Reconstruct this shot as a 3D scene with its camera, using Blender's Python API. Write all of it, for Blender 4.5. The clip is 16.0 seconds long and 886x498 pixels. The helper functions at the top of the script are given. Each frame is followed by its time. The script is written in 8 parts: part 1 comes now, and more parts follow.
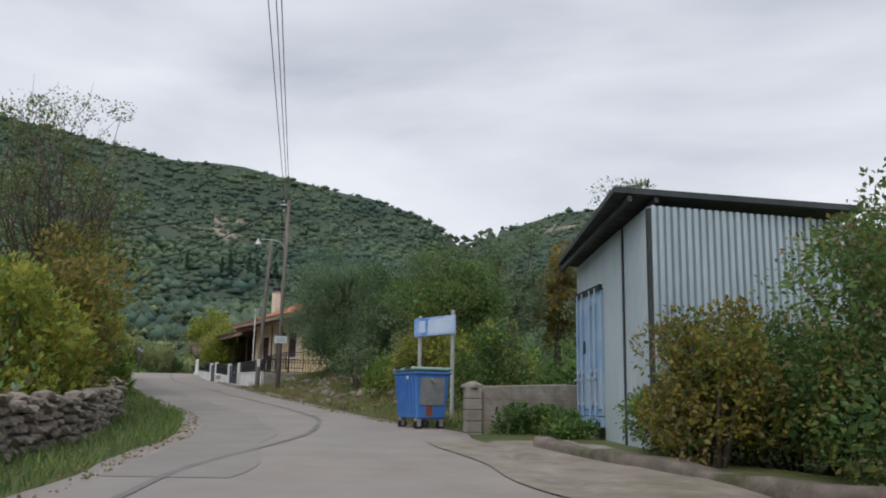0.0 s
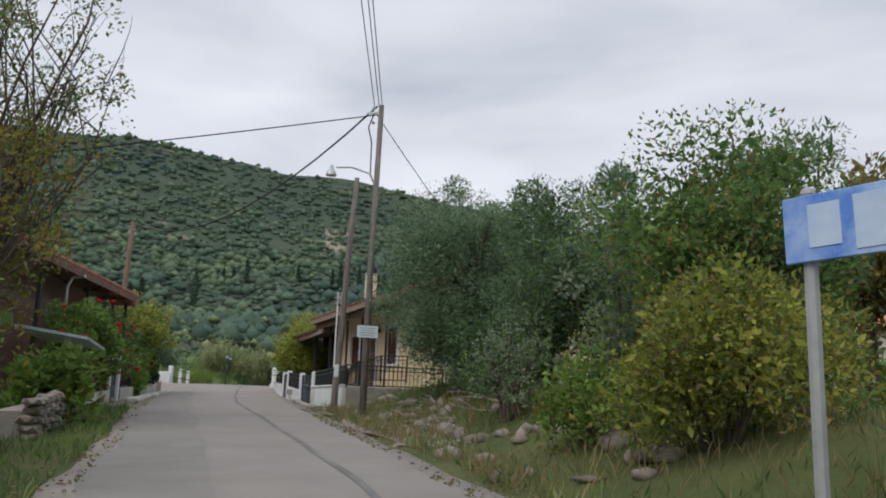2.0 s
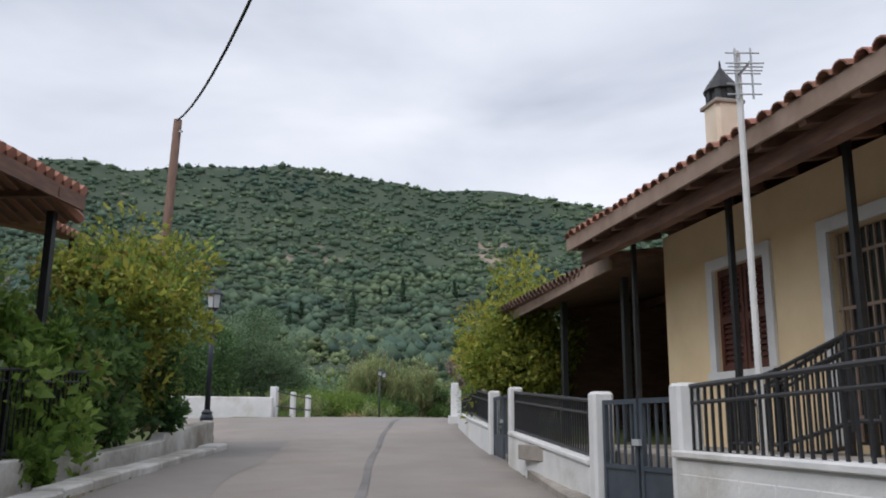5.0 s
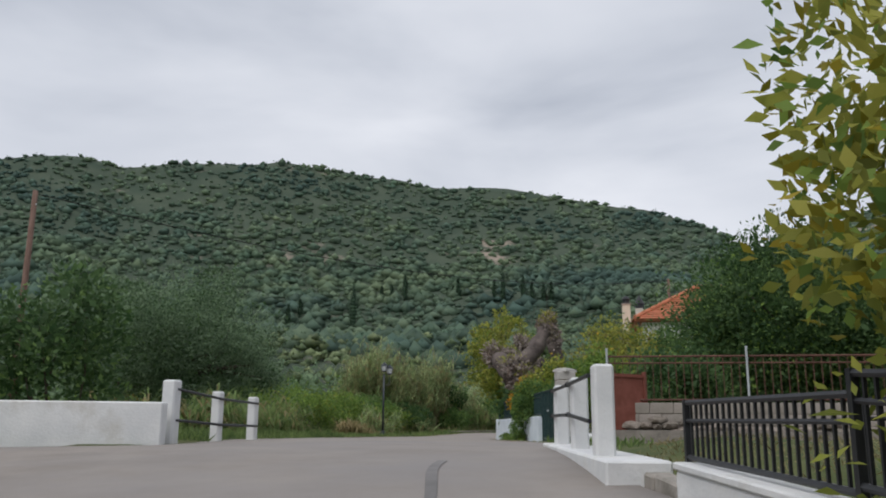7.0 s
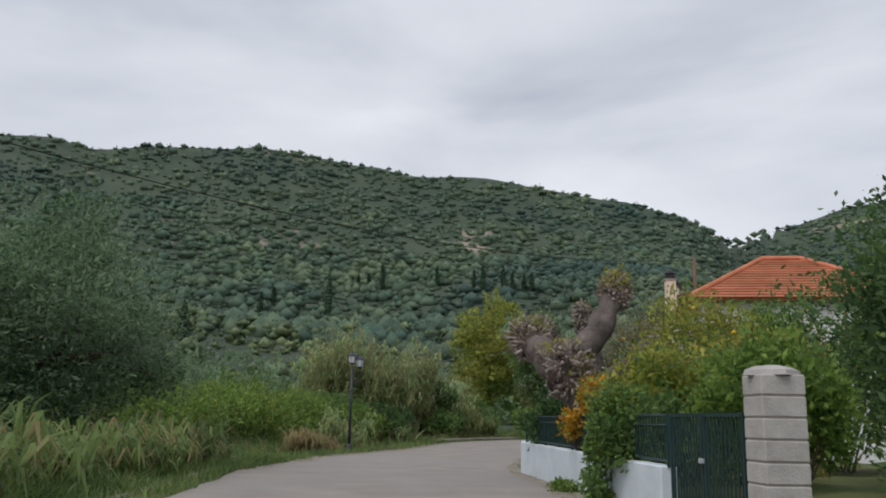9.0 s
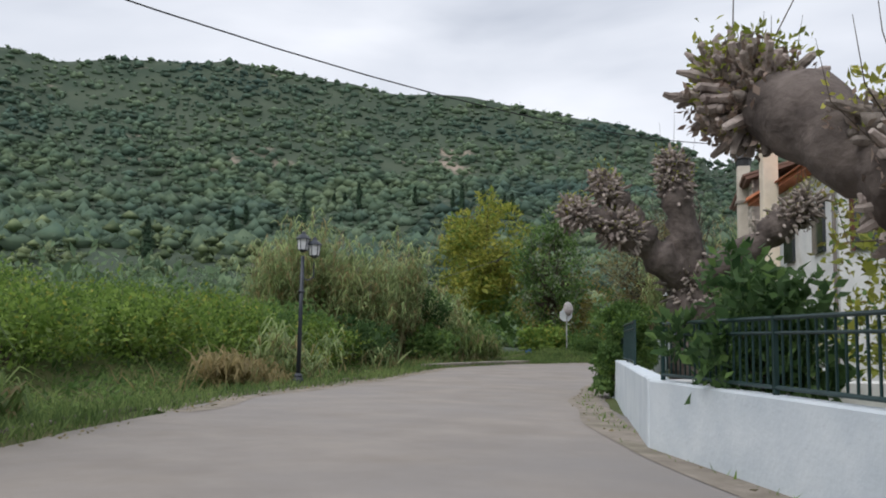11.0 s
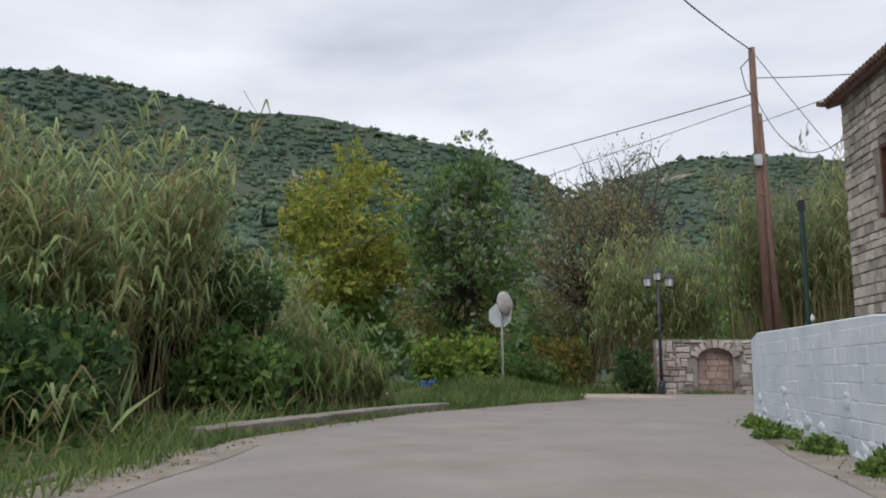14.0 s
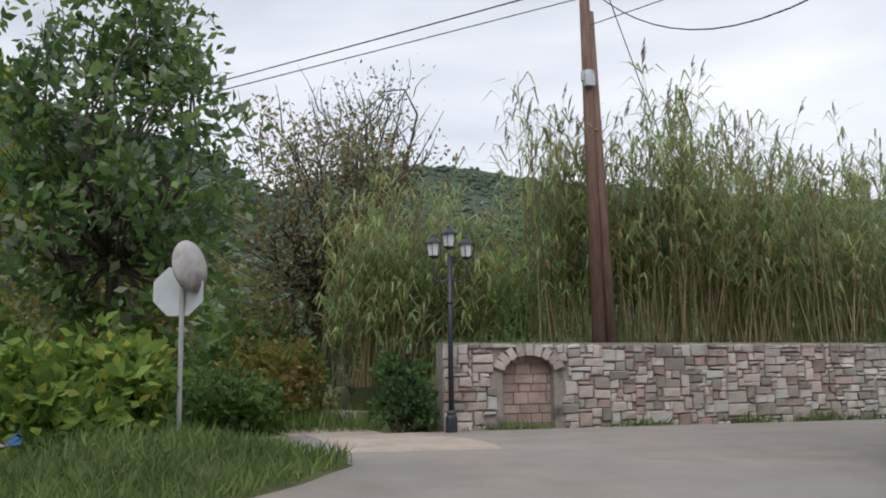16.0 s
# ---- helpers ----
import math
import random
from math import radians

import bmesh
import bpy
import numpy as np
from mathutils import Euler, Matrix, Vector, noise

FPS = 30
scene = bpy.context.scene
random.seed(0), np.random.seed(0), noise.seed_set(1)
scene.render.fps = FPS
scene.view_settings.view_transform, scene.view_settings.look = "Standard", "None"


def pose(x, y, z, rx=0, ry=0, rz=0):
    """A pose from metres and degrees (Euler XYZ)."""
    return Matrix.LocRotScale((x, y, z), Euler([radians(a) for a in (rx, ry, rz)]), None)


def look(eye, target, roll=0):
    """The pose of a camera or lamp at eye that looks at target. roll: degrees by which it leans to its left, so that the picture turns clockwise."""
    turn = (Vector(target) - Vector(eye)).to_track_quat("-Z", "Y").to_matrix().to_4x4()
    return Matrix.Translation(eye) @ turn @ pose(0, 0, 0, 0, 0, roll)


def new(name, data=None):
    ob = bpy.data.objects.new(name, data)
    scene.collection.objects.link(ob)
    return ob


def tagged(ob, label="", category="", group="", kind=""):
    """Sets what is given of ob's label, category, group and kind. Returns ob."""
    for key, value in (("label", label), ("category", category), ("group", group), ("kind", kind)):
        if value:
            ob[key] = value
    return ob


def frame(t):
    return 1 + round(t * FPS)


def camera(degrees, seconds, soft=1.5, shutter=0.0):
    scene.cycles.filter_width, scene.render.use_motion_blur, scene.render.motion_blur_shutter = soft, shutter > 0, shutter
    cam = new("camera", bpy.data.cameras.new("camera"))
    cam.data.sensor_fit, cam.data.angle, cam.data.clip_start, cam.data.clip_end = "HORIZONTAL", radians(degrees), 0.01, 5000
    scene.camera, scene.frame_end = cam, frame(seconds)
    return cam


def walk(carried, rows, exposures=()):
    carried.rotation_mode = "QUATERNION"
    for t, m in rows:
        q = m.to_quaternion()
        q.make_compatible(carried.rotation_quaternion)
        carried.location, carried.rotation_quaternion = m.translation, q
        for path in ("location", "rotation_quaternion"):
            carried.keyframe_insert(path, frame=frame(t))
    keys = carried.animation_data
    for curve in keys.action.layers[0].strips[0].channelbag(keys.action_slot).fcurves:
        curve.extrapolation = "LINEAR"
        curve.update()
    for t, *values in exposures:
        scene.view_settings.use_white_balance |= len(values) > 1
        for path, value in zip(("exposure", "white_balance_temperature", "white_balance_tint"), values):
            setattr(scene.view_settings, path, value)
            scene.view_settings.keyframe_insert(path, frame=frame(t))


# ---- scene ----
# ---- camera ----
cam = camera(56.0, 16.0, soft=1.9)
PATH = [
    (0, (3.909, -0.177, 0.506), (3.788, 1.787, 0.867), 1.0),
    (0.5, (3.362, 3.428, 0.609), (3.233, 5.39, 0.977), 0.8),
    (1, (2.7, 6.887, 0.757), (2.506, 8.841, 1.138), 0.4),
    (1.5, (1.9, 10.318, 0.85), (1.614, 12.258, 1.242), 1.5),
    (2, (0.963, 13.706, 0.983), (0.584, 15.63, 1.371), 2.1),
    (2.5, (-0.196, 17.297, 1.111), (-0.672, 19.2, 1.5), 2.7),
    (3, (-1.486, 20.623, 1.198), (-2.046, 22.501, 1.596), 2.4),
    (3.5, (-2.944, 23.975, 1.344), (-3.565, 25.831, 1.752), 1.8),
    (4, (-4.592, 27.473, 1.535), (-5.27, 29.308, 1.95), 1.3),
    (4.5, (-6.175, 30.675, 1.715), (-6.885, 32.497, 2.132), 0.6),
    (5, (-7.821, 33.927, 1.882), (-8.546, 35.744, 2.299), 0.5),
    (7.5, (-15.434, 49.399, 2.63), (-16.162, 51.214, 3.052), 0.5),
    (8, (-16.663, 52.091, 2.925), (-17.381, 53.902, 3.377), 0.5),
    (8.5, (-17.859, 54.557, 3.15), (-18.557, 56.375, 3.608), 1.1),
    (9, (-18.906, 57.182, 3.227), (-19.586, 59.02, 3.628), 1.1),
    (9.5, (-19.915, 59.621, 3.223), (-20.58, 61.474, 3.572), 0.5),
    (10, (-21.01, 62.196, 3.191), (-21.662, 64.072, 3.431), 0.8),
    (10.2, (-21.448, 63.244, 3.183), (-22.095, 65.124, 3.394), 0.9),
    (12.5, (-27.428, 78.745, 2.907), (-27.992, 80.646, 3.168), 0.6),
    (13, (-28.171, 81.915, 2.962), (-28.667, 83.834, 3.229), 0.5),
    (13.5, (-28.903, 85.008, 2.952), (-29.309, 86.947, 3.229), 0.1),
    (14, (-29.625, 88.227, 2.956), (-29.916, 90.184, 3.249), -0.0),
    (14.5, (-30.133, 91.566, 2.954), (-30.287, 93.536, 3.267), 0.2),
    (15, (-30.346, 94.628, 3.062), (-30.347, 96.603, 3.375), -0.2),
    (15.5, (-30.408, 97.518, 3.086), (-30.227, 99.484, 3.401), -0.9),
    (16, (-30.52, 100.928, 3.479), (-30.087, 102.859, 3.771), -0.7),
]
walk(cam, [(t, look(eye, target, roll)) for t, eye, target, roll in PATH],
     exposures=((0, 0.04, 6350, 11.5), (2.5, 0.1, 6350, 11.5), (3, 0.33, 6300, 12), (3.5, 0.4, 6250, 13), (4.3, 0.24, 6250, 13), (5, 0.2, 6250, 13), (7.5, -0.05, 6350, 11.5), (9, -0.02, 6350, 11.5), (10, 0.13, 6350, 11.5), (12.5, 0.34, 6350, 11.5), (13, 0.36, 6350, 11.5), (13.5, 0.2, 6350, 11.5), (14, 0.2, 6350, 11.5), (15, 0.14, 6350, 11.5), (16, 0.3, 6350, 11.5)))

# ---- world, sun, exposure ----
SUN_EL, SUN_AZ = 52.0, 200.0


def build_world():
    w = bpy.data.worlds.new("overcast_sky")
    w.use_nodes = True
    scene.world = w
    nt = w.node_tree
    n, l = nt.nodes, nt.links
    n.clear()
    out = n.new("ShaderNodeOutputWorld")
    bg = n.new("ShaderNodeBackground")
    sky = n.new("ShaderNodeTexSky")
    sky.sky_type, sky.sun_disc = "NISHITA", False
    sky.sun_elevation, sky.sun_rotation = radians(SUN_EL), radians(SUN_AZ)
    dim = n.new("ShaderNodeMixRGB")
    dim.blend_type = "MULTIPLY"
    dim.inputs[0].default_value = 1.0
    dim.inputs[2].default_value = (0.1, 0.1, 0.1, 1)
    l.new(sky.outputs[0], dim.inputs[1])
    tc = n.new("ShaderNodeTexCoord")
    mp = n.new("ShaderNodeMapping")
    mp.inputs["Scale"].default_value = (1.0, 1.0, 3.2)
    l.new(tc.outputs["Generated"], mp.inputs[0])
    big = n.new("ShaderNodeTexNoise")
    big.inputs["Scale"].default_value, big.inputs["Detail"].default_value = 1.7, 5
    big.inputs["Roughness"].default_value = 0.5
    big.inputs["Distortion"].default_value = 0.35
    l.new(mp.outputs[0], big.inputs["Vector"])
    ramp = n.new("ShaderNodeValToRGB")
    e = ramp.color_ramp.elements
    e[0].position, e[0].color = 0.33, (0.50, 0.535, 0.595, 1)
    e[1].position, e[1].color = 0.66, (0.83, 0.85, 0.885, 1)
    m = e.new(0.47)
    m.color = (0.66, 0.69, 0.74, 1)
    l.new(big.outputs[0], ramp.inputs[0])
    mix = n.new("ShaderNodeMixRGB")
    mix.inputs[0].default_value = 0.95
    l.new(dim.outputs[0], mix.inputs[1])
    l.new(ramp.outputs[0], mix.inputs[2])
    l.new(mix.outputs[0], bg.inputs[0])
    bg.inputs[1].default_value = 1.0
    l.new(bg.outputs[0], out.inputs[0])


build_world()
sun_data = bpy.data.lights.new("sun", "SUN")
sun_data.energy, sun_data.angle, sun_data.color = 1.5, radians(40), (1.0, 0.97, 0.93)
sun = new("sun", sun_data)
sun.matrix_world = look((0, 0, 60), (0 + 20 * math.sin(radians(SUN_AZ)) * -1, 20 * math.cos(radians(SUN_AZ)) * -1, 60 - 20 * math.tan(radians(SUN_EL))))


# ---- materials ----
def mat(name, c1, c2, scale=6.0, rough=0.85, metal=0.0, bump=0.0, bump_scale=40.0, c3=None, patch=0.6, island=0.0, obj_rand=0.0, trans=0.0, stretch=(1, 1, 1), spec=0.3, soft=0.06):
    """Two colours mixed by noise at two scales; c3: stains and tinted patches at large scale; island / obj_rand:
    lightness varied piece by piece.
    """
    m = bpy.data.materials.new(name)
    m.use_nodes = True
    nt = m.node_tree
    n, l = nt.nodes, nt.links
    b = n["Principled BSDF"]
    tc = n.new("ShaderNodeTexCoord")
    mp = n.new("ShaderNodeMapping")
    mp.inputs["Scale"].default_value = stretch
    l.new(tc.outputs["Object"], mp.inputs[0])
    t1 = n.new("ShaderNodeTexNoise")
    t1.inputs["Scale"].default_value, t1.inputs["Detail"].default_value = scale, 6
    t1.inputs["Roughness"].default_value = 0.62
    l.new(mp.outputs[0], t1.inputs["Vector"])
    r1 = n.new("ShaderNodeValToRGB")
    r1.color_ramp.elements[0].position, r1.color_ramp.elements[1].position = 0.34, 0.66
    r1.color_ramp.elements[0].color, r1.color_ramp.elements[1].color = (*c1, 1), (*c2, 1)
    l.new(t1.outputs[0], r1.inputs[0])
    col = r1.outputs[0]
    if c3:
        t2 = n.new("ShaderNodeTexNoise")
        t2.inputs["Scale"].default_value, t2.inputs["Detail"].default_value = scale * 0.23, 8
        t2.inputs["Roughness"].default_value = 0.68
        l.new(mp.outputs[0], t2.inputs["Vector"])
        r2 = n.new("ShaderNodeValToRGB")
        r2.color_ramp.elements[0].position, r2.color_ramp.elements[1].position = patch - soft, patch + soft
        l.new(t2.outputs[0], r2.inputs[0])
        mx = n.new("ShaderNodeMixRGB")
        mx.inputs[2].default_value = (*c3, 1)
        l.new(r2.outputs[0], mx.inputs[0])
        l.new(col, mx.inputs[1])
        col = mx.outputs[0]
    if island or obj_rand:
        src = n.new("ShaderNodeNewGeometry").outputs["Random Per Island"] if island else n.new("ShaderNodeObjectInfo").outputs["Random"]
        k = island or obj_rand
        mr = n.new("ShaderNodeMapRange")
        mr.inputs["To Min"].default_value, mr.inputs["To Max"].default_value = 1 - k, 1 + k
        l.new(src, mr.inputs[0])
        hs = n.new("ShaderNodeHueSaturation")
        l.new(mr.outputs[0], hs.inputs["Value"])
        l.new(col, hs.inputs["Color"])
        mh = n.new("ShaderNodeMapRange")
        mh.inputs["To Min"].default_value, mh.inputs["To Max"].default_value = 0.5 + 0.035 * k, 0.5 - 0.035 * k
        l.new(src, mh.inputs[0])
        l.new(mh.outputs[0], hs.inputs["Hue"])
        col = hs.outputs[0]
    l.new(col, b.inputs["Base Color"])
    b.inputs["Roughness"].default_value, b.inputs["Metallic"].default_value = rough, metal
    b.inputs["Specular IOR Level"].default_value = spec
    if bump:
        t3 = n.new("ShaderNodeTexNoise")
        t3.inputs["Scale"].default_value, t3.inputs["Detail"].default_value = bump_scale, 5
        l.new(mp.outputs[0], t3.inputs["Vector"])
        bp = n.new("ShaderNodeBump")
        bp.inputs["Strength"].default_value, bp.inputs["Distance"].default_value = 0.8, bump
        l.new(t3.outputs[0], bp.inputs["Height"])
        l.new(bp.outputs[0], b.inputs["Normal"])
    if trans:
        tr = n.new("ShaderNodeBsdfTranslucent")
        l.new(col, tr.inputs[0])
        ms = n.new("ShaderNodeMixShader")
        ms.inputs[0].default_value = trans
        l.new(b.outputs[0], ms.inputs[1])
        l.new(tr.outputs[0], ms.inputs[2])
        l.new(ms.outputs[0], n["Material Output"].inputs[0])
    return m


def leaf_mat(name, c1, c2, var=0.42, trans=0.5, scale=0.8):
    return mat(name, c1, c2, scale=scale, rough=0.6, island=var, trans=trans, spec=0.25)


M = dict(
    asphalt=mat("asphalt", (0.244, 0.216, 0.192), (0.312, 0.278, 0.247), 0.9, 0.9, bump=0.006, bump_scale=90, c3=(0.255, 0.24, 0.233), patch=0.56, soft=0.16),
    patch=mat("asphalt_patch", (0.208, 0.192, 0.180), (0.255, 0.236, 0.220), 1.2, 0.9, bump=0.006, bump_scale=90, c3=(0.262, 0.24, 0.22), patch=0.56, soft=0.14),
    tar=mat("tar_seam", (0.135, 0.13, 0.125), (0.20, 0.19, 0.185), 1.2, 0.85, c3=(0.24, 0.225, 0.215), patch=0.6, soft=0.1),
    concrete=mat("concrete", (0.26, 0.235, 0.205), (0.38, 0.35, 0.31), 3.0, 0.92, bump=0.008, bump_scale=30, c3=(0.15, 0.14, 0.115), patch=0.57),
    soil=mat("soil_and_weeds", (0.05, 0.075, 0.02), (0.115, 0.12, 0.045), 0.5, 0.95, bump=0.05, bump_scale=6, c3=(0.17, 0.14, 0.09), patch=0.66),
    dirt=mat("dirt", (0.20, 0.172, 0.142), (0.31, 0.272, 0.228), 2.5, 0.95, bump=0.02, bump_scale=18, c3=(0.13, 0.125, 0.075), patch=0.62, soft=0.1),
    sand=mat("sandy_concrete", (0.36, 0.295, 0.24), (0.47, 0.40, 0.335), 1.6, 0.95, bump=0.01, bump_scale=20, c3=(0.26, 0.22, 0.17), patch=0.6, soft=0.1),
    cream=mat("cream_plaster", (0.70, 0.60, 0.47), (0.80, 0.71, 0.58), 1.6, 0.9, bump=0.004, bump_scale=60, c3=(0.6, 0.52, 0.42), patch=0.64),
    white=mat("white_paint", (0.63, 0.64, 0.64), (0.75, 0.75, 0.74), 2.0, 0.8, bump=0.008, bump_scale=25, c3=(0.47, 0.45, 0.40), patch=0.60, soft=0.08),
    whitewash=mat("whitewashed_block", (0.54, 0.60, 0.65), (0.67, 0.72, 0.755), 1.6, 0.85, bump=0.007, bump_scale=22, c3=(0.44, 0.45, 0.44), patch=0.66),
    stucco=mat("yellow_stucco", (0.76, 0.59, 0.35), (0.86, 0.69, 0.44), 1.2, 0.9, bump=0.004, bump_scale=60, c3=(0.60, 0.46, 0.28), patch=0.66),
    tile=mat("clay_tile", (0.28, 0.125, 0.085), (0.40, 0.21, 0.15), 2.0, 0.8, bump=0.006, bump_scale=30, c3=(0.17, 0.10, 0.07), patch=0.62, obj_rand=0.22),
    tile_main=mat("terracotta_tile", (0.42, 0.165, 0.095), (0.56, 0.25, 0.15), 2.0, 0.8, bump=0.006, bump_scale=30, c3=(0.28, 0.13, 0.085), patch=0.62, obj_rand=0.2),
    tile_orange=mat("orange_clay_tile", (0.44, 0.155, 0.08), (0.57, 0.225, 0.12), 1.2, 0.8, bump=0.005, bump_scale=30, c3=(0.33, 0.12, 0.07), patch=0.64, island=0.15),
    wood=mat("dark_stained_wood", (0.135, 0.076, 0.058), (0.235, 0.135, 0.100), 3.0, 0.6, bump=0.003, bump_scale=50, stretch=(1, 1, 6)),
    shutter=mat("brown_shutter", (0.085, 0.030, 0.022), (0.13, 0.05, 0.035), 4.0, 0.55),
    fascia=mat("weathered_fascia", (0.24, 0.17, 0.13), (0.33, 0.25, 0.2), 3.0, 0.8),
    pole=mat("utility_pole_wood", (0.135, 0.115, 0.102), (0.25, 0.22, 0.20), 5.0, 0.85, bump=0.008, bump_scale=40, stretch=(3, 3, 0.35)),
    pole_red=mat("red_brown_pole_wood", (0.135, 0.080, 0.060), (0.215, 0.138, 0.108), 5.0, 0.85, bump=0.008, bump_scale=40, stretch=(3, 3, 0.35)),
    black=mat("black_iron", (0.012, 0.013, 0.015), (0.022, 0.023, 0.026), 8.0, 0.5, spec=0.5),
    gate=mat("grey_blue_gate_paint", (0.045, 0.058, 0.075), (0.07, 0.085, 0.105), 4.0, 0.5, spec=0.4),
    green_iron=mat("dark_green_iron", (0.012, 0.035, 0.035), (0.022, 0.05, 0.05), 6.0, 0.5, spec=0.4),
    lamp_iron=mat("lamp_post_paint", (0.018, 0.024, 0.034), (0.035, 0.042, 0.055), 6.0, 0.45, spec=0.5),
    red_iron=mat("rusty_red_iron", (0.19, 0.058, 0.040), (0.27, 0.095, 0.070), 4.0, 0.7, c3=(0.14, 0.05, 0.035)),
    rust_iron=mat("rusty_brown_iron", (0.095, 0.045, 0.034), (0.16, 0.075, 0.055), 4.0, 0.75, c3=(0.07, 0.04, 0.03)),
    galv=mat("galvanised_sheet", (0.42, 0.50, 0.54), (0.54, 0.62, 0.66), 1.2, 0.42, metal=0.4, c3=(0.40, 0.40, 0.40), patch=0.66, stretch=(1, 1, 0.3)),
    darksheet=mat("dark_roof_sheet", (0.035, 0.042, 0.045), (0.07, 0.078, 0.08), 2.0, 0.6, metal=0.2),
    cont=mat("pale_blue_container_paint", (0.22, 0.35, 0.52), (0.37, 0.50, 0.63), 1.6, 0.6, c3=(0.42, 0.40, 0.36), patch=0.6),
    bin=mat("blue_bin_paint", (0.050, 0.155, 0.43), (0.075, 0.20, 0.50), 1.6, 0.5, c3=(0.26, 0.30, 0.34), patch=0.62, spec=0.4),
    bingrey=mat("scraped_bin_metal", (0.22, 0.235, 0.24), (0.34, 0.34, 0.33), 3.0, 0.55, metal=0.3, c3=(0.20, 0.11, 0.07), patch=0.63),
    binlid=mat("faded_green_lid", (0.20, 0.33, 0.27), (0.28, 0.42, 0.35), 2.0, 0.55),
    rubber=mat("rubber", (0.02, 0.02, 0.02), (0.035, 0.035, 0.035), 8.0, 0.8),
    signblue=mat("faded_blue_sign", (0.075, 0.20, 0.60), (0.13, 0.27, 0.66), 2.2, 0.45, c3=(0.42, 0.55, 0.75), patch=0.52),
    signpale=mat("worn_pale_sign", (0.40, 0.52, 0.70), (0.55, 0.64, 0.76), 3.0, 0.5),
    signpost=mat("grey_sign_post", (0.30, 0.31, 0.30), (0.40, 0.40, 0.39), 5.0, 0.6),
    bark=mat("bark", (0.055, 0.042, 0.033), (0.13, 0.105, 0.085), 4.0, 0.95, bump=0.03, bump_scale=14, stretch=(2, 2, 0.6)),
    knot=mat("pollard_bark", (0.062, 0.050, 0.045), (0.165, 0.136, 0.122), 3.0, 0.95, bump=0.05, bump_scale=9),
    knob=mat("pollard_knobs", (0.155, 0.126, 0.112), (0.43, 0.37, 0.33), 3.5, 0.95, bump=0.04, bump_scale=14, island=0.3),
    glass=mat("lamp_glass", (0.55, 0.57, 0.58), (0.65, 0.67, 0.68), 3.0, 0.2, spec=0.6),
    pane=mat("window_glass", (0.02, 0.025, 0.03), (0.04, 0.045, 0.05), 3.0, 0.08, spec=0.7),
    mirror=mat("convex_mirror_back", (0.34, 0.32, 0.31), (0.50, 0.47, 0.455), 6.0, 0.55, c3=(0.20, 0.17, 0.155), patch=0.55),
    signback=mat("grey_sign_back", (0.46, 0.49, 0.51), (0.56, 0.59, 0.61), 2.0, 0.45, metal=0.3),
    stone=mat("wall_stone", (0.26, 0.232, 0.205), (0.47, 0.44, 0.405), 1.8, 0.9, bump=0.025, bump_scale=12, c3=(0.27, 0.185, 0.155), patch=0.56, obj_rand=0.42),
    stone_house=mat("house_stone", (0.32, 0.28, 0.235), (0.50, 0.455, 0.40), 3.5, 0.9, bump=0.02, bump_scale=14, c3=(0.2, 0.17, 0.14), patch=0.62, island=0.35),
    stone_far=mat("wall_stone_joined", (0.26, 0.232, 0.205), (0.47, 0.44, 0.405), 1.8, 0.9, bump=0.025, bump_scale=12, c3=(0.25, 0.165, 0.14), patch=0.55, island=0.38),
    mossy=mat("mossy_concrete", (0.12, 0.10, 0.085), (0.22, 0.185, 0.16), 3.0, 0.95, bump=0.015, bump_scale=20, c3=(0.07, 0.075, 0.035), patch=0.55),
    tile_old=mat("old_brown_tile", (0.10, 0.062, 0.048), (0.19, 0.115, 0.085), 2.0, 0.85, bump=0.006, bump_scale=30, c3=(0.07, 0.055, 0.045), patch=0.6, obj_rand=0.25),
    render_pale=mat("pale_render", (0.52, 0.47, 0.40), (0.62, 0.57, 0.49), 2.0, 0.9, bump=0.006, bump_scale=30, c3=(0.42, 0.38, 0.33), patch=0.62),
    oldkerb=mat("weathered_kerb", (0.20, 0.175, 0.15), (0.33, 0.295, 0.26), 2.5, 0.95, bump=0.015, bump_scale=20, c3=(0.10, 0.10, 0.06), patch=0.56, soft=0.08),
    oldwhite=mat("stained_white_paint", (0.58, 0.57, 0.54), (0.72, 0.71, 0.68), 1.6, 0.9, bump=0.012, bump_scale=14, c3=(0.27, 0.24, 0.195), patch=0.52, soft=0.09),
    yardblock=mat("old_yard_block", (0.25, 0.222, 0.195), (0.36, 0.325, 0.288), 2.5, 0.95, bump=0.012, bump_scale=26, c3=(0.17, 0.155, 0.125), patch=0.6, soft=0.08, obj_rand=0.12),
    mortar=mat("mortar", (0.22, 0.195, 0.17), (0.30, 0.27, 0.24), 5.0, 0.95, bump=0.015, bump_scale=30, c3=(0.1, 0.09, 0.08), patch=0.6),
    redstone=mat("red_niche_stone", (0.25, 0.18, 0.15), (0.36, 0.27, 0.235), 3.0, 0.9, bump=0.02, bump_scale=12, obj_rand=0.25),
    rubble=mat("field_stone", (0.17, 0.145, 0.12), (0.31, 0.272, 0.228), 3.0, 0.95, bump=0.02, bump_scale=12, obj_rand=0.3, island=0.0),
    block=mat("plain_concrete_block", (0.36, 0.34, 0.315), (0.47, 0.45, 0.42), 4.0, 0.92, bump=0.01, bump_scale=40, obj_rand=0.08),
    wire=mat("cable", (0.012, 0.012, 0.013), (0.02, 0.02, 0.02), 3.0, 0.6),
    wirelight=mat("thin_grey_cable", (0.10, 0.11, 0.12), (0.15, 0.16, 0.165), 3.0, 0.6),
    paper=mat("notice_board", (0.58, 0.62, 0.64), (0.68, 0.71, 0.72), 4.0, 0.5),
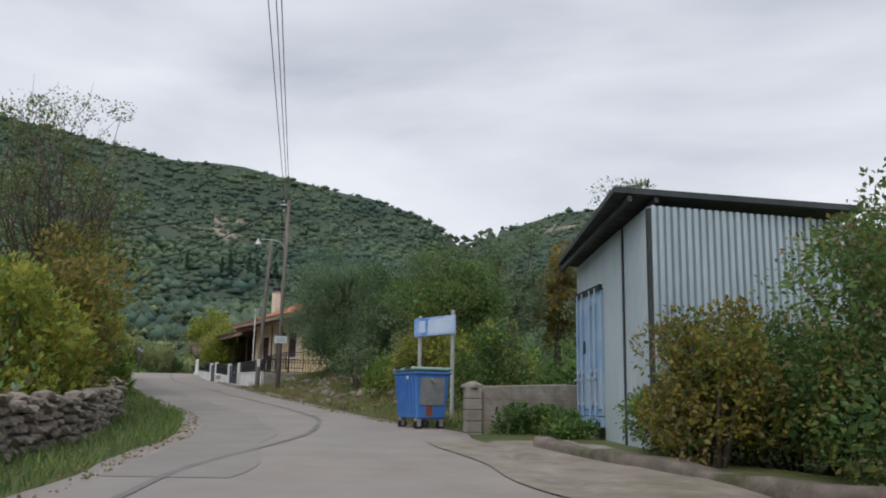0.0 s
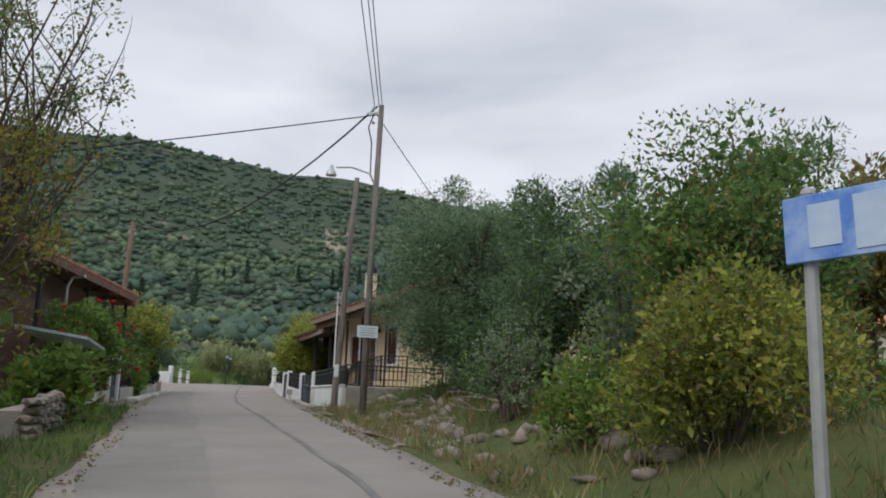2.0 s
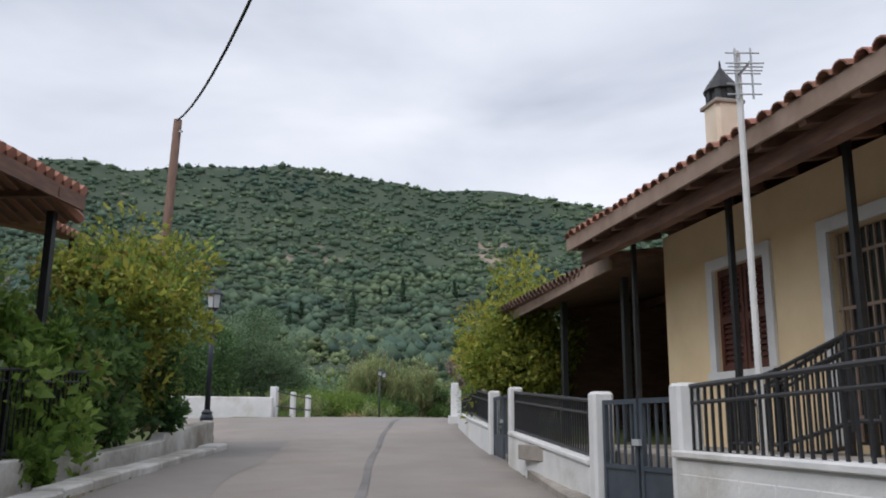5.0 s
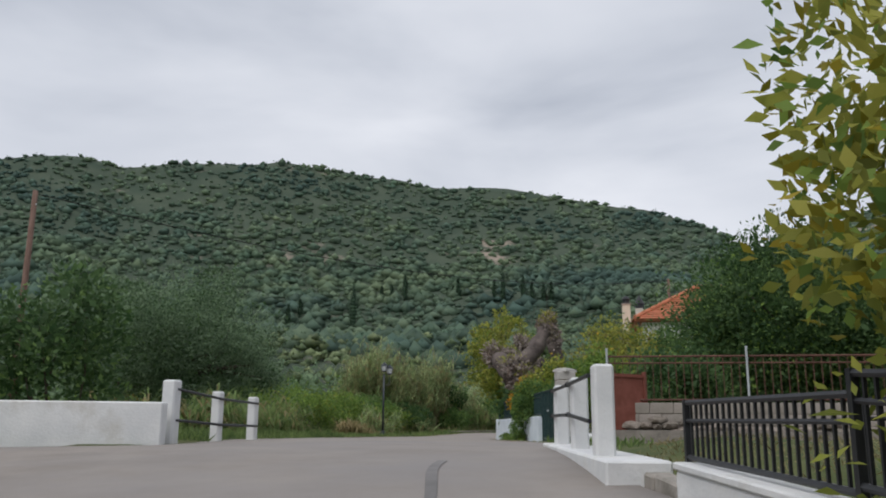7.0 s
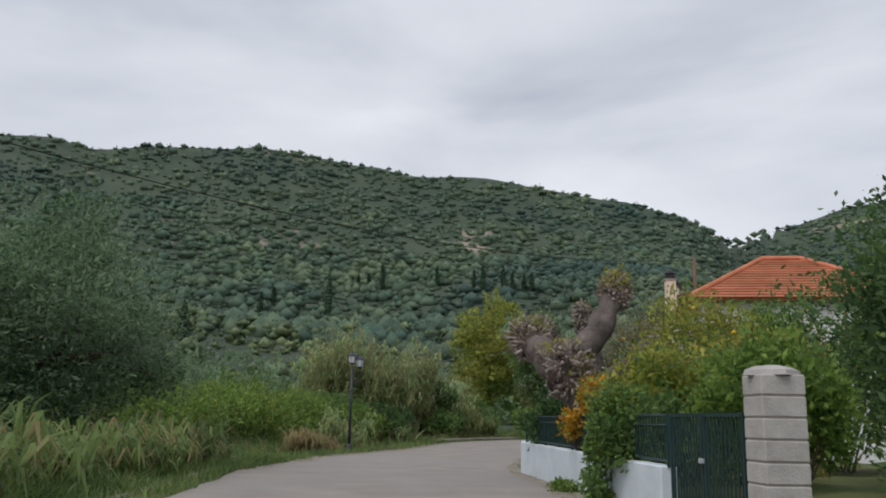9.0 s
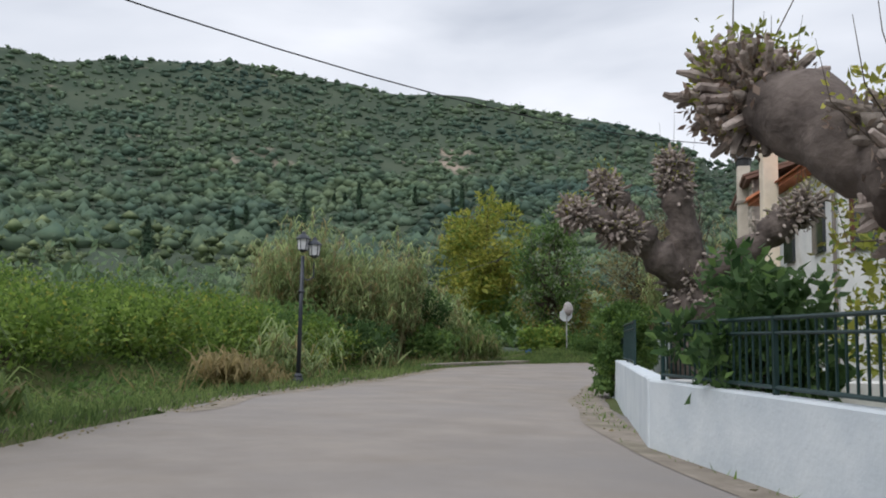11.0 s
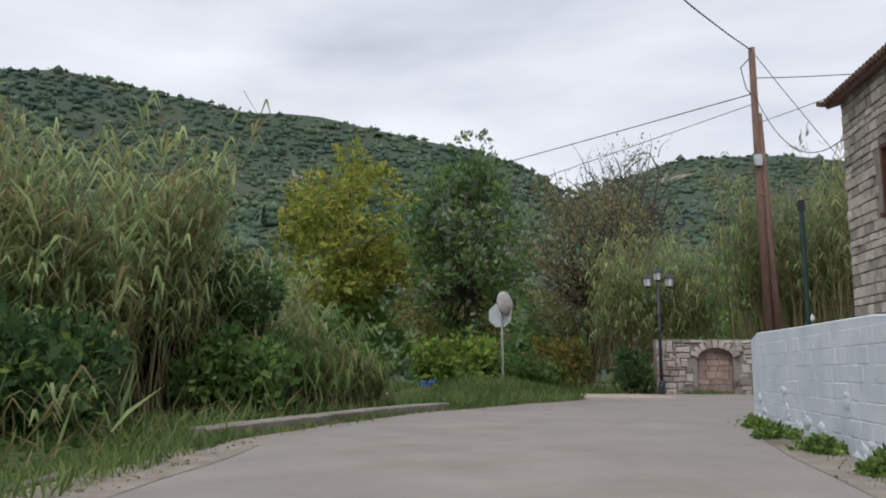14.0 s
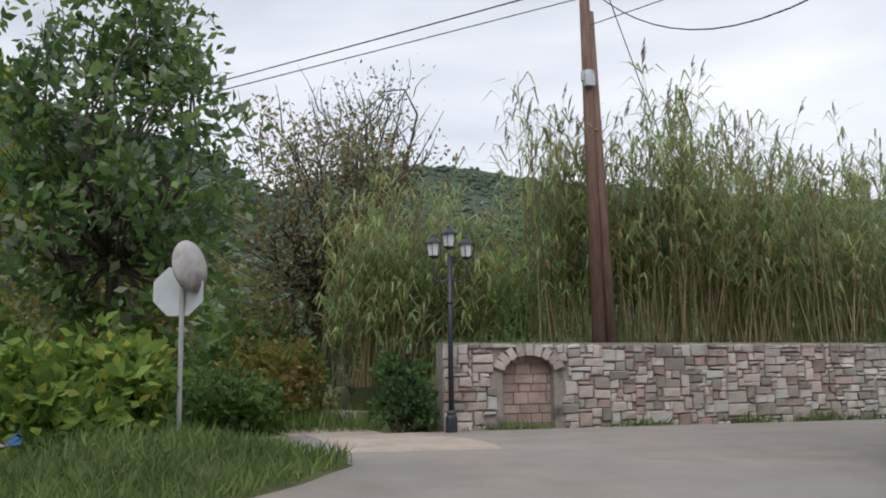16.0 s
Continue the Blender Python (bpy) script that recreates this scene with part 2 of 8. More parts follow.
    ink=mat("faded_print", (0.22, 0.32, 0.42), (0.3, 0.4, 0.48), 6.0, 0.6),
    red_flower=leaf_mat("red_petals", (0.50, 0.012, 0.02), (0.62, 0.03, 0.04), 0.25),
    white_flower=leaf_mat("white_petals", (0.7, 0.7, 0.68), (0.8, 0.8, 0.78), 0.1),
    lemon=leaf_mat("yellow_fruit", (0.66, 0.40, 0.03), (0.72, 0.48, 0.05), 0.15, trans=0.05),
    olive=leaf_mat("olive_leaf", (0.128, 0.202, 0.108), (0.255, 0.356, 0.215)),
    green=leaf_mat("green_leaf", (0.084, 0.164, 0.047), (0.192, 0.302, 0.097)),
    cypress=leaf_mat("cypress_needles", (0.022, 0.048, 0.026), (0.045, 0.085, 0.045), 0.3, trans=0.1),
    dark=leaf_mat("dark_leaf", (0.050, 0.106, 0.038), (0.120, 0.202, 0.077)),
    bright=leaf_mat("bright_leaf", (0.132, 0.232, 0.044), (0.250, 0.365, 0.085)),
    yellow=leaf_mat("yellow_green_leaf", (0.20, 0.185, 0.02), (0.34, 0.29, 0.035)),
    autumn=leaf_mat("turning_leaf", (0.170, 0.168, 0.046), (0.312, 0.248, 0.072)),
    brown=leaf_mat("brown_leaf", (0.195, 0.170, 0.080), (0.32, 0.275, 0.14)),
    lemonleaf=leaf_mat("lemon_leaf", (0.215, 0.262, 0.042), (0.43, 0.425, 0.095)),
    orange=leaf_mat("orange_leaf", (0.52, 0.26, 0.025), (0.68, 0.40, 0.05)),
    pinkdry=leaf_mat("dry_reddish_leaf", (0.225, 0.145, 0.085), (0.36, 0.25, 0.15)),
    drytuft=leaf_mat("dry_leaf_tuft", (0.17, 0.125, 0.098), (0.36, 0.285, 0.235), 0.35, trans=0.2),
    grey=leaf_mat("grey_green_leaf", (0.181, 0.233, 0.149), (0.324, 0.376, 0.259)),
    grass=leaf_mat("grass_blade", (0.105, 0.172, 0.054), (0.225, 0.302, 0.104), 0.4),
    drygrass=leaf_mat("dry_grass", (0.24, 0.20, 0.09), (0.36, 0.30, 0.15), 0.3),
    reed=leaf_mat("reed_leaf", (0.185, 0.27, 0.107), (0.395, 0.465, 0.22), 0.4),
    cane=leaf_mat("dry_cane", (0.24, 0.20, 0.10), (0.38, 0.32, 0.18), 0.3, trans=0.1),
    plume=leaf_mat("reed_plume", (0.22, 0.205, 0.15), (0.33, 0.31, 0.24), 0.2),
    # c3: dark bluish patches stand in for shaded folds and distant haze
    hillbush=mat("hillside_scrub", (0.099, 0.160, 0.104), (0.200, 0.260, 0.148), 0.05, 0.8, island=0.24, trans=0.3, spec=0.1, c3=(0.085, 0.140, 0.115), patch=0.52, soft=0.10),
    hillfoot=leaf_mat("hill_foot_foliage", (0.088, 0.142, 0.066), (0.240, 0.292, 0.145), 0.42, trans=0.3, scale=0.14),
    hillground=mat("hillside_ground", (0.042, 0.066, 0.044), (0.072, 0.094, 0.062), 0.04, 0.95, c3=(0.30, 0.25, 0.20), patch=0.635, soft=0.03),
)


# ---- building helpers ----
class Geo:
    """Gathers the vertices and faces of one mesh."""

    def __init__(self):
        self.v, self.f = [], []

    def add(self, verts, faces):
        o = len(self.v)
        self.v += [tuple(p) for p in verts]
        self.f += [tuple(i + o for i in f) for f in faces]
        return self

    def box(self, c, s, rz=0.0, rx=0.0, ry=0.0):
        m = Euler((radians(rx), radians(ry), radians(rz))).to_matrix()
        vs = []
        for z in (-0.5, 0.5):
            for x, y in ((-0.5, -0.5), (0.5, -0.5), (0.5, 0.5), (-0.5, 0.5)):
                vs.append(Vector(c) + m @ Vector((x * s[0], y * s[1], z * s[2])))
        return self.add(vs, [(3, 2, 1, 0), (4, 5, 6, 7), (0, 1, 5, 4), (1, 2, 6, 5), (2, 3, 7, 6), (3, 0, 4, 7)])

    def tube(self, pts, radii, n=8, cap=True):
        pts = [Vector(p) for p in pts]
        if not hasattr(radii, "__len__"):
            radii = [radii] * len(pts)
        vs, fs = [], []
        side = None
        for i, p in enumerate(pts):
            d = (pts[min(i + 1, len(pts) - 1)] - pts[max(i - 1, 0)]).normalized()
            if side is None:
                side = d.cross(Vector((0, 0, 1)) if abs(d.z) < 0.9 else Vector((1, 0, 0))).normalized()
            side = (side - d * side.dot(d)).normalized()
            up = d.cross(side)
            for k in range(n):
                a = 2 * math.pi * k / n
                vs.append(p + float(radii[i]) * (math.cos(a) * side + math.sin(a) * up))
        for i in range(len(pts) - 1):
            for k in range(n):
                a, b = i * n + k, i * n + (k + 1) % n
                fs.append((a, b, b + n, a + n))
        if cap:
            fs.append(tuple(range(n - 1, -1, -1)))
            fs.append(tuple((len(pts) - 1) * n + k for k in range(n)))
        return self.add(vs, fs)

    def lathe(self, c, prof, n=10):
        """Turned about the upright through c; prof: rows of radius, height."""
        vs, fs = [], []
        for r, z in prof:
            for k in range(n):
                a = 2 * math.pi * k / n
                vs.append((c[0] + r * math.cos(a), c[1] + r * math.sin(a), c[2] + z))
        for i in range(len(prof) - 1):
            for k in range(n):
                a, b = i * n + k, i * n + (k + 1) % n
                fs.append((a, b, b + n, a + n))
        fs.append(tuple(range(n - 1, -1, -1)))
        fs.append(tuple((len(prof) - 1) * n + k for k in range(n)))
        return self.add(vs, fs)

    def prism(self, poly, d0, d1):
        """poly in x, z; drawn out along y from d0 to d1."""
        n = len(poly)
        vs = [(x, d0, z) for x, z in poly] + [(x, d1, z) for x, z in poly]
        fs = [tuple(range(n)), tuple(range(2 * n - 1, n - 1, -1))]
        fs += [((i + 1) % n, i, i + n, (i + 1) % n + n) for i in range(n)]
        return self.add(vs, fs)

    def slab(self, quad, t):
        """Four corners and a thickness downward along the normal."""
        q = [Vector(p) for p in quad]
        nrm = (q[1] - q[0]).cross(q[3] - q[0]).normalized()
        vs = q + [p - nrm * t for p in q]
        return self.add(vs, [(0, 1, 2, 3), (7, 6, 5, 4), (1, 0, 4, 5), (2, 1, 5, 6), (3, 2, 6, 7), (0, 3, 7, 4)])

    def mesh(self, name, material, bevel=0.0, smooth=False):
        me = bpy.data.meshes.new(name)
        me.from_pydata(self.v, [], self.f)
        if bevel:
            bm = bmesh.new()
            bm.from_mesh(me)
            bmesh.ops.bevel(bm, geom=bm.edges[:], offset=bevel, segments=1, affect="EDGES", clamp_overlap=True)
            bm.to_mesh(me)
            bm.free()
        me.materials.append(material)
        if smooth:
            me.polygons.foreach_set("use_smooth", [True] * len(me.polygons))
        me.update()
        return me


def thing(name, label, category, loc=(0, 0, 0), rz=0.0, group="", kind=""):
    ob = new(name)
    ob.matrix_basis = pose(*loc, 0, 0, rz)
    ob.empty_display_size = 0.2
    return tagged(ob, label, category, group, kind)


def part(name, geo, material, parent, label="", bevel=0.0, smooth=False):
    ob = new(name, geo.mesh(name, material, bevel, smooth) if isinstance(geo, Geo) else geo)
    ob.parent = parent
    if label:
        ob["label"] = label
    return ob


def structure(name, geo, material, label, category, bevel=0.0, smooth=False, kind="structure"):
    ob = new(name, geo.mesh(name, material, bevel, smooth) if isinstance(geo, Geo) else geo)
    return tagged(ob, label, category, kind=kind)


def quick_mesh(name, verts, faces, material, smooth=False):
    """verts: n x 3 array; faces: m x k array, all of k corners."""
    me = bpy.data.meshes.new(name)
    nv, nf, k = len(verts), len(faces), faces.shape[1]
    me.vertices.add(nv)
    me.vertices.foreach_set("co", np.ascontiguousarray(verts, dtype=np.float32).ravel())
    me.loops.add(nf * k)
    me.loops.foreach_set("vertex_index", np.ascontiguousarray(faces, dtype=np.int32).ravel())
    me.polygons.add(nf)
    me.polygons.foreach_set("loop_start", np.arange(0, nf * k, k, dtype=np.int32))
    me.materials.append(material)
    me.update(calc_edges=True)
    me.validate()
    if smooth:
        me.polygons.foreach_set("use_smooth", [True] * nf)
    return me


def blades(rng, base, direction, length, width, bend=0.0):
    """Leaf-shaped quads: base n x 3, direction n x 3 (unit), length and width n."""
    n = len(base)
    side = np.cross(direction, rng.normal(size=(n, 3)))
    side /= np.linalg.norm(side, axis=1)[:, None] + 1e-9
    up = np.cross(side, direction)
    mid = base + direction * (length * 0.5)[:, None] + up * (length * bend)[:, None]
    tip = base + direction * length[:, None] - up * (length * bend * 0.5)[:, None]
    v = np.stack([base, mid + side * (width / 2)[:, None], tip, mid - side * (width / 2)[:, None]], 1).reshape(-1, 3)
    f = np.arange(n * 4).reshape(n, 4)
    return v, f


def unit(a):
    return a / (np.linalg.norm(a, axis=1)[:, None] + 1e-9)


def leaf_cloud(rng, centres, radii, per, size, shell=0.55, droop=0.0, slim=1.0):
    """Leaves spread over clumps: centres k x 3, radii k or k x 3, per leaves each."""
    centres, radii = np.asarray(centres, float), np.asarray(radii, float)
    if radii.ndim == 1:
        radii = np.repeat(radii[:, None], 3, 1)
    k = len(centres)
    d = unit(rng.normal(size=(k * per, 3)))
    rr = shell + (1 - shell) * rng.random(k * per) ** 0.5
    idx = np.repeat(np.arange(k), per)
    base = centres[idx] + d * rr[:, None] * radii[idx]
    way = unit(d * 0.7 + rng.normal(size=d.shape) * 0.8 + np.array([0, 0, 0.25 - droop]))
    ln = size * (0.6 + 0.8 * rng.random(k * per))
    return blades(rng, base, way, ln, ln * slim * (0.38 + 0.25 * rng.random(k * per)), 0.08)


ICO = bmesh.new()
bmesh.ops.create_icosphere(ICO, subdivisions=2, radius=1.0)
ICO_V = np.array([v.co[:] for v in ICO.verts])
ICO_F = np.array([[v.index for v in f.verts] for f in ICO.faces])
ICO.free()
ICO = bmesh.new()
bmesh.ops.create_icosphere(ICO, subdivisions=1, radius=1.0)
ICO1_V = np.array([v.co[:] for v in ICO.verts])
ICO1_F = np.array([[v.index for v in f.verts] for f in ICO.faces])
ICO.free()


OCT_V = np.array([(1, 0, 0), (0, 1, 0), (-1, 0, 0), (0, -1, 0), (0, 0, 1), (0, 0, -1)], float)
OCT_F = np.array([(0, 1, 4), (1, 2, 4), (2, 3, 4), (3, 0, 4), (1, 0, 5), (2, 1, 5), (3, 2, 5), (0, 3, 5)])


def lumps(rng, centres, radii, jag=0.22, coarse=False, tiny=False):
    V, F = (OCT_V, OCT_F) if tiny else (ICO1_V, ICO1_F) if coarse else (ICO_V, ICO_F)
    centres, radii = np.asarray(centres, float), np.asarray(radii, float)
    if radii.ndim == 1:
        radii = np.repeat(radii[:, None], 3, 1)
    k, n = len(centres), len(V)
    noise_r = 1 + jag * rng.normal(size=(k, n, 1))
    v = centres[:, None, :] + V[None] * noise_r * radii[:, None, :]
    f = F[None] + (np.arange(k) * n)[:, None, None]
    return v.reshape(-1, 3), f.reshape(-1, 3)


# ---- ground, road, hills ----
PROFILE = ((-90, -4.6), (-20, -1.4), (-0.2, -0.59), (6.9, -0.34), (13.7, -0.12), (20.6, 0.10), (27.5, 0.43), (33.9, 0.78), (42, 1.17), (49.4, 1.53), (52.1, 1.80), (54.6, 2.02),
           (57.2, 2.11), (60, 2.12), (64, 2.08), (70, 2.02), (79, 1.92), (92, 1.85), (100, 2.0), (110, 2.1), (120, 2.15))
LEFT = ((-90, 5), (-40, 1.7), (0, 0.9), (7, 0.0), (9.4, -0.5), (13.4, -1.2), (18.6, -3.0), (21, -4.2), (27.6, -7.7), (34, -11.2), (41, -14.9), (44.7, -16.7), (48, -18.3), (50, -20.1), (52, -22.3),
        (54, -24.4), (55.2, -25.0), (56.5, -22.7), (57.4, -22.6), (60, -23.8), (64, -25.3), (69, -27.5), (74, -30.0), (82.5, -32.6), (91, -33.5), (99.5, -34.2), (105.5, -32.9), (108.5, -31.5), (113.4, -29.0), (114.2, -29.1), (115.5, -31),
        (117, -36), (118, -60))
RIGHT = ((-90, 12), (-40, 7.7), (0, 5.6), (8.8, 4.5), (15.2, 3.4), (18, 1.9), (25.2, -1.5), (32, -4.9), (36, -6.8), (38.5, -8.2), (43.3, -10.4), (49.8, -13.3), (54.3, -15.5), (57, -16.6),
         (60, -17.0), (65, -19.2), (72, -21.6), (75.4, -22.9), (78, -24.1), (85, -25.8), (92, -26.6), (104.6, -26.2), (106, -24), (107.5, -5), (108.2, 40), (120, 40))
RIDGE = ((-180, 6), (-60, 8.0), (-40, 9.5), (-32, 10.6), (-18, 12.2), (-13, 13.2), (-8, 13.45), (-6, 13.35), (-3.6, 12.6), (-1, 12.2), (0.9, 11.55), (1.9, 12.1), (2.4, 12.5), (4.3, 13.45),
         (5.6, 13.85), (7.8, 14.6), (9.4, 14.8), (12.6, 15.45), (14.6, 15.8), (17, 16.3), (19.1, 16.42), (21.9, 16.32), (23.5, 16.5), (24.5, 16.85), (27.2, 17.0), (28.2, 17.22), (30.8, 17.48), (32, 17.6),
         (33.2, 17.76), (34.2, 17.55), (35.2, 17.4), (37.5, 17.25), (40.2, 17.05), (42.3, 16.6), (43.6, 16.38), (45.2, 16.65), (46.6, 16.8), (48.9, 16.45), (51, 15.9), (60, 15.5), (90, 14), (180, 6))
HUB = (-15.0, 45.0)


def curve_at(table, t):
    return np.interp(t, [a for a, b in table], [b for a, b in table])


def smooth(a):
    a = np.clip(a, 0, 1)
    return a * a * (3 - 2 * a)


def soft_profile(y):
    return sum(curve_at(PROFILE, y + d) for d in (-1.5, -0.75, 0, 0.75, 1.5)) / 5


def wobble(x, y, s, seed=0.0):
    return np.sin(x * s + 1.3 * np.sin(y * s * 0.7 + seed) + seed) * np.cos(y * s * 1.1 + 0.9 * np.sin(x * s * 0.6 + 2 * seed))


def ground_z(x, y):
    x, y = np.asarray(x, float), np.asarray(y, float)
    zr = soft_profile(y)
    dl, dr = curve_at(LEFT, y) - x, x - curve_at(RIGHT, y)
    out = np.maximum(dl, dr)
    z = zr - 0.07 + 0.115 * smooth((out + 0.08) / 0.2)
    bumpy = 0.10 * wobble(x, y, 0.9) + 0.05 * wobble(x, y, 2.3, 1.0)
    z = z + bumpy * smooth((out - 0.6) / 2.0)
    # bank below the trees, beside the road's right edge
    bank = smooth((y - 19) / 4) * (1 - smooth((y - 36) / 3))
    z = z + 0.75 * bank * smooth((dr - 0.5) / 3.0)
    # yards of the two houses
    z = z + 0.2 * smooth((y - 36) / 3) * (1 - smooth((y - 56) / 3)) * smooth((dr - 0.6) / 0.8)
    # grassy rises left of the bend
    rise = 1.7 * np.exp(-((x + 40.5) / 4.5) ** 2 - ((y - 86) / 8.5) ** 2) + 0.9 * np.exp(-((x + 46) / 8) ** 2 - ((y - 100) / 9) ** 2)
    z = z + rise * smooth((dl - 1.0) / 2.5)
    z = z - 0.35 * smooth((dl - 1.6) / 3.0) * smooth((y - 62) / 6) * (1 - smooth((y - 108) / 4))
    z = z - 0.24 * smooth((dl - 0.6) / 0.9) * smooth((y - 72) / 6) * (1 - smooth((y - 96) / 5))
        # grass mound on the traffic island
    z = z + 0.55 * np.exp(-((x + 32.2) / 2.2) ** 2 - ((y - 112.6) / 2.4) ** 2) * smooth((dl - 0.1) / 1.2)
    # terrace behind the stone wall
    behind = y - (119.25 + 0.12 * (x + 26.5))
    z = z + 1.95 * smooth((behind - 0.4) / 0.3) * smooth((x + 26.7) / 0.5)
    # hills
    r = np.hypot(x - HUB[0], y - HUB[1])
    az = np.degrees(np.arctan2(-(x - HUB[0]), y - HUB[1]))
    ridge = curve_at(RIDGE, az) - 0.05
    far = 700 + 250 * smooth((3.0 - az) / 6.0)
    part_up = np.clip((r - 105) / (far - 105), 0, 1)
    lift = r * np.tan(np.radians(ridge * part_up ** 1.3))
    fold = smooth((part_up - 0.12) * 3) * (1 - part_up) * 2
    lift = lift + fold * (13 * wobble(x, y, 0.011, 2.0) + 6 * wobble(x, y, 0.026, 0.5))
    past = np.maximum(r - far, 0)
    lift = np.where(past > 0, far * np.tan(np.radians(ridge)) - past * 0.55, lift)
    return z + np.maximum(lift, -30)


def build_ground():
    radii = np.concatenate([np.arange(0.4, 88, 0.8), np.geomspace(88.5, 600, 46), np.arange(608, 1000, 7.0), np.geomspace(1010, 2600, 14)])
    seg = 420
    ang = np.linspace(0, 2 * math.pi, seg, endpoint=False)
    R, A = np.meshgrid(radii, ang, indexing="ij")
    x, y = HUB[0] + R * np.sin(A), HUB[1] + R * np.cos(A)
    v = np.stack([x, y, ground_z(x, y)], -1).reshape(-1, 3)
    i, j = np.meshgrid(np.arange(len(radii) - 1), np.arange(seg), indexing="ij")
    j2 = (j + 1) % seg
    f = np.stack([i * seg + j, i * seg + j2, (i + 1) * seg + j2, (i + 1) * seg + j], -1).reshape(-1, 4)[:, ::-1]
    near = quick_mesh("ground", v, f, M["soil"], True)
    near.materials.append(M["hillground"])
    rad = radii[np.repeat(np.arange(len(radii) - 1), seg)]
    near.polygons.foreach_set("material_index", (rad > 100).astype(np.int32))
    tagged(new("ground", near), "weedy soil that rises into a scrub-covered hillside", "ground", kind="structure")


build_ground()


def road_z(x, y):
    zr = soft_profile(y)
    mid = (curve_at(LEFT, y) + np.minimum(curve_at(RIGHT, y), curve_at(LEFT, y) + 9)) / 2
    return zr + 0.05 - 0.004 * np.minimum(np.abs(x - mid), 4) * (1 - smooth((y - 96) / 6))


def build_road():
    ys = np.concatenate([np.arange(-90, 104, 0.5), np.arange(104, 119.3, 0.3)])
    cols = 15
    lo, hi = curve_at(LEFT, ys), curve_at(RIGHT, ys)
    lo = lo + 0.06 * wobble(ys, ys * 0, 1.7) + 0.03 * wobble(ys, ys * 0, 3.1, 1)
    hi = hi + 0.06 * wobble(ys, ys * 0, 1.9, 2) + 0.03 * wobble(ys, ys * 0, 3.3, 3)
    u = np.linspace(0, 1, cols - 2)
    x = lo[:, None] + (hi - lo)[:, None] * u[None]
    x = np.concatenate([lo[:, None] - 0.07, x, hi[:, None] + 0.07], 1)
    y = np.repeat(ys[:, None], cols, 1)
    z = road_z(x, y)
    z[:, 0] -= 0.10
    z[:, -1] -= 0.10
    v = np.stack([x, y, z], -1).reshape(-1, 3)
    i, j = np.meshgrid(np.arange(len(ys) - 1), np.arange(cols - 1), indexing="ij")
    a = i * cols + j
    f = np.stack([a, a + 1, a + cols + 1, a + cols], -1).reshape(-1, 4)
    tagged(new("road", quick_mesh("road", v, f, M["asphalt"], True)), "worn pale grey asphalt village road, slightly cracked", "road", kind="structure")


build_road()


def ribbon(name, pts, width, material, label, category, rise=0.004, wander=0.0):
    """A thin strip that lies on the road along a line of x, y points."""
    pts = np.array(pts, float)
    seg = np.r_[0, np.cumsum(np.hypot(*np.diff(pts, axis=0).T))]
    s = np.arange(0, seg[-1], 0.4)
    x, y = np.interp(s, seg, pts[:, 0]), np.interp(s, seg, pts[:, 1])
    x = np.convolve(np.pad(x, 3, "edge"), np.ones(7) / 7, "valid") + wander * wobble(s, s * 0, 1.1)
    tx, ty = np.gradient(x), np.gradient(y)
    ln = np.hypot(tx, ty)
    nx, ny = -ty / ln, tx / ln
    w = width / 2 * (1 + 0.10 * wobble(s, s * 0, 1.3))
    cols = max(2, int(width / 0.16) + 2)
    rows = []
    for k in np.linspace(-1, 1, cols):
        px, py = x + nx * w * k, y + ny * w * k
        inside = (px > curve_at(LEFT, py)) & (px < curve_at(RIGHT, py)) & (py < 119.2)
        rows.append(np.stack([px, py, np.where(inside, road_z(px, py), np.maximum(ground_z(px, py), soft_profile(py) - 0.3)) + rise], -1))
    v = np.stack(rows, 1).reshape(-1, 3)
    i, j = np.meshgrid(np.arange(len(s) - 1), np.arange(cols - 1), indexing="ij")
    a = i * cols + j
    f = np.stack([a, a + cols, a + cols + 1, a + 1], -1).reshape(-1, 4)
    tagged(new(name, quick_mesh(name, v, f, material)), label, category, kind="structure")


def offset_edge(table, y0, y1, off, step=1.0):
    return [(float(curve_at(table, y)) + off, float(y)) for y in np.arange(y0, y1, step)]


ribbon("trim_patch", offset_edge(LEFT, 8, 50, 1.0), 1.3, M["patch"], "darker grey strip of older asphalt along the road edge", "asphalt strip", 0.005, 0.08)
ribbon("trim_seam", [(1.2, 4), (0.6, 9), (0.9, 14), (0.0, 19), (-1.8, 23), (-5.0, 29), (-8.3, 35), (-11.0, 40), (-13.8, 46), (-16.0, 51), (-17.6, 55)], 0.10, M["tar"], "dark wavy tar seam in the asphalt", "road seam", 0.008, 0.02)
ribbon("trim_edge_dirt", offset_edge(RIGHT, 66, 103, -0.42), 0.6, M["dirt"], "strip of dirt and gravel below the wall", "dirt strip", 0.006, 0.06)
ribbon("trim_side_road", [(-27.75, 114.9), (-27.9, 117), (-28.2, 120), (-28.8, 122.6), (-30.2, 125.2)], 2.7, M["sand"], "sandy concrete side road beside the grass island", "side road", 0.003, 0.1)


ribbon("trim_verge", offset_edge(LEFT, 31, 47.6, -0.3), 1.0, M["dirt"], "cracked dusty concrete verge below the garden wall", "verge", 0.004, 0.05)


ribbon("trim_bank", offset_edge(RIGHT, 27, 36.4, 0.7), 1.1, M["dirt"], "bare stony soil along the foot of the bank", "verge", 0.012, 0.3)
ribbon("trim_dust", offset_edge(LEFT, 79, 100, 0.05), 0.85, M["dirt"], "dusty gravel strip between road and low kerb", "verge", 0.005, 0.12)


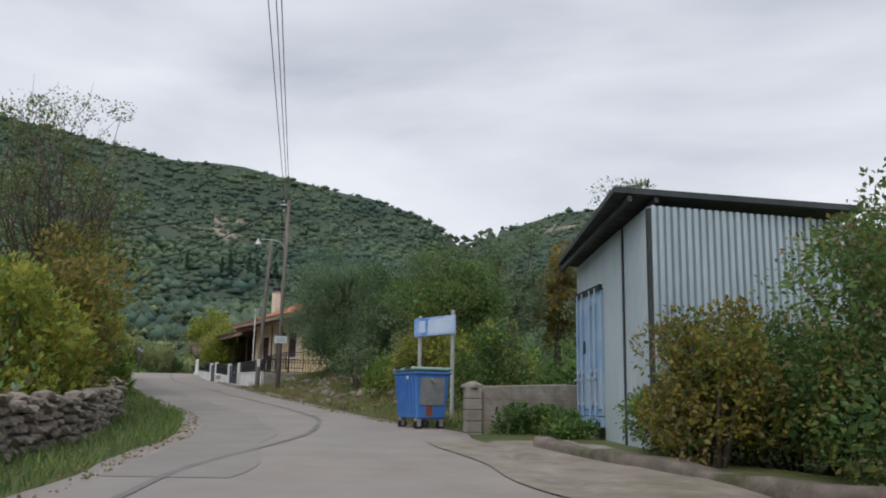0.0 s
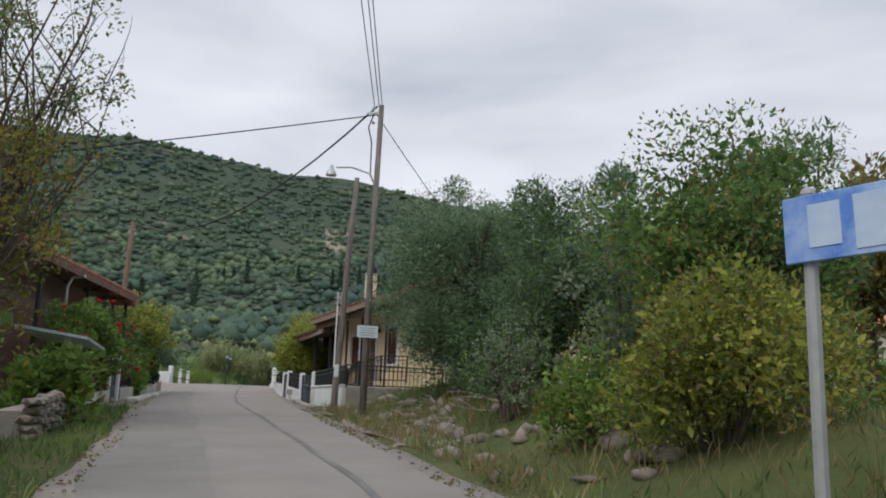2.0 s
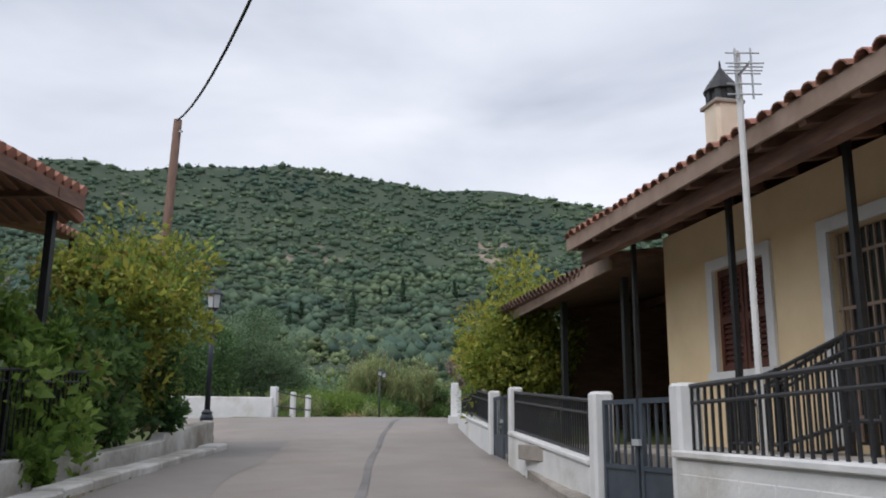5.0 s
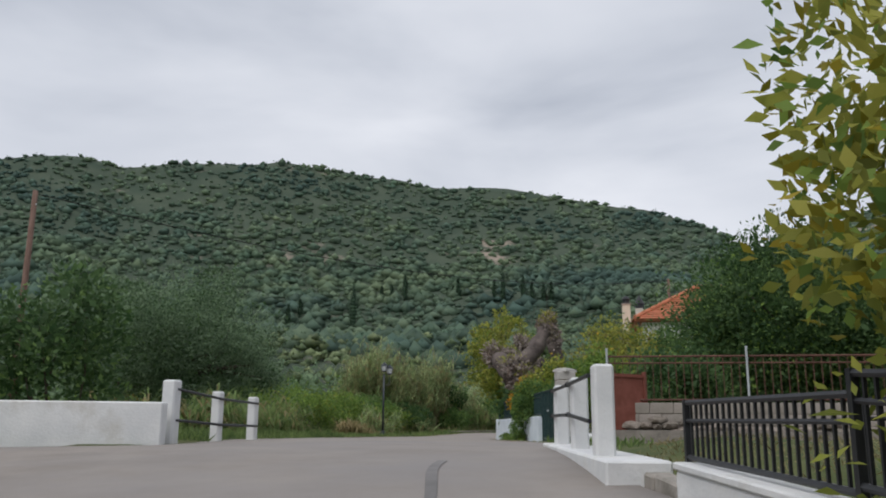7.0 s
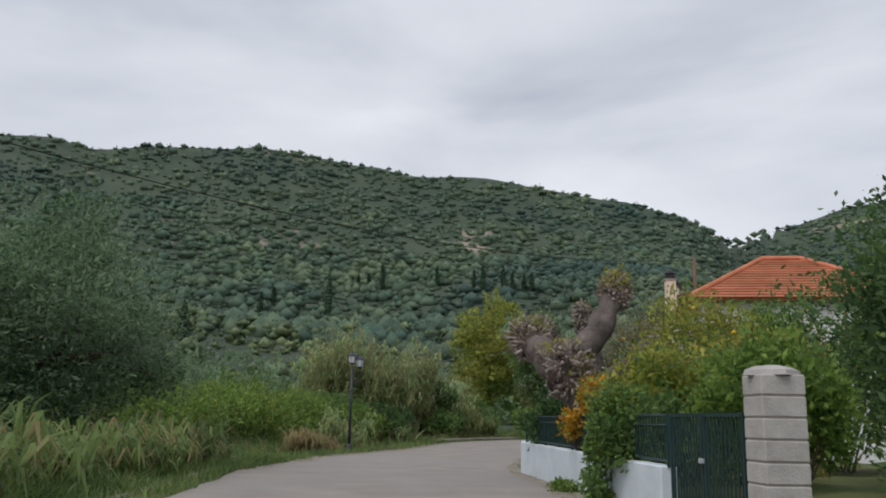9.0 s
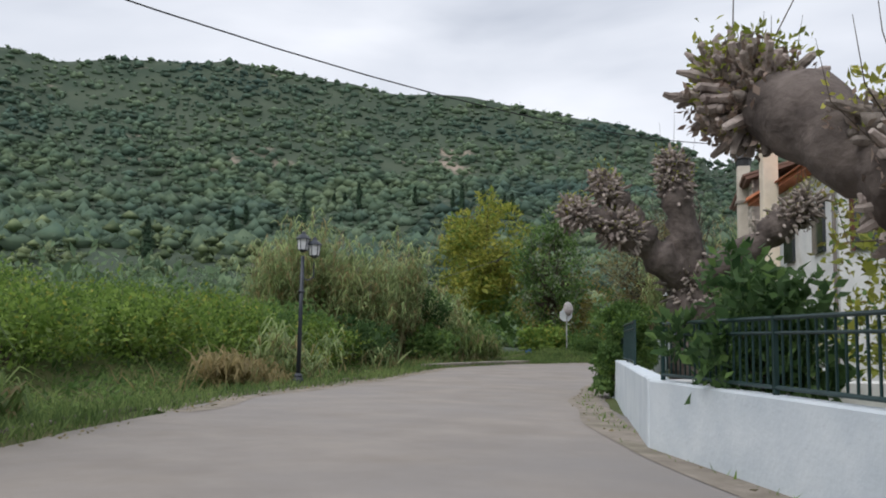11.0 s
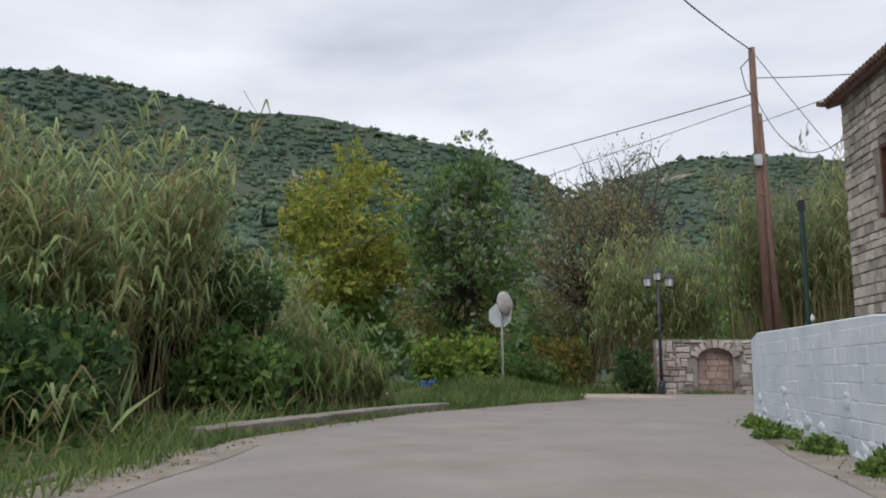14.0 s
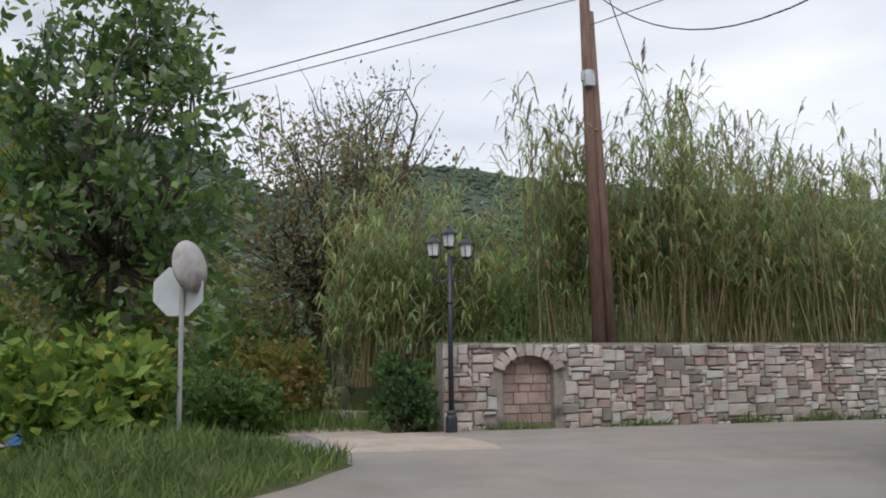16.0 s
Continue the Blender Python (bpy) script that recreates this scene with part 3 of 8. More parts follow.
def kerb(name, pts, width, height, label, base_up=0.0, material=None, step=1.4):
    """A low kerb of separate cast stones along a line of x, y points."""
    pts = np.array(pts, float)
    seg = np.r_[0, np.cumsum(np.hypot(*np.diff(pts, axis=0).T))]
    ob = thing(name, label, "kerb", kind="structure")
    rng = random.Random(len(name) + len(pts))
    s = 0.0
    while s + step < seg[-1]:
        a = [np.interp(s + 0.01, seg, pts[:, k]) for k in (0, 1)]
        b = [np.interp(s + step - 0.01, seg, pts[:, k]) for k in (0, 1)]
        z0, z1 = (float(road_z(p[0], p[1])) + base_up for p in (a, b))
        mid = [(a[0] + b[0]) / 2, (a[1] + b[1]) / 2, (z0 + z1) / 2 + height / 2 - 0.06 + rng.uniform(-0.025, 0.02)]
        rz = math.degrees(math.atan2(b[1] - a[1], b[0] - a[0]))
        part("kerb_stone", Geo().box(mid, (step, width, height + 0.12), rz + rng.uniform(-1.6, 1.6), ry=-math.degrees(math.atan2(z1 - z0, step))), material or M["concrete"], ob, bevel=0.02)
        s += step


kerb("kerb_long", offset_edge(LEFT, 60, 98, -0.6), 0.16, 0.05, "low mossy concrete kerb between road and grass", material=M["mossy"])
kerb("kerb_bend", offset_edge(LEFT, 99.5, 109, -0.55), 0.42, 0.15, "raised weathered concrete kerb on the bend", material=M["oldkerb"])
kerb("kerb_side", [(-36, 125.4), (-31.6, 125.9), (-29.6, 125.4), (-27.5, 122.6)], 0.5, 0.28, "cracked concrete kerb behind the side road", step=1.9)
kerb("kerb_house", offset_edge(RIGHT, 37, 56, 0.12), 0.22, 0.10, "white-edged concrete kerb below the fence wall")


def build_hill_scrub():
    rng = np.random.default_rng(5)

    def scatter(n, r0, r1, a0, a1, s0, s1, power=1.0):
        r = r0 + (r1 - r0) * rng.random(n) ** power
        a = np.radians(rng.uniform(a0, a1, n))
        x, y = HUB[0] - r * np.sin(a), HUB[1] + r * np.cos(a)
        keep = wobble(x, y, 0.021, 1.0) + 0.5 * wobble(x, y, 0.05, 3.0) + rng.normal(0, 0.5, n) > -1.05
        x, y = x[keep], y[keep]
        s = s0 + (s1 - s0) * rng.random(len(x)) ** 2.4
        z = ground_z(x, y) + s * 0.25
        return np.stack([x, y, z], -1), np.stack([s * 1.25, s * 1.25, s * 0.85], -1)

    def clothe(name, label, c, s, per, size, material, category="scrub", soft=True, jag=0.16):
        tagged(new(name, quick_mesh(name, *lumps(rng, c, s * 1.12, jag, tiny=True), material, soft)), label, category, kind="stuff")
        tagged(new(name + "_sprigs", quick_mesh(name + "_sprigs", *leaf_cloud(rng, c, s, per, size, shell=0.78), material)), label + ", loose sprigs", category, kind="stuff")

    clothe("hillside_scrub", "dense dark green maquis scrub covering the middle of the hill", *scatter(14500, 270, 545, -42, 62, 1.2, 4.2), 8, 1.25, M["hillbush"], jag=0.30)
    ca, sa = scatter(9500, 500, 705, -42, 62, 1.3, 3.4)
    cb, sb = scatter(6000, 640, 960, -60, 4, 1.6, 3.8)
    clothe("ridge_scrub", "low maquis scrub along the ridge of the hills", np.concatenate([ca, cb]), np.concatenate([sa, sb]), 4, 1.5, M["hillbush"], jag=0.28)
    c3, s3 = scatter(3000, 125, 320, -42, 62, 1.0, 3.3)
    c4 = np.repeat(c3, 3, 0) + rng.normal(0, 0.5, (len(c3) * 3, 3)) * np.repeat(s3[:, :1], 3, 0)
    s4 = np.repeat(s3, 3, 0) * rng.uniform(0.4, 0.8, (len(c3) * 3, 1))
    clothe("hillside_foliage", "rounded green bushes and olive trees at the foot of the hill", c4, s4, 8, 0.95, M["hillfoot"], "bushes", False, 0.3)


build_hill_scrub()


def cypress(loc, h):
    rng = np.random.default_rng(int(h * 100))
    ob = thing("cypress_tree", "slim dark green cypress on the hillside", "tree", loc, group="cypresses on the hill")
    part("trunk", Geo().tube([(0, 0, -0.5), (0, 0, h * 0.3)], [0.25, 0.15], 6), M["bark"], ob)
    zs = np.linspace(0.08, 0.97, 12)
    rr = 0.125 * h * np.sin(np.pi * np.clip(zs, 0.12, 1) ** 0.75) + 0.12
    c = np.stack([rng.normal(0, 0.15, 12), rng.normal(0, 0.15, 12), zs * h], -1)
    sz = np.stack([rr, rr, np.full(12, h * 0.085)], -1)
    a = leaf_cloud(rng, c, sz, 60, 0.7, shell=0.6)
    part("crown", quick_mesh("crown", *a, M["cypress"]), M["cypress"], ob)
    cv, cf = lumps(rng, c, sz * 0.8, 0.1, True)
    part("inner_foliage", quick_mesh("inner_foliage", cv, cf, M["cypress"]), M["cypress"], ob)
    return ob


def polar(az, r):
    a = radians(az)
    x, y = HUB[0] - r * math.sin(a), HUB[1] + r * math.cos(a)
    return x, y, float(ground_z(x, y)) - 0.4


for az, r, h in ((36.5, 250, 12.5), (27.8, 428, 21), (32.2, 418, 11), (31.4, 433, 9.5), (25.9, 480, 7.5), (25.2, 480, 7.8), (24.3, 478, 14), (20.6, 485, 11.5), (17.5, 472, 15.5), (18.1, 476, 11.2),
                 (16.1, 472, 15), (14.7, 474, 9.6), (15.5, 472, 11.8), (14.2, 472, 12)):
    cypress(polar(az, r), h)


# ---- built things ----
def gz(x, y):
    return float(ground_z(x, y))


def rz_of(p, q):
    return math.degrees(math.atan2(q[1] - p[1], q[0] - p[0]))


def wall_run(name, p, q, tops, thick, material, label, category, bottom=-0.4, bevel=0.02, coping=0.0):
    """An upright wall from p to q; tops: rows of (distance along, top height)."""
    ln = math.dist(p, q)
    ob = thing(name, label, category, (p[0], p[1], 0), rz_of(p, q), kind="structure")
    poly = [(0, min(gz(*p), gz(*q)) + bottom), (ln, min(gz(*p), gz(*q)) + bottom)] + [(a, z) for a, z in reversed(tops)]
    part("wall_body", Geo().prism(poly, -thick / 2, thick / 2), material, ob, bevel=bevel)
    if coping:
        for (a, z), (b, z2) in zip(tops, tops[1:]):
            if b - a > 0.3 and abs(z - z2) < 0.4:
                part("coping", Geo().box(((a + b) / 2, 0, (z + z2) / 2 + 0.025), (b - a, thick + coping, 0.05), ry=-math.degrees(math.atan2(z2 - z, b - a))), material, ob, bevel=0.01)
    return ob


def fence_panel(p, q, z0, z1, material, label, name="railing", step=0.12, mid=True, post=0.04, bar=0.016, group=""):
    """Iron railing between two ground points: rails, and upright bars one by one. z0, z1: bottom and top at p and q."""
    ln = math.dist(p, q)
    ob = thing(name, label, "railing", (p[0], p[1], 0), rz_of(p, q), group=group)
    lerp = lambda pair, u: pair[0] + (pair[1] - pair[0]) * u
    for z, nm in ((z1, "top_rail"), (z0, "bottom_rail")):
        part(nm, Geo().tube([(0, 0, z[0]), (ln, 0, z[1])], post / 2, 6), material, ob)
    if mid:
        part("middle_rail", Geo().tube([(0, 0, z1[0] - 0.12), (ln, 0, z1[1] - 0.12)], post / 2.6, 6), material, ob)
    for k in (0, 1):
        part("post", Geo().box((ln * k, 0, (z0[k] + z1[k]) / 2 - 0.03), (post, post, z1[k] - z0[k] + 0.1)), material, ob)
    n = max(1, int(ln / step))
    me = Geo().box((0, 0, 0.5), (bar, bar, 1)).mesh("bar", material)
    for i in range(1, n):
        u = i / n
        a, b = lerp(z0, u), lerp(z1, u)
        o = part("bar", me, material, ob)
        o.matrix_basis = Matrix.Translation((ln * u, 0, a)) @ Matrix.Diagonal((1, 1, b - a, 1))
    return ob


def square_post(x, y, z0, z1, w, rz, label="white-painted square concrete post", name="fence_post", group="white fence posts"):
    ob = thing(name, label, "post", (x, y, z0), rz, group=group)
    h = z1 - z0
    g = Geo().box((0, 0, h / 2 - 0.15), (w, w, h + 0.3))
    part("shaft", g, M["white"], ob, bevel=0.025)
    return ob


def sheet_gate(p, q, z0, z1, material, label, plate=0.4, bars=4):
    """A double gate: frame, lower plates up to a share of the height and upright bars above them."""
    ln = math.dist(p, q)
    ob = thing("gate", label, "gate", (p[0], p[1], z0), rz_of(p, q))
    h = z1 - z0
    for k in range(2):
        a, b = ln * k / 2 + 0.02, ln * (k + 1) / 2 - 0.02
        w = b - a
        fr = Geo()
        for x in (a + 0.02, b - 0.02):
            fr.box((x, 0, h / 2), (0.04, 0.04, h))
        for z in (0.03, h * plate, h - 0.02):
            fr.box(((a + b) / 2, 0, z), (w, 0.035, 0.04))
        leaf = part("leaf_frame", fr, material, ob)
        part("lower_plate", Geo().box(((a + b) / 2, 0, h * plate / 2), (w - 0.06, 0.012, h * (plate - 0.04))), material, leaf)
        for i in range(1, bars + 1):
            part("bar", Geo().box((a + w * i / (bars + 1), 0, h * (1 + plate) / 2), (0.018, 0.018, h * (0.98 - plate))), material, leaf)
    part("latch", Geo().box((ln / 2, 0.04, h * 0.62), (0.1, 0.03, 0.05)), M["signback"], ob)
    return ob


# -- village house with veranda --
H1 = thing("village_house", "one-storey yellow house with clay tile roof and dark wood eaves", "house", (-5.5, 39.8, 0), 123.7)


def house_one():
    x0, x1, depth, zf, zt = -0.5, 6.55, 7.0, 1.68, 4.40
    holes = ((0.15, 1.2, 2.52, 3.72), (2.3, 3.2, 1.75, 3.72), (4.25, 5.3, 2.52, 3.72))
    cuts = sorted({x0, x1, *[h[0] for h in holes], *[h[1] for h in holes]})
    for a, b in zip(cuts, cuts[1:]):
        hole = next((h for h in holes if h[0] <= a and b <= h[1]), None)
        if hole:
            part("lintel_wall", Geo().box(((a + b) / 2, -0.12, (hole[3] + zt) / 2), (b - a, 0.24, zt - hole[3])), M["stucco"], H1)
            part("sill_wall", Geo().box(((a + b) / 2, -0.12, (zf + hole[2]) / 2 - 0.2), (b - a, 0.24, hole[2] - zf + 0.4)), M["stucco"], H1)
        else:
            part("wall_bay", Geo().box(((a + b) / 2, -0.12, (zt + zf - 0.5) / 2), (b - a, 0.24, zt - zf + 0.5)), M["stucco"], H1)
    s = Geo()
    for a, b, z0, z1 in ((0.24, 1.15, zf - 0.9, zt), (1.15, 2.3, zf - 0.9, 2.62), (1.15, 2.3, 3.92, zt), (2.3, depth, zf - 0.9, zt)):
        s.box((x0 + 0.12, -(a + b) / 2, (z0 + z1) / 2), (0.24, b - a, z1 - z0))
    part("side_wall", s, M["stucco"], H1)
    part("far_wall", Geo().box((x1 - 0.12, -depth / 2 - 0.12, (zf + zt) / 2 - 0.2), (0.24, depth - 0.24, zt - zf + 0.4)), M["stucco"], H1)
    part("back_wall", Geo().box(((x0 + x1) / 2, -depth, (zf + zt) / 2 - 0.2), (x1 - x0 - 0.5, 0.24, zt - zf + 0.4)), M["stucco"], H1)
    # openings: white surround, frame, louvred shutters or iron grille
    for k, (a, b, z0, z1) in enumerate(holes):
        f = Geo()
        t = 0.13
        f.box((a - t / 2, 0.012, (z0 + z1 + t) / 2), (t, 0.05, z1 - z0 + t))
        f.box((b + t / 2, 0.012, (z0 + z1 + t) / 2), (t, 0.05, z1 - z0 + t))
        f.box(((a + b) / 2, 0.012, z1 + t / 2), (b - a, 0.05, t))
        if k != 1:
            f.box(((a + b) / 2, 0.03, z0 - 0.04), (b - a + 2 * t, 0.09, 0.08))
        win = part("window" if k != 1 else "door", f, M["white"], H1, "opening in a white plaster surround")
        if k == 1:
            part("pane", Geo().box(((a + b) / 2, -0.16, (z0 + z1) / 2), (b - a, 0.03, z1 - z0)), M["pane"], win)
            for i in range(9):
                part("grille_bar", Geo().box((a + (b - a) * (i + 0.5) / 9, -0.05, (z0 + z1) / 2), (0.02, 0.02, z1 - z0 - 0.06)), M["fascia"], win)
            for i in range(4):
                part("grille_rail", Geo().box(((a + b) / 2, -0.045, z0 + (z1 - z0) * (i + 0.5) / 4), (b - a, 0.02, 0.03)), M["fascia"], win)
        else:
            mid = (a + b) / 2
            for c, d in ((a, mid - 0.01), (mid + 0.01, b)):
                fr = Geo()
                for x in (c + 0.03, d - 0.03):
                    fr.box((x, -0.07, (z0 + z1) / 2), (0.06, 0.05, z1 - z0))
                for z in (z0 + 0.04, (z0 + z1) / 2, z1 - 0.04):
                    fr.box(((c + d) / 2, -0.07, z), (d - c - 0.12, 0.05, 0.08))
                sh = part("shutter", fr, M["shutter"], H1, "closed brown louvred shutter")
                for i in range(17):
                    z = z0 + 0.1 + (z1 - z0 - 0.2) * i / 16
                    part("slat", Geo().box(((c + d) / 2, -0.075, z), (d - c - 0.12, 0.012, 0.055), rx=32), M["shutter"], sh)
    f = Geo()
    for y in (-1.08, -2.37):
        f.box((x0 - 0.01, y, 3.27), (0.05, 0.13, 1.43))
    for z in (2.56, 3.98):
        f.box((x0 - 0.01, -1.725, z), (0.05, 1.42, 0.12))
    sw = part("window", f, M["white"], H1, "side window in a white surround")
    for i in range(22):
        part("slat", Geo().box((x0 + 0.09, -1.725, 2.66 + 1.22 * i / 21), (0.012, 1.15, 0.06), ry=32), M["shutter"], sw)
    part("shutter_back", Geo().box((x0 + 0.16, -1.725, 3.27), (0.03, 1.15, 1.3)), M["shutter"], sw)
    # shallow veranda roof with boarded soffit, rafters and fascia; the steeper main hip rises behind it
    e0, e1, f0, ze, zw = -0.85, 6.95, 1.2, 4.37, 4.62
    g0, g1, h0, h1, zm, rise = x0 - 0.3, x1 + 0.3, 0.15, -depth - 0.5, 4.62, 1.78
    ridge0, ridge1, ry = g0 + 3.5, g1 - 3.5, (h0 + h1) / 2
    zr = zm + rise
    part("veranda_roof", Geo().slab(((e0, f0, ze), (e1, f0, ze), (e1, -0.12, zw), (e0, -0.12, zw)), 0.06), M["wood"], H1)
    for nm, quad in (("front_slope", ((g0, h0, zm), (g1, h0, zm), (ridge1, ry, zr), (ridge0, ry, zr))), ("back_slope", ((g1, h1, zm), (g0, h1, zm), (ridge0, ry, zr), (ridge1, ry, zr)))):
        part(nm, Geo().slab(quad, 0.06), M["wood"], H1)
    for nm, tri in (("near_hip", ((g0, h1, zm), (g0, h0, zm), (ridge0, ry, zr))), ("far_hip", ((g1, h0, zm), (g1, h1, zm), (ridge1, ry, zr)))):
        g = Geo()
        g.add([*tri, *[(a, b, c - 0.07) for a, b, c in tri]], [(0, 1, 2), (5, 4, 3), (0, 3, 4, 1), (1, 4, 5, 2), (2, 5, 3, 0)])
        part(nm, g, M["wood"], H1)
    lean_v = math.degrees(math.atan2(zw - ze, f0 + 0.12))
    part("fascia", Geo().box(((e0 + e1) / 2, f0 + 0.015, ze - 0.05), (e1 - e0, 0.03, 0.17)), M["fascia"], H1, "weathered fascia board under the tiles")
    for x in (e0 - 0.015, e1 + 0.015):
        part("barge_board", Geo().box((x, (f0 - 0.12) / 2, (ze + zw) / 2 - 0.03), (0.03, f0 + 0.12, 0.19), rx=-lean_v), M["fascia"], H1, "weathered sloping board at the roof end")
    for x in (g0 - 0.015, g1 + 0.015):
        part("fascia", Geo().box((x, (h0 + h1) / 2 - 0.2, zm - 0.06), (0.03, h0 - h1 - 0.4, 0.14)), M["fascia"], H1)
    part("wall_plate", Geo().box(((x0 + e1) / 2, f0 - 0.25, ze - 0.22), (e1 - x0, 0.14, 0.16)), M["wood"], H1)
    for i in range(13):
        x = e0 + 0.25 + (e1 - e0 - 0.5) * i / 12
        part("rafter", Geo().box((x, f0 / 2 - 0.02, (ze + zw) / 2 - 0.12), (0.09, f0 + 0.05, 0.12), rx=-lean_v), M["wood"], H1)
    # barrel tiles: covers one by one on the slopes that show
    rng = random.Random(3)
    n = 5
    prof = [(0.085 * math.cos(math.pi * k / n), 0.075 * math.sin(math.pi * k / n)) for k in range(n + 1)]
    g = Geo()
    vs = [(a, 0.0, b) for a, b in prof] + [(a * 0.85, -0.46, b * 0.85 + 0.0) for a, b in prof]
    vs += [(a * 0.84, 0.0, b * 0.82) for a, b in prof]
    g.add(vs, [(k + 1, k, k + n + 1, k + n + 2) for k in range(n)] + [(k, k + 1, k + 2 * n + 3, k + 2 * n + 2) for k in range(n)])
    tile_me = g.mesh("roof_tile", M["tile"], smooth=False)
    main_me = g.mesh("roof_tile", M["tile_main"], smooth=False)
    far_tiles = Geo()
    jig = lambda a: rng.uniform(-a, a)

    def tile(m, near, me=None):
        if near:
            part("roof_tile", me or tile_me, M["tile"], H1).matrix_basis = m
        else:
            far_tiles.add([m @ Vector(v) for v in g.v], g.f)

    for row in range(4):
        y = f0 + 0.06 - row * 0.38 * math.cos(radians(lean_v))
        z = ze + 0.03 + row * 0.38 * math.sin(radians(lean_v))
        for i in range(39):
            tile(pose(e0 + 0.1 + i * 0.2 + jig(0.012), y + jig(0.015), z + jig(0.007), -lean_v, jig(3), jig(2)), row < 3)
    slope = math.degrees(math.atan2(rise, h0 - ry))
    for row in range(10):
        y = h0 + 0.06 - row * 0.4 * math.cos(radians(slope))
        z = zm + 0.03 + row * 0.4 * math.sin(radians(slope))
        k = max(0.0, (h0 - y) / (h0 - ry))
        x = math.ceil((g0 + (ridge0 - g0) * k) / 0.2) * 0.2
        while x < g1 - (g1 - ridge1) * k:
            tile(pose(x + jig(0.012), y + jig(0.015), z + jig(0.007), -slope, jig(3), jig(2)), False)
            x += 0.2
    slope2 = math.degrees(math.atan2(rise, ridge0 - g0))
    for row in range(10):
        x = g0 - 0.06 + row * 0.4 * math.cos(radians(slope2))
        z = zm + 0.03 + row * 0.4 * math.sin(radians(slope2))
        k = max(0.0, (x - g0) / (ridge0 - g0))
        y = math.ceil((h1 + (ry - h1) * k) / 0.2) * 0.2
        while y < h0 + (ry - h0) * k:
            tile(Matrix.Translation((x, y + jig(0.012), z)) @ Matrix.Rotation(radians(90), 4, "Z") @ pose(0, 0, 0, -slope2, jig(3), jig(2)), y > -4.6, main_me)
            y += 0.2
    tagged(part("roof_tiles", far_tiles, M["tile_main"], H1), kind="stuff")
    hip = Geo()
    for p in ((g0, h0), (g1, h0), (g0, h1)):
        q = (ridge0 if p[0] == g0 else ridge1, ry)
        m = 12
        for i in range(m):
            a, b = i / m, (i + 1.15) / m
            pt = lambda u: (p[0] + (q[0] - p[0]) * u, p[1] + (q[1] - p[1]) * u, zm + 0.07 + rise * u)
            hip.tube([pt(a), pt(min(b, 1))], [0.11, 0.09], 8)
    for i in range(3):
        hip.tube([(ridge0 + (ridge1 - ridge0) * i / 3, ry, zr + 0.07), (ridge0 + (ridge1 - ridge0) * (i + 1.1) / 3, ry, zr + 0.07)], [0.11, 0.09], 8)
    part("ridge_tiles", hip, M["tile_main"], H1)
    part("vent_stack", Geo().box((1.9, -2.2, zm + 1.0), (0.17, 0.17, 0.9)).box((1.9, -2.2, zm + 1.46), (0.23, 0.23, 0.05)), M["tile_main"], H1, "small clay vent stack on the roof", bevel=0.015)
    # round-cornered chimney with a slotted metal cowl
    ch = part("chimney", Geo().box((6.6, -1.05, 5.5), (0.40, 0.40, 1.9)), M["cream"], H1, "cream plastered chimney", bevel=0.05)
    part("collar", Geo().box((6.6, -1.05, 6.42), (0.46, 0.46, 0.06)), M["concrete"], ch, bevel=0.01)
    part("cowl", Geo().lathe((6.6, -1.05, 6.45), ((0.20, 0), (0.20, 0.16), (0.26, 0.18), (0.19, 0.30), (0.09, 0.44), (0.02, 0.55), (0.012, 0.66)), 10), M["black"], ch, "black pointed metal chimney cowl", smooth=False)
    for i in range(8):
        a = i * math.pi / 4
        part("cowl_slat", Geo().box((6.6 + 0.21 * math.cos(a), -1.05 + 0.21 * math.sin(a), 6.55), (0.02, 0.08, 0.16), math.degrees(a)), M["darksheet"], ch)
    # veranda: slab, posts, wall lamp
    part("veranda_slab", Geo().box((2.2, 1.05, zf - 0.09), (8.6, 2.08, 0.18)), M["concrete"], H1, bevel=0.01)
    for x in (-0.44, 2.1, 3.91, 6.2):
        part("veranda_post", Geo().box((x, 0.6, (zf + ze) / 2 + 0.02), (0.055, 0.055, ze - zf + 0.04)), M["black"], H1)
    lamp = part("wall_lamp", Geo().box((1.9, 0.06, 3.72), (0.1, 0.08, 0.16)), M["black"], H1, "black iron carriage lamp")
    part("lamp_arm", Geo().tube([(1.9, 0.08, 3.75), (1.9, 0.2, 3.85), (1.9, 0.28, 3.78)], 0.014, 6), M["black"], lamp)
    part("lamp_glass", Geo().lathe((1.9, 0.28, 3.5), ((0.05, 0), (0.10, 0.2), (0.12, 0.22), (0.02, 0.32)), 6), M["black"], lamp)
    # lower lean-to roof past the far wall
    lean = part("lean_to_roof", Geo().slab(((6.6, 0.75, 4.08), (12.7, 0.35, 4.05), (12.7, -5.5, 5.0), (6.6, -5.5, 5.0)), 0.09), M["wood"], H1, "dark boarded lean-to roof over the yard")
    part("fascia", Geo().box((9.65, 0.58, 4.05), (6.1, 0.04, 0.2), -3.1), M["fascia"], lean)
    part("purlin", Geo().box((9.6, -2.5, 4.38), (6.0, 0.12, 0.16)), M["wood"], lean)
    for x in (7.4, 9.9, 12.4):
        part("lean_to_post", Geo().box((x, 0.2, 2.85), (0.09, 0.09, 2.3)), M["black"], lean)
    # dark panels added to stand for the deep shade under the lean-to
    part("yard_wall", Geo().box((9.6, -5.6, 3.0), (6.2, 0.2, 3.9)), M["wood"], H1, "dark panel standing for the shade at the back of the lean-to")
    part("yard_end_wall", Geo().box((12.6, -3.2, 3.0), (0.12, 4.8, 3.4)), M["wood"], H1)
    t2 = Geo()
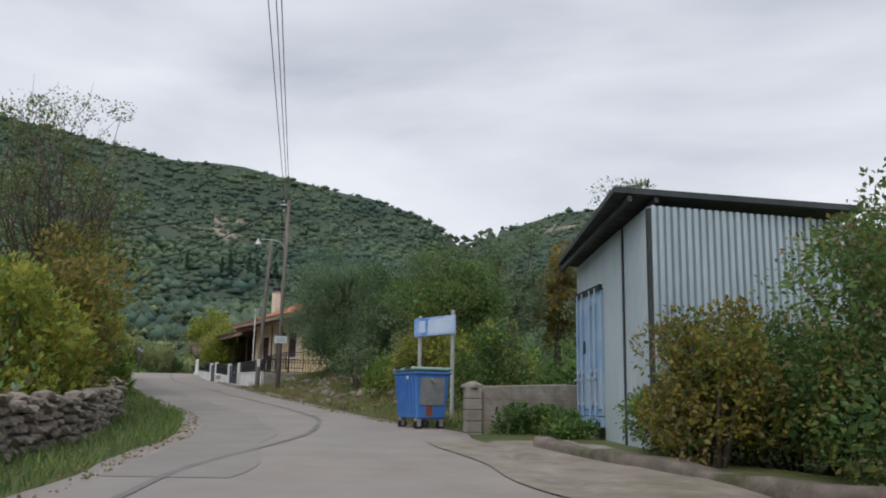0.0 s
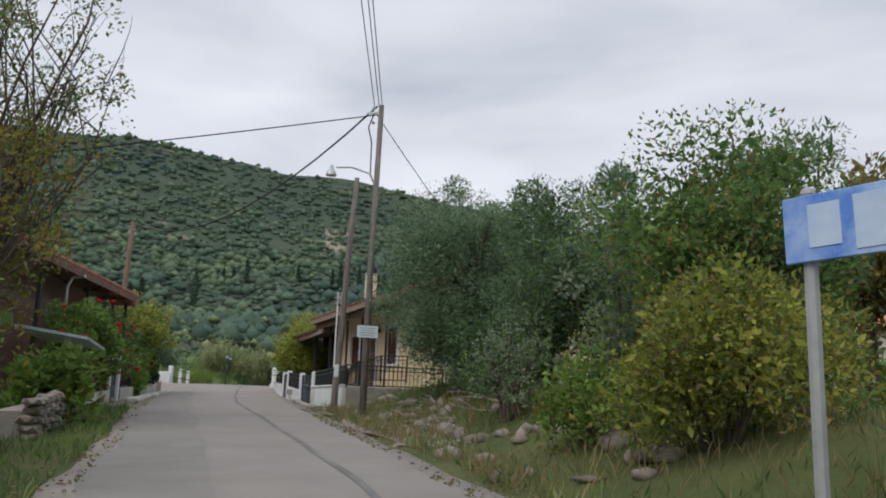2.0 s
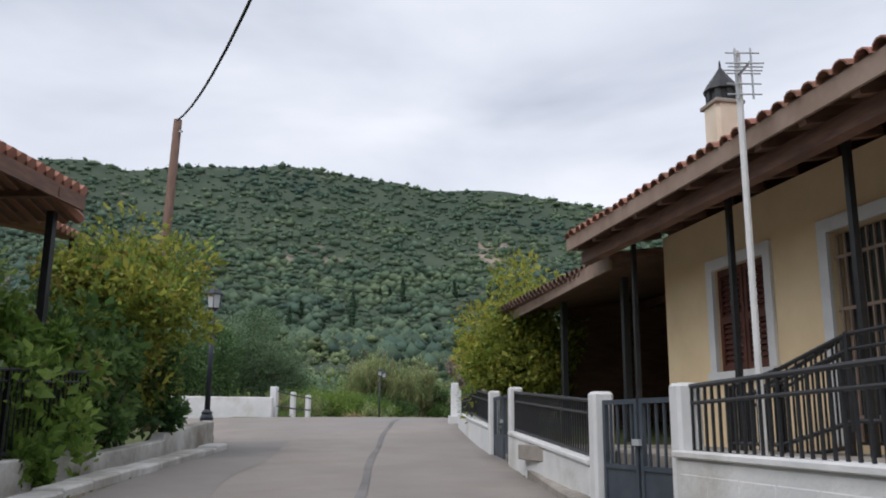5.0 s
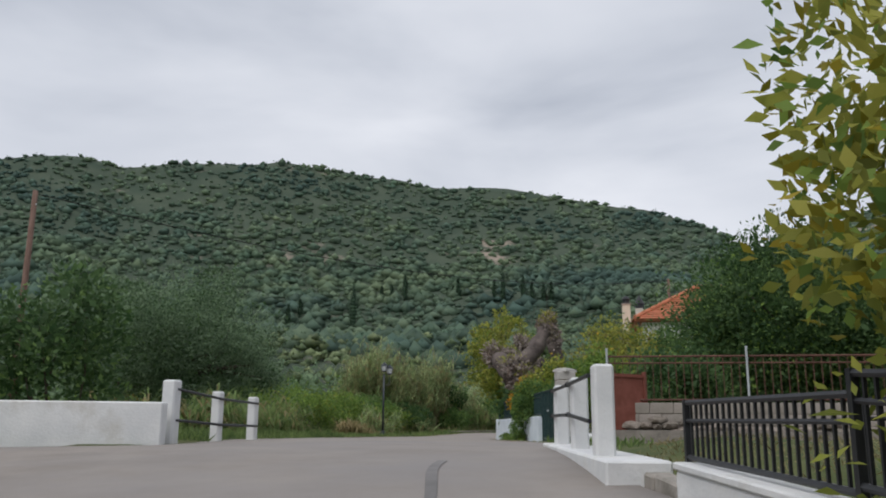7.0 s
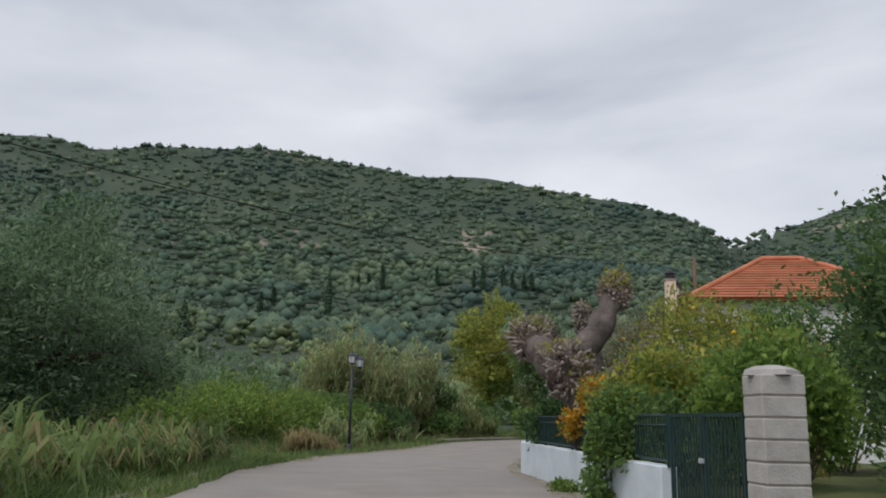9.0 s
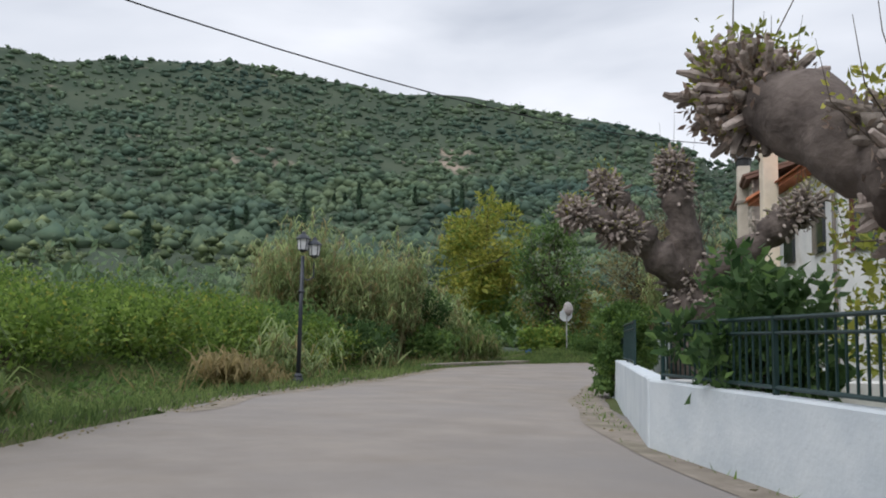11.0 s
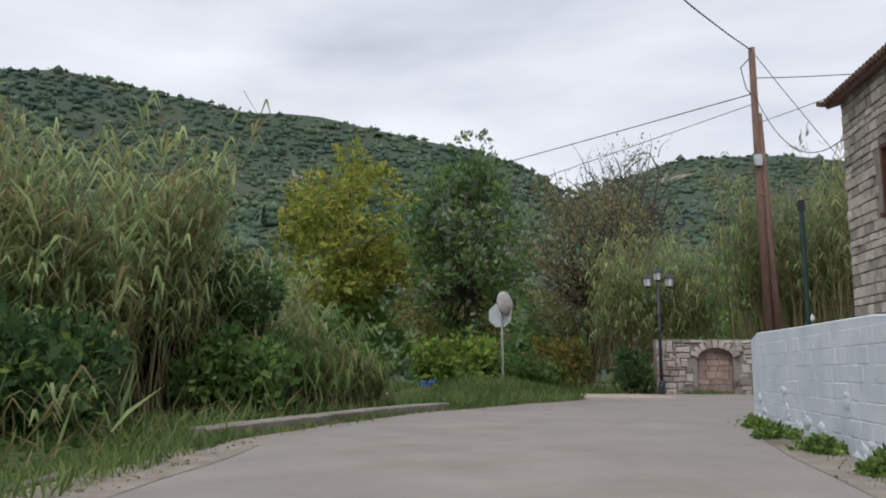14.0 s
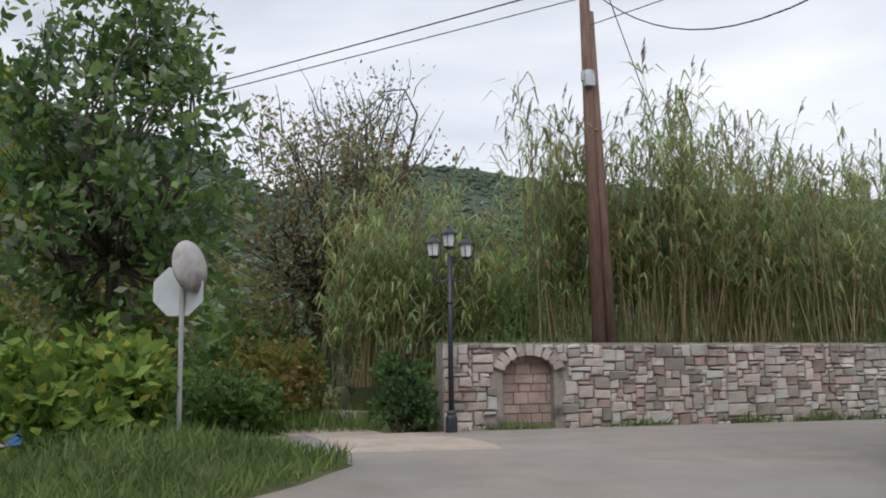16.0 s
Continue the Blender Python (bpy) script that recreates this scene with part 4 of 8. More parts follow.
    for i in range(30):
        x = 6.7 + i * 0.2
        t2.tube([(x, 0.72, 4.14), (x, -5.5, 5.06)], 0.07, 6, False)
    tagged(part("lean_to_tiles", t2, M["tile_old"], H1), kind="stuff")


house_one()
mast = thing("antenna_mast", "thin white mast with a television antenna beside the house", "antenna", (-7.95, 40.75, 1.6), 22)
part("mast", Geo().tube([(0, 0, 0), (0, 0, 3.33)], 0.028, 8), M["white"], mast)
part("boom", Geo().tube([(0.0, 0.0, 3.12), (0.0, -0.26, 3.12)], 0.012, 6), M["signback"], mast, "grey antenna boom")
for x in (-0.03, 0.1):
    part("panel_post", Geo().tube([(x, -0.04, 2.9), (x, -0.04, 3.34)], 0.009, 5), M["signback"], mast)
for k in range(5):
    part("panel_bar", Geo().tube([(-0.11, -0.04, 2.94 + k * 0.09), (0.17, -0.04, 2.94 + k * 0.09)], 0.007, 5), M["signback"], mast)
for k in range(3):
    part("element", Geo().tube([(-0.16 + 0.02 * k, -0.1 - k * 0.07, 3.12), (0.16 - 0.02 * k, -0.1 - k * 0.07, 3.12)], 0.007, 5), M["signback"], mast)

# front terrace wall, its railing, gates and the fence along the road
A0, B0 = (-6.25, 36.76), (-8.46, 40.35)
S0 = (-1.2, 39.25)
tw = wall_run("wall_terrace", A0, B0, ((0, 1.66), (4.2, 1.68)), 0.22, M["white"], "white-painted block wall below the veranda", "wall", coping=0.06)
for j in range(5):
    for i in range(10):
        x = 0.24 + i * 0.41 + (0.2 if j % 2 else 0)
        if x < 4.0:
            part("block", Geo().box((x, 0, 0.68 + j * 0.2), (0.398, 0.228, 0.19)), M["white"], tw, bevel=0.008)
wall_run("wall_terrace_side", A0, S0, ((0, 1.66), (5.63, 1.68)), 0.22, M["concrete"], "grey concrete wall below the house terrace", "wall")
wall_run("wall_terrace_fill", (-5.1, 38.3), (-7.2, 41.1), ((0, 1.6), (3.5, 1.62)), 2.0, M["concrete"], "concrete terrace floor beside the veranda", "terrace")
fence_panel(B0, (-7.3, 38.47), (1.72, 1.70), (2.18, 2.22), M["black"], "black iron railing on the white terrace wall", step=0.10, bar=0.018)
fence_panel((-7.3, 38.47), A0, (1.70, 1.70), (2.22, 2.26), M["black"], "black iron railing on the terrace wall", step=0.10, bar=0.018)
fence_panel(A0, (-3.7, 38.02), (1.70, 1.71), (2.26, 2.26), M["black"], "black iron railing along the side terrace", step=0.12)
fence_panel((-3.7, 38.02), S0, (1.71, 1.72), (2.26, 2.27), M["black"], "black iron railing along the side terrace", step=0.12)


def on_house(x, y):
    return -5.5 - 0.555 * x - 0.832 * y, 39.8 + 0.832 * x - 0.555 * y


for p, q, z0, z1 in (((3.9, 0.72), (3.1, 0.72), (1.75, 1.75), (2.28, 2.40)), ((3.1, 0.72), (2.15, 0.72), (1.75, 1.95), (2.40, 2.62)), ((2.15, 0.72), (-0.46, 0.72), (1.95, 1.95), (2.62, 2.69)), ((-0.46, 0.72), (-0.95, 0.05), (1.95, 1.95), (2.69, 2.69))):
    fence_panel(on_house(*p), on_house(*q), z0, z1, M["black"], "black iron railing of the raised veranda steps", name="veranda_railing", step=0.13)
rail = fence_panel((-7.3, 41.5), (-8.1, 42.8), (1.75, 1.55), (2.62, 2.2), M["black"], "sloping black stair railing beside the veranda steps", step=0.14)
P_END = (-15.5, 54.2)
POSTS = ((-8.46, 40.35, 0.95, 2.21), (-9.31, 41.5, 1.0, 2.20), (-11.25, 45.3, 1.2, 2.43), (-12.15, 47.1, 1.3, 2.46), (-15.65, 54.45, 2.0, 3.0), (-16.29, 56.3, 2.18, 2.99), (-16.97, 58.2, 2.2, 3.0))
for k, (x, y, a, b) in enumerate(POSTS):
    square_post(x, y, a, b, 0.19, 118 if k < 2 else 114)
sheet_gate((-8.5, 40.5), (-9.27, 41.4), 1.2, 2.12, M["gate"], "grey-blue sheet metal garden gate with bars")
sheet_gate((-11.3, 45.45), (-12.1, 46.95), 1.35, 2.35, M["gate"], "grey-blue double gate between white posts")
wall_run("wall_fence", (-9.36, 41.65), (-11.2, 45.15), ((0, 1.55), (3.95, 1.78)), 0.2, M["white"], "low white-painted wall below iron fence panels", "wall", coping=0.04)
wall_run("wall_fence", (-12.2, 47.25), (-14.7, 52.5), ((0, 1.85), (5.8, 2.14)), 0.2, M["white"], "low white-painted wall below iron fence panels", "wall", coping=0.04)
fence_panel((-9.36, 41.65), (-11.2, 45.15), (1.62, 1.85), (2.12, 2.35), M["black"], "black iron fence panel on a low white wall", step=0.09)
fence_panel((-12.2, 47.25), (-13.8, 50.6), (1.92, 2.17), (2.4, 2.65), M["black"], "black iron fence panel on a low white wall", step=0.09)
fence_panel((-13.8, 50.6), (-14.7, 52.5), (2.14, 2.22), (2.56, 2.58), M["black"], "black iron fence panel on a low white wall", step=0.09)
for pa, pb in ((POSTS[4], POSTS[5]), (POSTS[5], POSTS[6])):
    for f in (0.47, 0.9):
        za, zb = (p[2] + (p[3] - p[2]) * f for p in (pa, pb))
        r = thing("guard_rail", "grey iron pipe rail between white posts", "rail", (0, 0, 0), group="pipe rails between posts")
        part("pipe", Geo().tube([(pa[0] - 0.13, pa[1], za), (pb[0] - 0.13, pb[1], zb)], 0.022, 8), M["black"], r)
        part("end_flange", Geo().tube([(pb[0] - 0.13, pb[1] - 0.03, zb), (pb[0] - 0.13, pb[1] + 0.04, zb)], 0.03, 8), M["black"], r)
wall_run("wall_post_base", (-15.2, 53.6), (-17.1, 58.7), ((0, 2.15), (5.4, 2.2)), 0.55, M["white"], "white-edged concrete base below the posts", "kerb")
fence_panel((-13.6, 52.6), (-11.2, 53.6), (2.0, 2.0), (2.6, 2.6), M["black"], "black iron yard railing behind the post", name="yard_railing", step=0.11)

# -- yard right of the crest: block wall, rusty railing, red gate --
yw = wall_run("wall_yard", (-17.1, 61.9), (-6.5, 62.9), ((0, 2.85), (10.6, 2.85)), 0.19, M["mortar"], "grey concrete block yard wall on a rubble base", "wall", bottom=-0.2)
block_me = Geo().box((0, 0, 0), (0.392, 0.225, 0.19)).mesh("block", M["yardblock"], bevel=0.008)
for i in range(26):
    for j in range(5):
        if i < 25 or j % 2 == 0:
            part("block", block_me, M["yardblock"], yw).location = (0.22 + i * 0.405 + (0.2 if j % 2 else 0), 0.0, 1.96 + j * 0.203)
fence_panel((-17.0, 61.9), (-14.6, 62.15), (2.92, 2.92), (3.7, 3.68), M["rust_iron"], "rusty iron railing on the block wall", step=0.13, bar=0.012)
fence_panel((-14.6, 62.15), (-12.2, 62.4), (2.92, 2.92), (3.68, 3.66), M["rust_iron"], "rusty iron railing on the block wall", step=0.13, bar=0.012)
fence_panel((-12.2, 62.4), (-8.6, 62.75), (2.92, 2.92), (3.66, 3.64), M["rust_iron"], "rusty iron railing on the block wall", step=0.13, bar=0.012)
for x, y in ((-17.0, 61.85), (-14.6, 62.1), (-12.2, 62.35)):
    o = thing("railing_post", "grey steel railing post on the block wall", "post", (x, y, 2.8), group="grey railing posts")
    part("tube", Geo().tube([(0, 0, -0.1), (0, 0, 1.05)], 0.02, 8), M["signback"], o)
rg = thing("red_gate", "open rusty red sheet metal gate leaf", "gate", (-17.03, 61.2, 2.12), 52)
part("leaf_frame", Geo().box((0.03, 0, 0.65), (0.06, 0.06, 1.3)).box((1.07, 0, 0.65), (0.06, 0.06, 1.3)).box((0.55, 0, 1.22), (1.0, 0.05, 0.06)).box((0.55, 0, 0.1), (1.0, 0.05, 0.06)), M["red_iron"], rg)
part("plate", Geo().box((0.55, 0, 0.65), (0.98, 0.012, 1.15)), M["red_iron"], rg)

# -- block pillar, green gate and white garden wall of the next plot --
W0, W1 = (-18.9, 65.8), (-24.25, 77.8)


def along(s, off=0.0):
    ln = math.dist(W0, W1)
    ux, uy = (W1[0] - W0[0]) / ln, (W1[1] - W0[1]) / ln
    return W0[0] + ux * s - uy * off, W0[1] + uy * s + ux * off


pl = thing("gate_pillar", "bare concrete block gate pillar with rounded cap", "pillar", (-18.72, 65.72, 1.9), rz_of(W0, W1))
for j in range(9):
    part("block", Geo().box((0, 0, 0.1 + j * 0.2), (0.42, 0.42, 0.188)), M["block"], pl, bevel=0.012)
part("mortar_core", Geo().box((0, 0, 0.8), (0.40, 0.40, 1.75)), M["mortar"], pl)
part("cap", Geo().lathe((0, 0, 1.79), ((0.29, 0), (0.27, 0.05), (0.18, 0.085), (0.05, 0.1)), 4), M["block"], pl)
wall_run("wall_garden", along(2.5), W1, ((0, 2.72), (10.66, 2.72)), 0.22, M["whitewash"], "low white-painted garden wall", "wall", coping=0.0)
wall_run("wall_garden_end", W1, (-21.5, 79.5), ((0, 2.72), (3.2, 2.72)), 0.22, M["white"], "low white-painted garden wall, end return", "wall")
for a, b in ((2.5, 5.2), (5.2, 7.9), (7.9, 10.5), (10.5, 13.0)):
    fence_panel(along(a), along(b), (2.78, 2.78), (3.33, 3.33), M["green_iron"], "dark green iron fence panel on a white wall", step=0.12)
sheet_gate(along(0.22), along(2.4), 2.0, 3.35, M["green_iron"], "dark green double iron garden gate", 0.12, 10)

# -- second garden wall and steps along the bend --
wall_run("wall_bend", W1, (-26.5, 91.9), ((0, 2.74), (14.2, 2.78)), 0.24, M["whitewash"], "pale blue-white painted garden wall", "wall")
for a in range(4):
    u0, u1 = 0.35 + a * 0.16, 0.35 + (a + 1) * 0.16
    pa = (W1[0] + (-26.5 - W1[0]) * u0 + 0.05, W1[1] + (91.9 - W1[1]) * u0)
    pb = (W1[0] + (-26.5 - W1[0]) * u1 + 0.05, W1[1] + (91.9 - W1[1]) * u1)
    fence_panel(pa, pb, (2.82, 2.82), (3.5, 3.5), M["green_iron"], "dark green iron fence panel above the wall", step=0.12)
BW = ((-26.12, 104.55), (-26.45, 94.2))
bw = wall_run("wall_scalloped", BW[0], BW[1], ((0, 3.56), (0.6, 3.66), (4.0, 3.60), (7.0, 3.56), (7.9, 3.50), (8.0, 2.83), (9.1, 2.80), (9.15, 3.42), (9.5, 3.62), (10.05, 3.60), (10.35, 3.40)), 0.24, M["whitewash"],
              "pale blue-white painted block wall with a stepped top", "wall", bevel=0.015)
rngb = random.Random(14)
for j in range(7):
    for i in range(20):
        x = 0.25 + i * 0.41 + (0.2 if j % 2 else 0)
        if x < 7.7 and rngb.random() < 0.62:
            part("block", Geo().box((x, rngb.uniform(-0.004, 0.0), 2.12 + j * 0.205), (0.40, 0.247, 0.196), ry=rngb.uniform(-0.5, 0.5)), M["whitewash"], bw, bevel=0.008)
for k in range(46):
    v, f = lumps(np.random.default_rng(400 + k), [(0, 0, 0)], [(rngb.uniform(0.10, 0.24), 0.025, rngb.uniform(0.06, 0.12))], 0.12)
    o = part("stone", quick_mesh("stone", v, f, M["whitewash"], True), M["whitewash"], bw)
    o.location = (rngb.uniform(0.1, 9.2), -0.115, 1.95 + abs(rngb.gauss(0, 0.28)))
wall_run("wall_bend_return", BW[0], (-22.9, 108.9), ((0, 3.56), (5.4, 3.7)), 0.24, M["whitewash"], "pale blue-white painted block wall, return to the house", "wall")
st = thing("garden_steps", "worn concrete garden steps in the wall opening", "steps", (-26.9, 93.2, 1.8), 90)
for j in range(3):
    part("step", Geo().box((0.0, -0.35 - 0.32 * j, 0.09 + 0.17 * j), (2.4 - 0.5 * j, 0.7, 0.2)), M["concrete"], st, bevel=0.02)
mg = thing("garden_gate", "green iron garden gate with upright bars", "gate", (-26.42, 96.5, 2.8), rz_of(*BW))
part("frame", Geo().tube([(0, 0, 0), (0, 0, 0.95), (1.1, 0, 0.95), (1.1, 0, 0)], 0.02, 6), M["green_iron"], mg)
for i in range(1, 9):
    part("bar", Geo().box((1.1 * i / 9, 0, 0.47), (0.012, 0.012, 0.93)), M["green_iron"], mg)
part("cross_rail", Geo().box((0.55, 0, 0.1), (1.08, 0.02, 0.03)), M["green_iron"], mg)

# -- stone house on the corner --
H3 = thing("stone_house", "old two-storey rubble stone house with tiled eaves", "house", (-22.75, 109.45, 0), rz_of((-22.75, 109.45), (-22.2, 98.5)))


def house_three():
    L, D, zt = 7.2, 6.0, 9.6
    w = Geo()
    for a, b, z0, z1 in ((0, 2.0, 1.6, zt), (2.0, 3.2, 1.6, 6.4), (2.0, 3.2, 7.9, zt), (3.2, L, 1.6, zt)):
        w.box(((a + b) / 2, 0.25, (z0 + z1) / 2), (b - a, 0.5, z1 - z0))
    part("front_wall", w, M["mortar"], H3)
    part("end_wall", Geo().box((0.25, 0.5 + D / 2, (1.6 + zt) / 2), (0.5, D, zt - 1.6)), M["mortar"], H3)
    part("back_wall", Geo().box((L / 2, D + 0.4, (1.6 + zt) / 2), (L - 1.2, 0.4, zt - 1.6)), M["mortar"], H3)
    part("near_wall", Geo().box((L - 0.25, 0.5 + D / 2, (1.6 + zt) / 2), (0.5, D, zt - 1.6)), M["mortar"], H3)
    rng = random.Random(8)
    st = Geo()
    # stones laid in uneven courses on the two faces that show
    for face in (0, 1):
        z = 3.4
        while z < zt - 0.05:
            h = min(rng.uniform(0.16, 0.30), zt - z)
            s = -0.02
            end = L if face == 0 else D
            while s < end:
                wd = rng.uniform(0.2, 0.55)
                hole = face == 0 and s + wd > 1.92 and s < 3.28 and z + h > 6.35 and z < 7.95
                if not hole:
                    d = rng.uniform(0.05, 0.09)
                    c = (s + wd / 2, -d / 2 + 0.03, z + h / 2) if face == 0 else (-d / 2 + 0.03, s + wd / 2, z + h / 2)
                    sz = (wd - 0.03, d, h - 0.03) if face == 0 else (d, wd - 0.03, h - 0.03)
                    st.box(c, sz, ry=rng.uniform(-2, 2) if face == 0 else 0)
                s += wd
            z += h
    tagged(part("stone_facing", st, M["stone_house"], H3, bevel=0.012), kind="stuff")
    win = part("window", Geo().box((2.05, 0.03, 7.15), (0.1, 0.12, 1.6)).box((3.15, 0.03, 7.15), (0.1, 0.12, 1.6)).box((2.6, 0.03, 7.9), (1.2, 0.12, 0.1)).box((2.6, 0.0, 6.38), (1.3, 0.2, 0.09)), M["shutter"], H3)
    for x in (2.33, 2.87):
        part("shutter", Geo().box((x, 0.08, 7.15), (0.5, 0.05, 1.42)), M["red_iron"], win, "brown wooden shutter")
        for z in (6.8, 7.5):
            part("panel", Geo().box((x, 0.05, z), (0.36, 0.03, 0.52)), M["shutter"], win)
    roof = part("roof", Geo().slab(((-0.32, -0.28, zt + 0.02), (L + 0.4, -0.28, zt + 0.02), (L + 0.4, 3.3, zt + 1.15), (-0.32, 3.3, zt + 1.15)), 0.1).slab(((L + 0.4, 6.9, zt), (-0.5, 6.9, zt), (-0.5, 3.3, zt + 1.15), (L + 0.4, 3.3, zt + 1.15)), 0.1), M["wood"], H3)
    for i in range(40):
        x = -0.28 + i * 0.2
        part("roof_tile", Geo().tube([(x, -0.36, zt + 0.06), (x, 3.3, zt + 1.155)], [0.085, 0.075], 6, True), M["tile_old"], roof)
    ch = part("chimney", Geo().box((5.2, -0.18, 8.0), (0.62, 0.5, 5.0)), M["render_pale"], H3, "beige plastered chimney stack with a dark cowl", bevel=0.02)
    part("ledge", Geo().box((5.2, -0.2, 9.0), (0.75, 0.62, 0.1)), M["concrete"], ch)
    part("cowl", Geo().lathe((5.2, -0.18, 10.5), ((0.3, 0), (0.3, 0.3), (0.36, 0.32), (0.2, 0.6), (0.03, 0.95)), 8), M["black"], ch)
    part("gutter_end", Geo().box((-0.42, -0.34, zt + 0.1), (0.35, 0.14, 0.12), ry=22), M["tile_old"], H3)


house_three()

# -- white house with orange roof, behind the garden --
H4 = thing("white_house", "white house with an orange tiled hip roof behind gardens", "house", (-21.0, 91.2, 0), 12)


def house_four():
    a, b, ze, rise = 9.0, 8.0, 8.15, 2.22
    part("wall", Geo().box((a / 2, b / 2, 4.9), (a - 0.8, b - 0.8, 6.2)), M["white"], H4)
    for x in (1.3, 3.6, 6.4):
        win = part("window", Geo().box((x, 0.36, 6.4), (1.1, 0.1, 1.5)), M["pane"], H4)
        for dx in (-0.58, 0.58):
            part("frame", Geo().box((x + dx, 0.34, 6.4), (0.08, 0.12, 1.6)), M["shutter"], win)
    for y in (1.8, 4.5):
        part("window", Geo().box((0.36, y, 6.4), (0.1, 0.9, 1.4)), M["pane"], H4)
    g = Geo()
    g.add([(0, 0, ze), (a, 0, ze), (a, b, ze), (0, b, ze), (a / 2 - 0.8, b / 2, ze + rise), (a / 2 + 0.8, b / 2, ze + rise), (0, 0, ze - 0.12), (a, 0, ze - 0.12), (a, b, ze - 0.12), (0, b, ze - 0.12)],
          [(0, 1, 5, 4), (1, 2, 5), (2, 3, 4, 5), (3, 0, 4), (1, 0, 6, 7), (2, 1, 7, 8), (3, 2, 8, 9), (0, 3, 9, 6), (6, 9, 8, 7)])
    roof = part("roof", g, M["tile_orange"], H4)
    rows = Geo()
    m = 15
    for i in range(m):
        u = i / m
        p0, p1 = (a / 2 - 0.8) * u, a - (a / 2 - 0.8) * u
        y, z = b / 2 * u, ze + rise * u
        rows.box(((p0 + p1) / 2, y + 0.02, z + 0.045), (p1 - p0, 0.30, 0.035), rx=18)
        q0, q1 = b / 2 * u, b - b / 2 * u
        rows.box((p0 + 0.02, (q0 + q1) / 2, z + 0.045), (0.30, q1 - q0, 0.035), ry=-20)
    tagged(part("tile_course_work", rows, M["tile_orange"], roof), kind="stuff")
    hips = Geo()
    for p, q in (((0, 0), (a / 2 - 0.8, b / 2)), ((a, 0), (a / 2 + 0.8, b / 2)), ((0, b), (a / 2 - 0.8, b / 2))):
        hips.tube([(p[0], p[1], ze + 0.08), (q[0], q[1], ze + rise + 0.08)], 0.11, 8)
    hips.tube([(a / 2 - 0.8, b / 2, ze + rise + 0.08), (a / 2 + 0.8, b / 2, ze + rise + 0.08)], 0.11, 8)
    part("hip_tiles", hips, M["tile_orange"], roof)
    ch = part("chimney", Geo().box((-0.22, 4.45, 7.1), (0.46, 0.46, 4.9)), M["cream"], H4, "cream plastered chimney stack with a black cowl", bevel=0.02)
    part("collar", Geo().box((-0.22, 4.45, 9.58), (0.54, 0.54, 0.07)), M["concrete"], ch)
    part("cowl", Geo().lathe((-0.22, 4.45, 9.61), ((0.2, 0), (0.2, 0.24), (0.27, 0.26), (0.14, 0.4), (0.02, 0.46)), 10), M["black"], ch)
    part("downpipe", Geo().tube([(0.2, 0.3, 8.0), (0.3, 0.42, 7.6), (0.3, 0.42, 2.2)], 0.05, 8), M["pole"], H4)


house_four()

# -- far house seen past the shed --
H5 = thing("far_house", "distant low houses with orange tiled roofs", "house", (21.6, 78, 4.5), 0)
part("wall", Geo().box((0, 0, 1.2), (11, 7, 4.2)), M["render_pale"], H5)
part("roof", Geo().slab(((-6, -4, 3.2), (6, -4, 3.2), (5, 0, 5.2), (-5, 0, 5.2)), 0.2).slab(((6, 4, 3.2), (-6, 4, 3.2), (-5, 0, 5.2), (5, 0, 5.2)), 0.2), M["tile_orange"], H5)
part("annexe", Geo().box((8.5, -1, 1.6), (7, 6, 4.4)), M["render_pale"], H5)
for x in (-3, 0.5, 3.4):
    part("window", Geo().box((x, -3.52, 1.7), (1.0, 0.08, 1.1)), M["pane"], H5)

# -- left house with dark eaves --
H2 = thing("left_house", "dark-eaved house with red-edged tile roof behind roses", "house", (-16.35, 42.2, 0), -74)


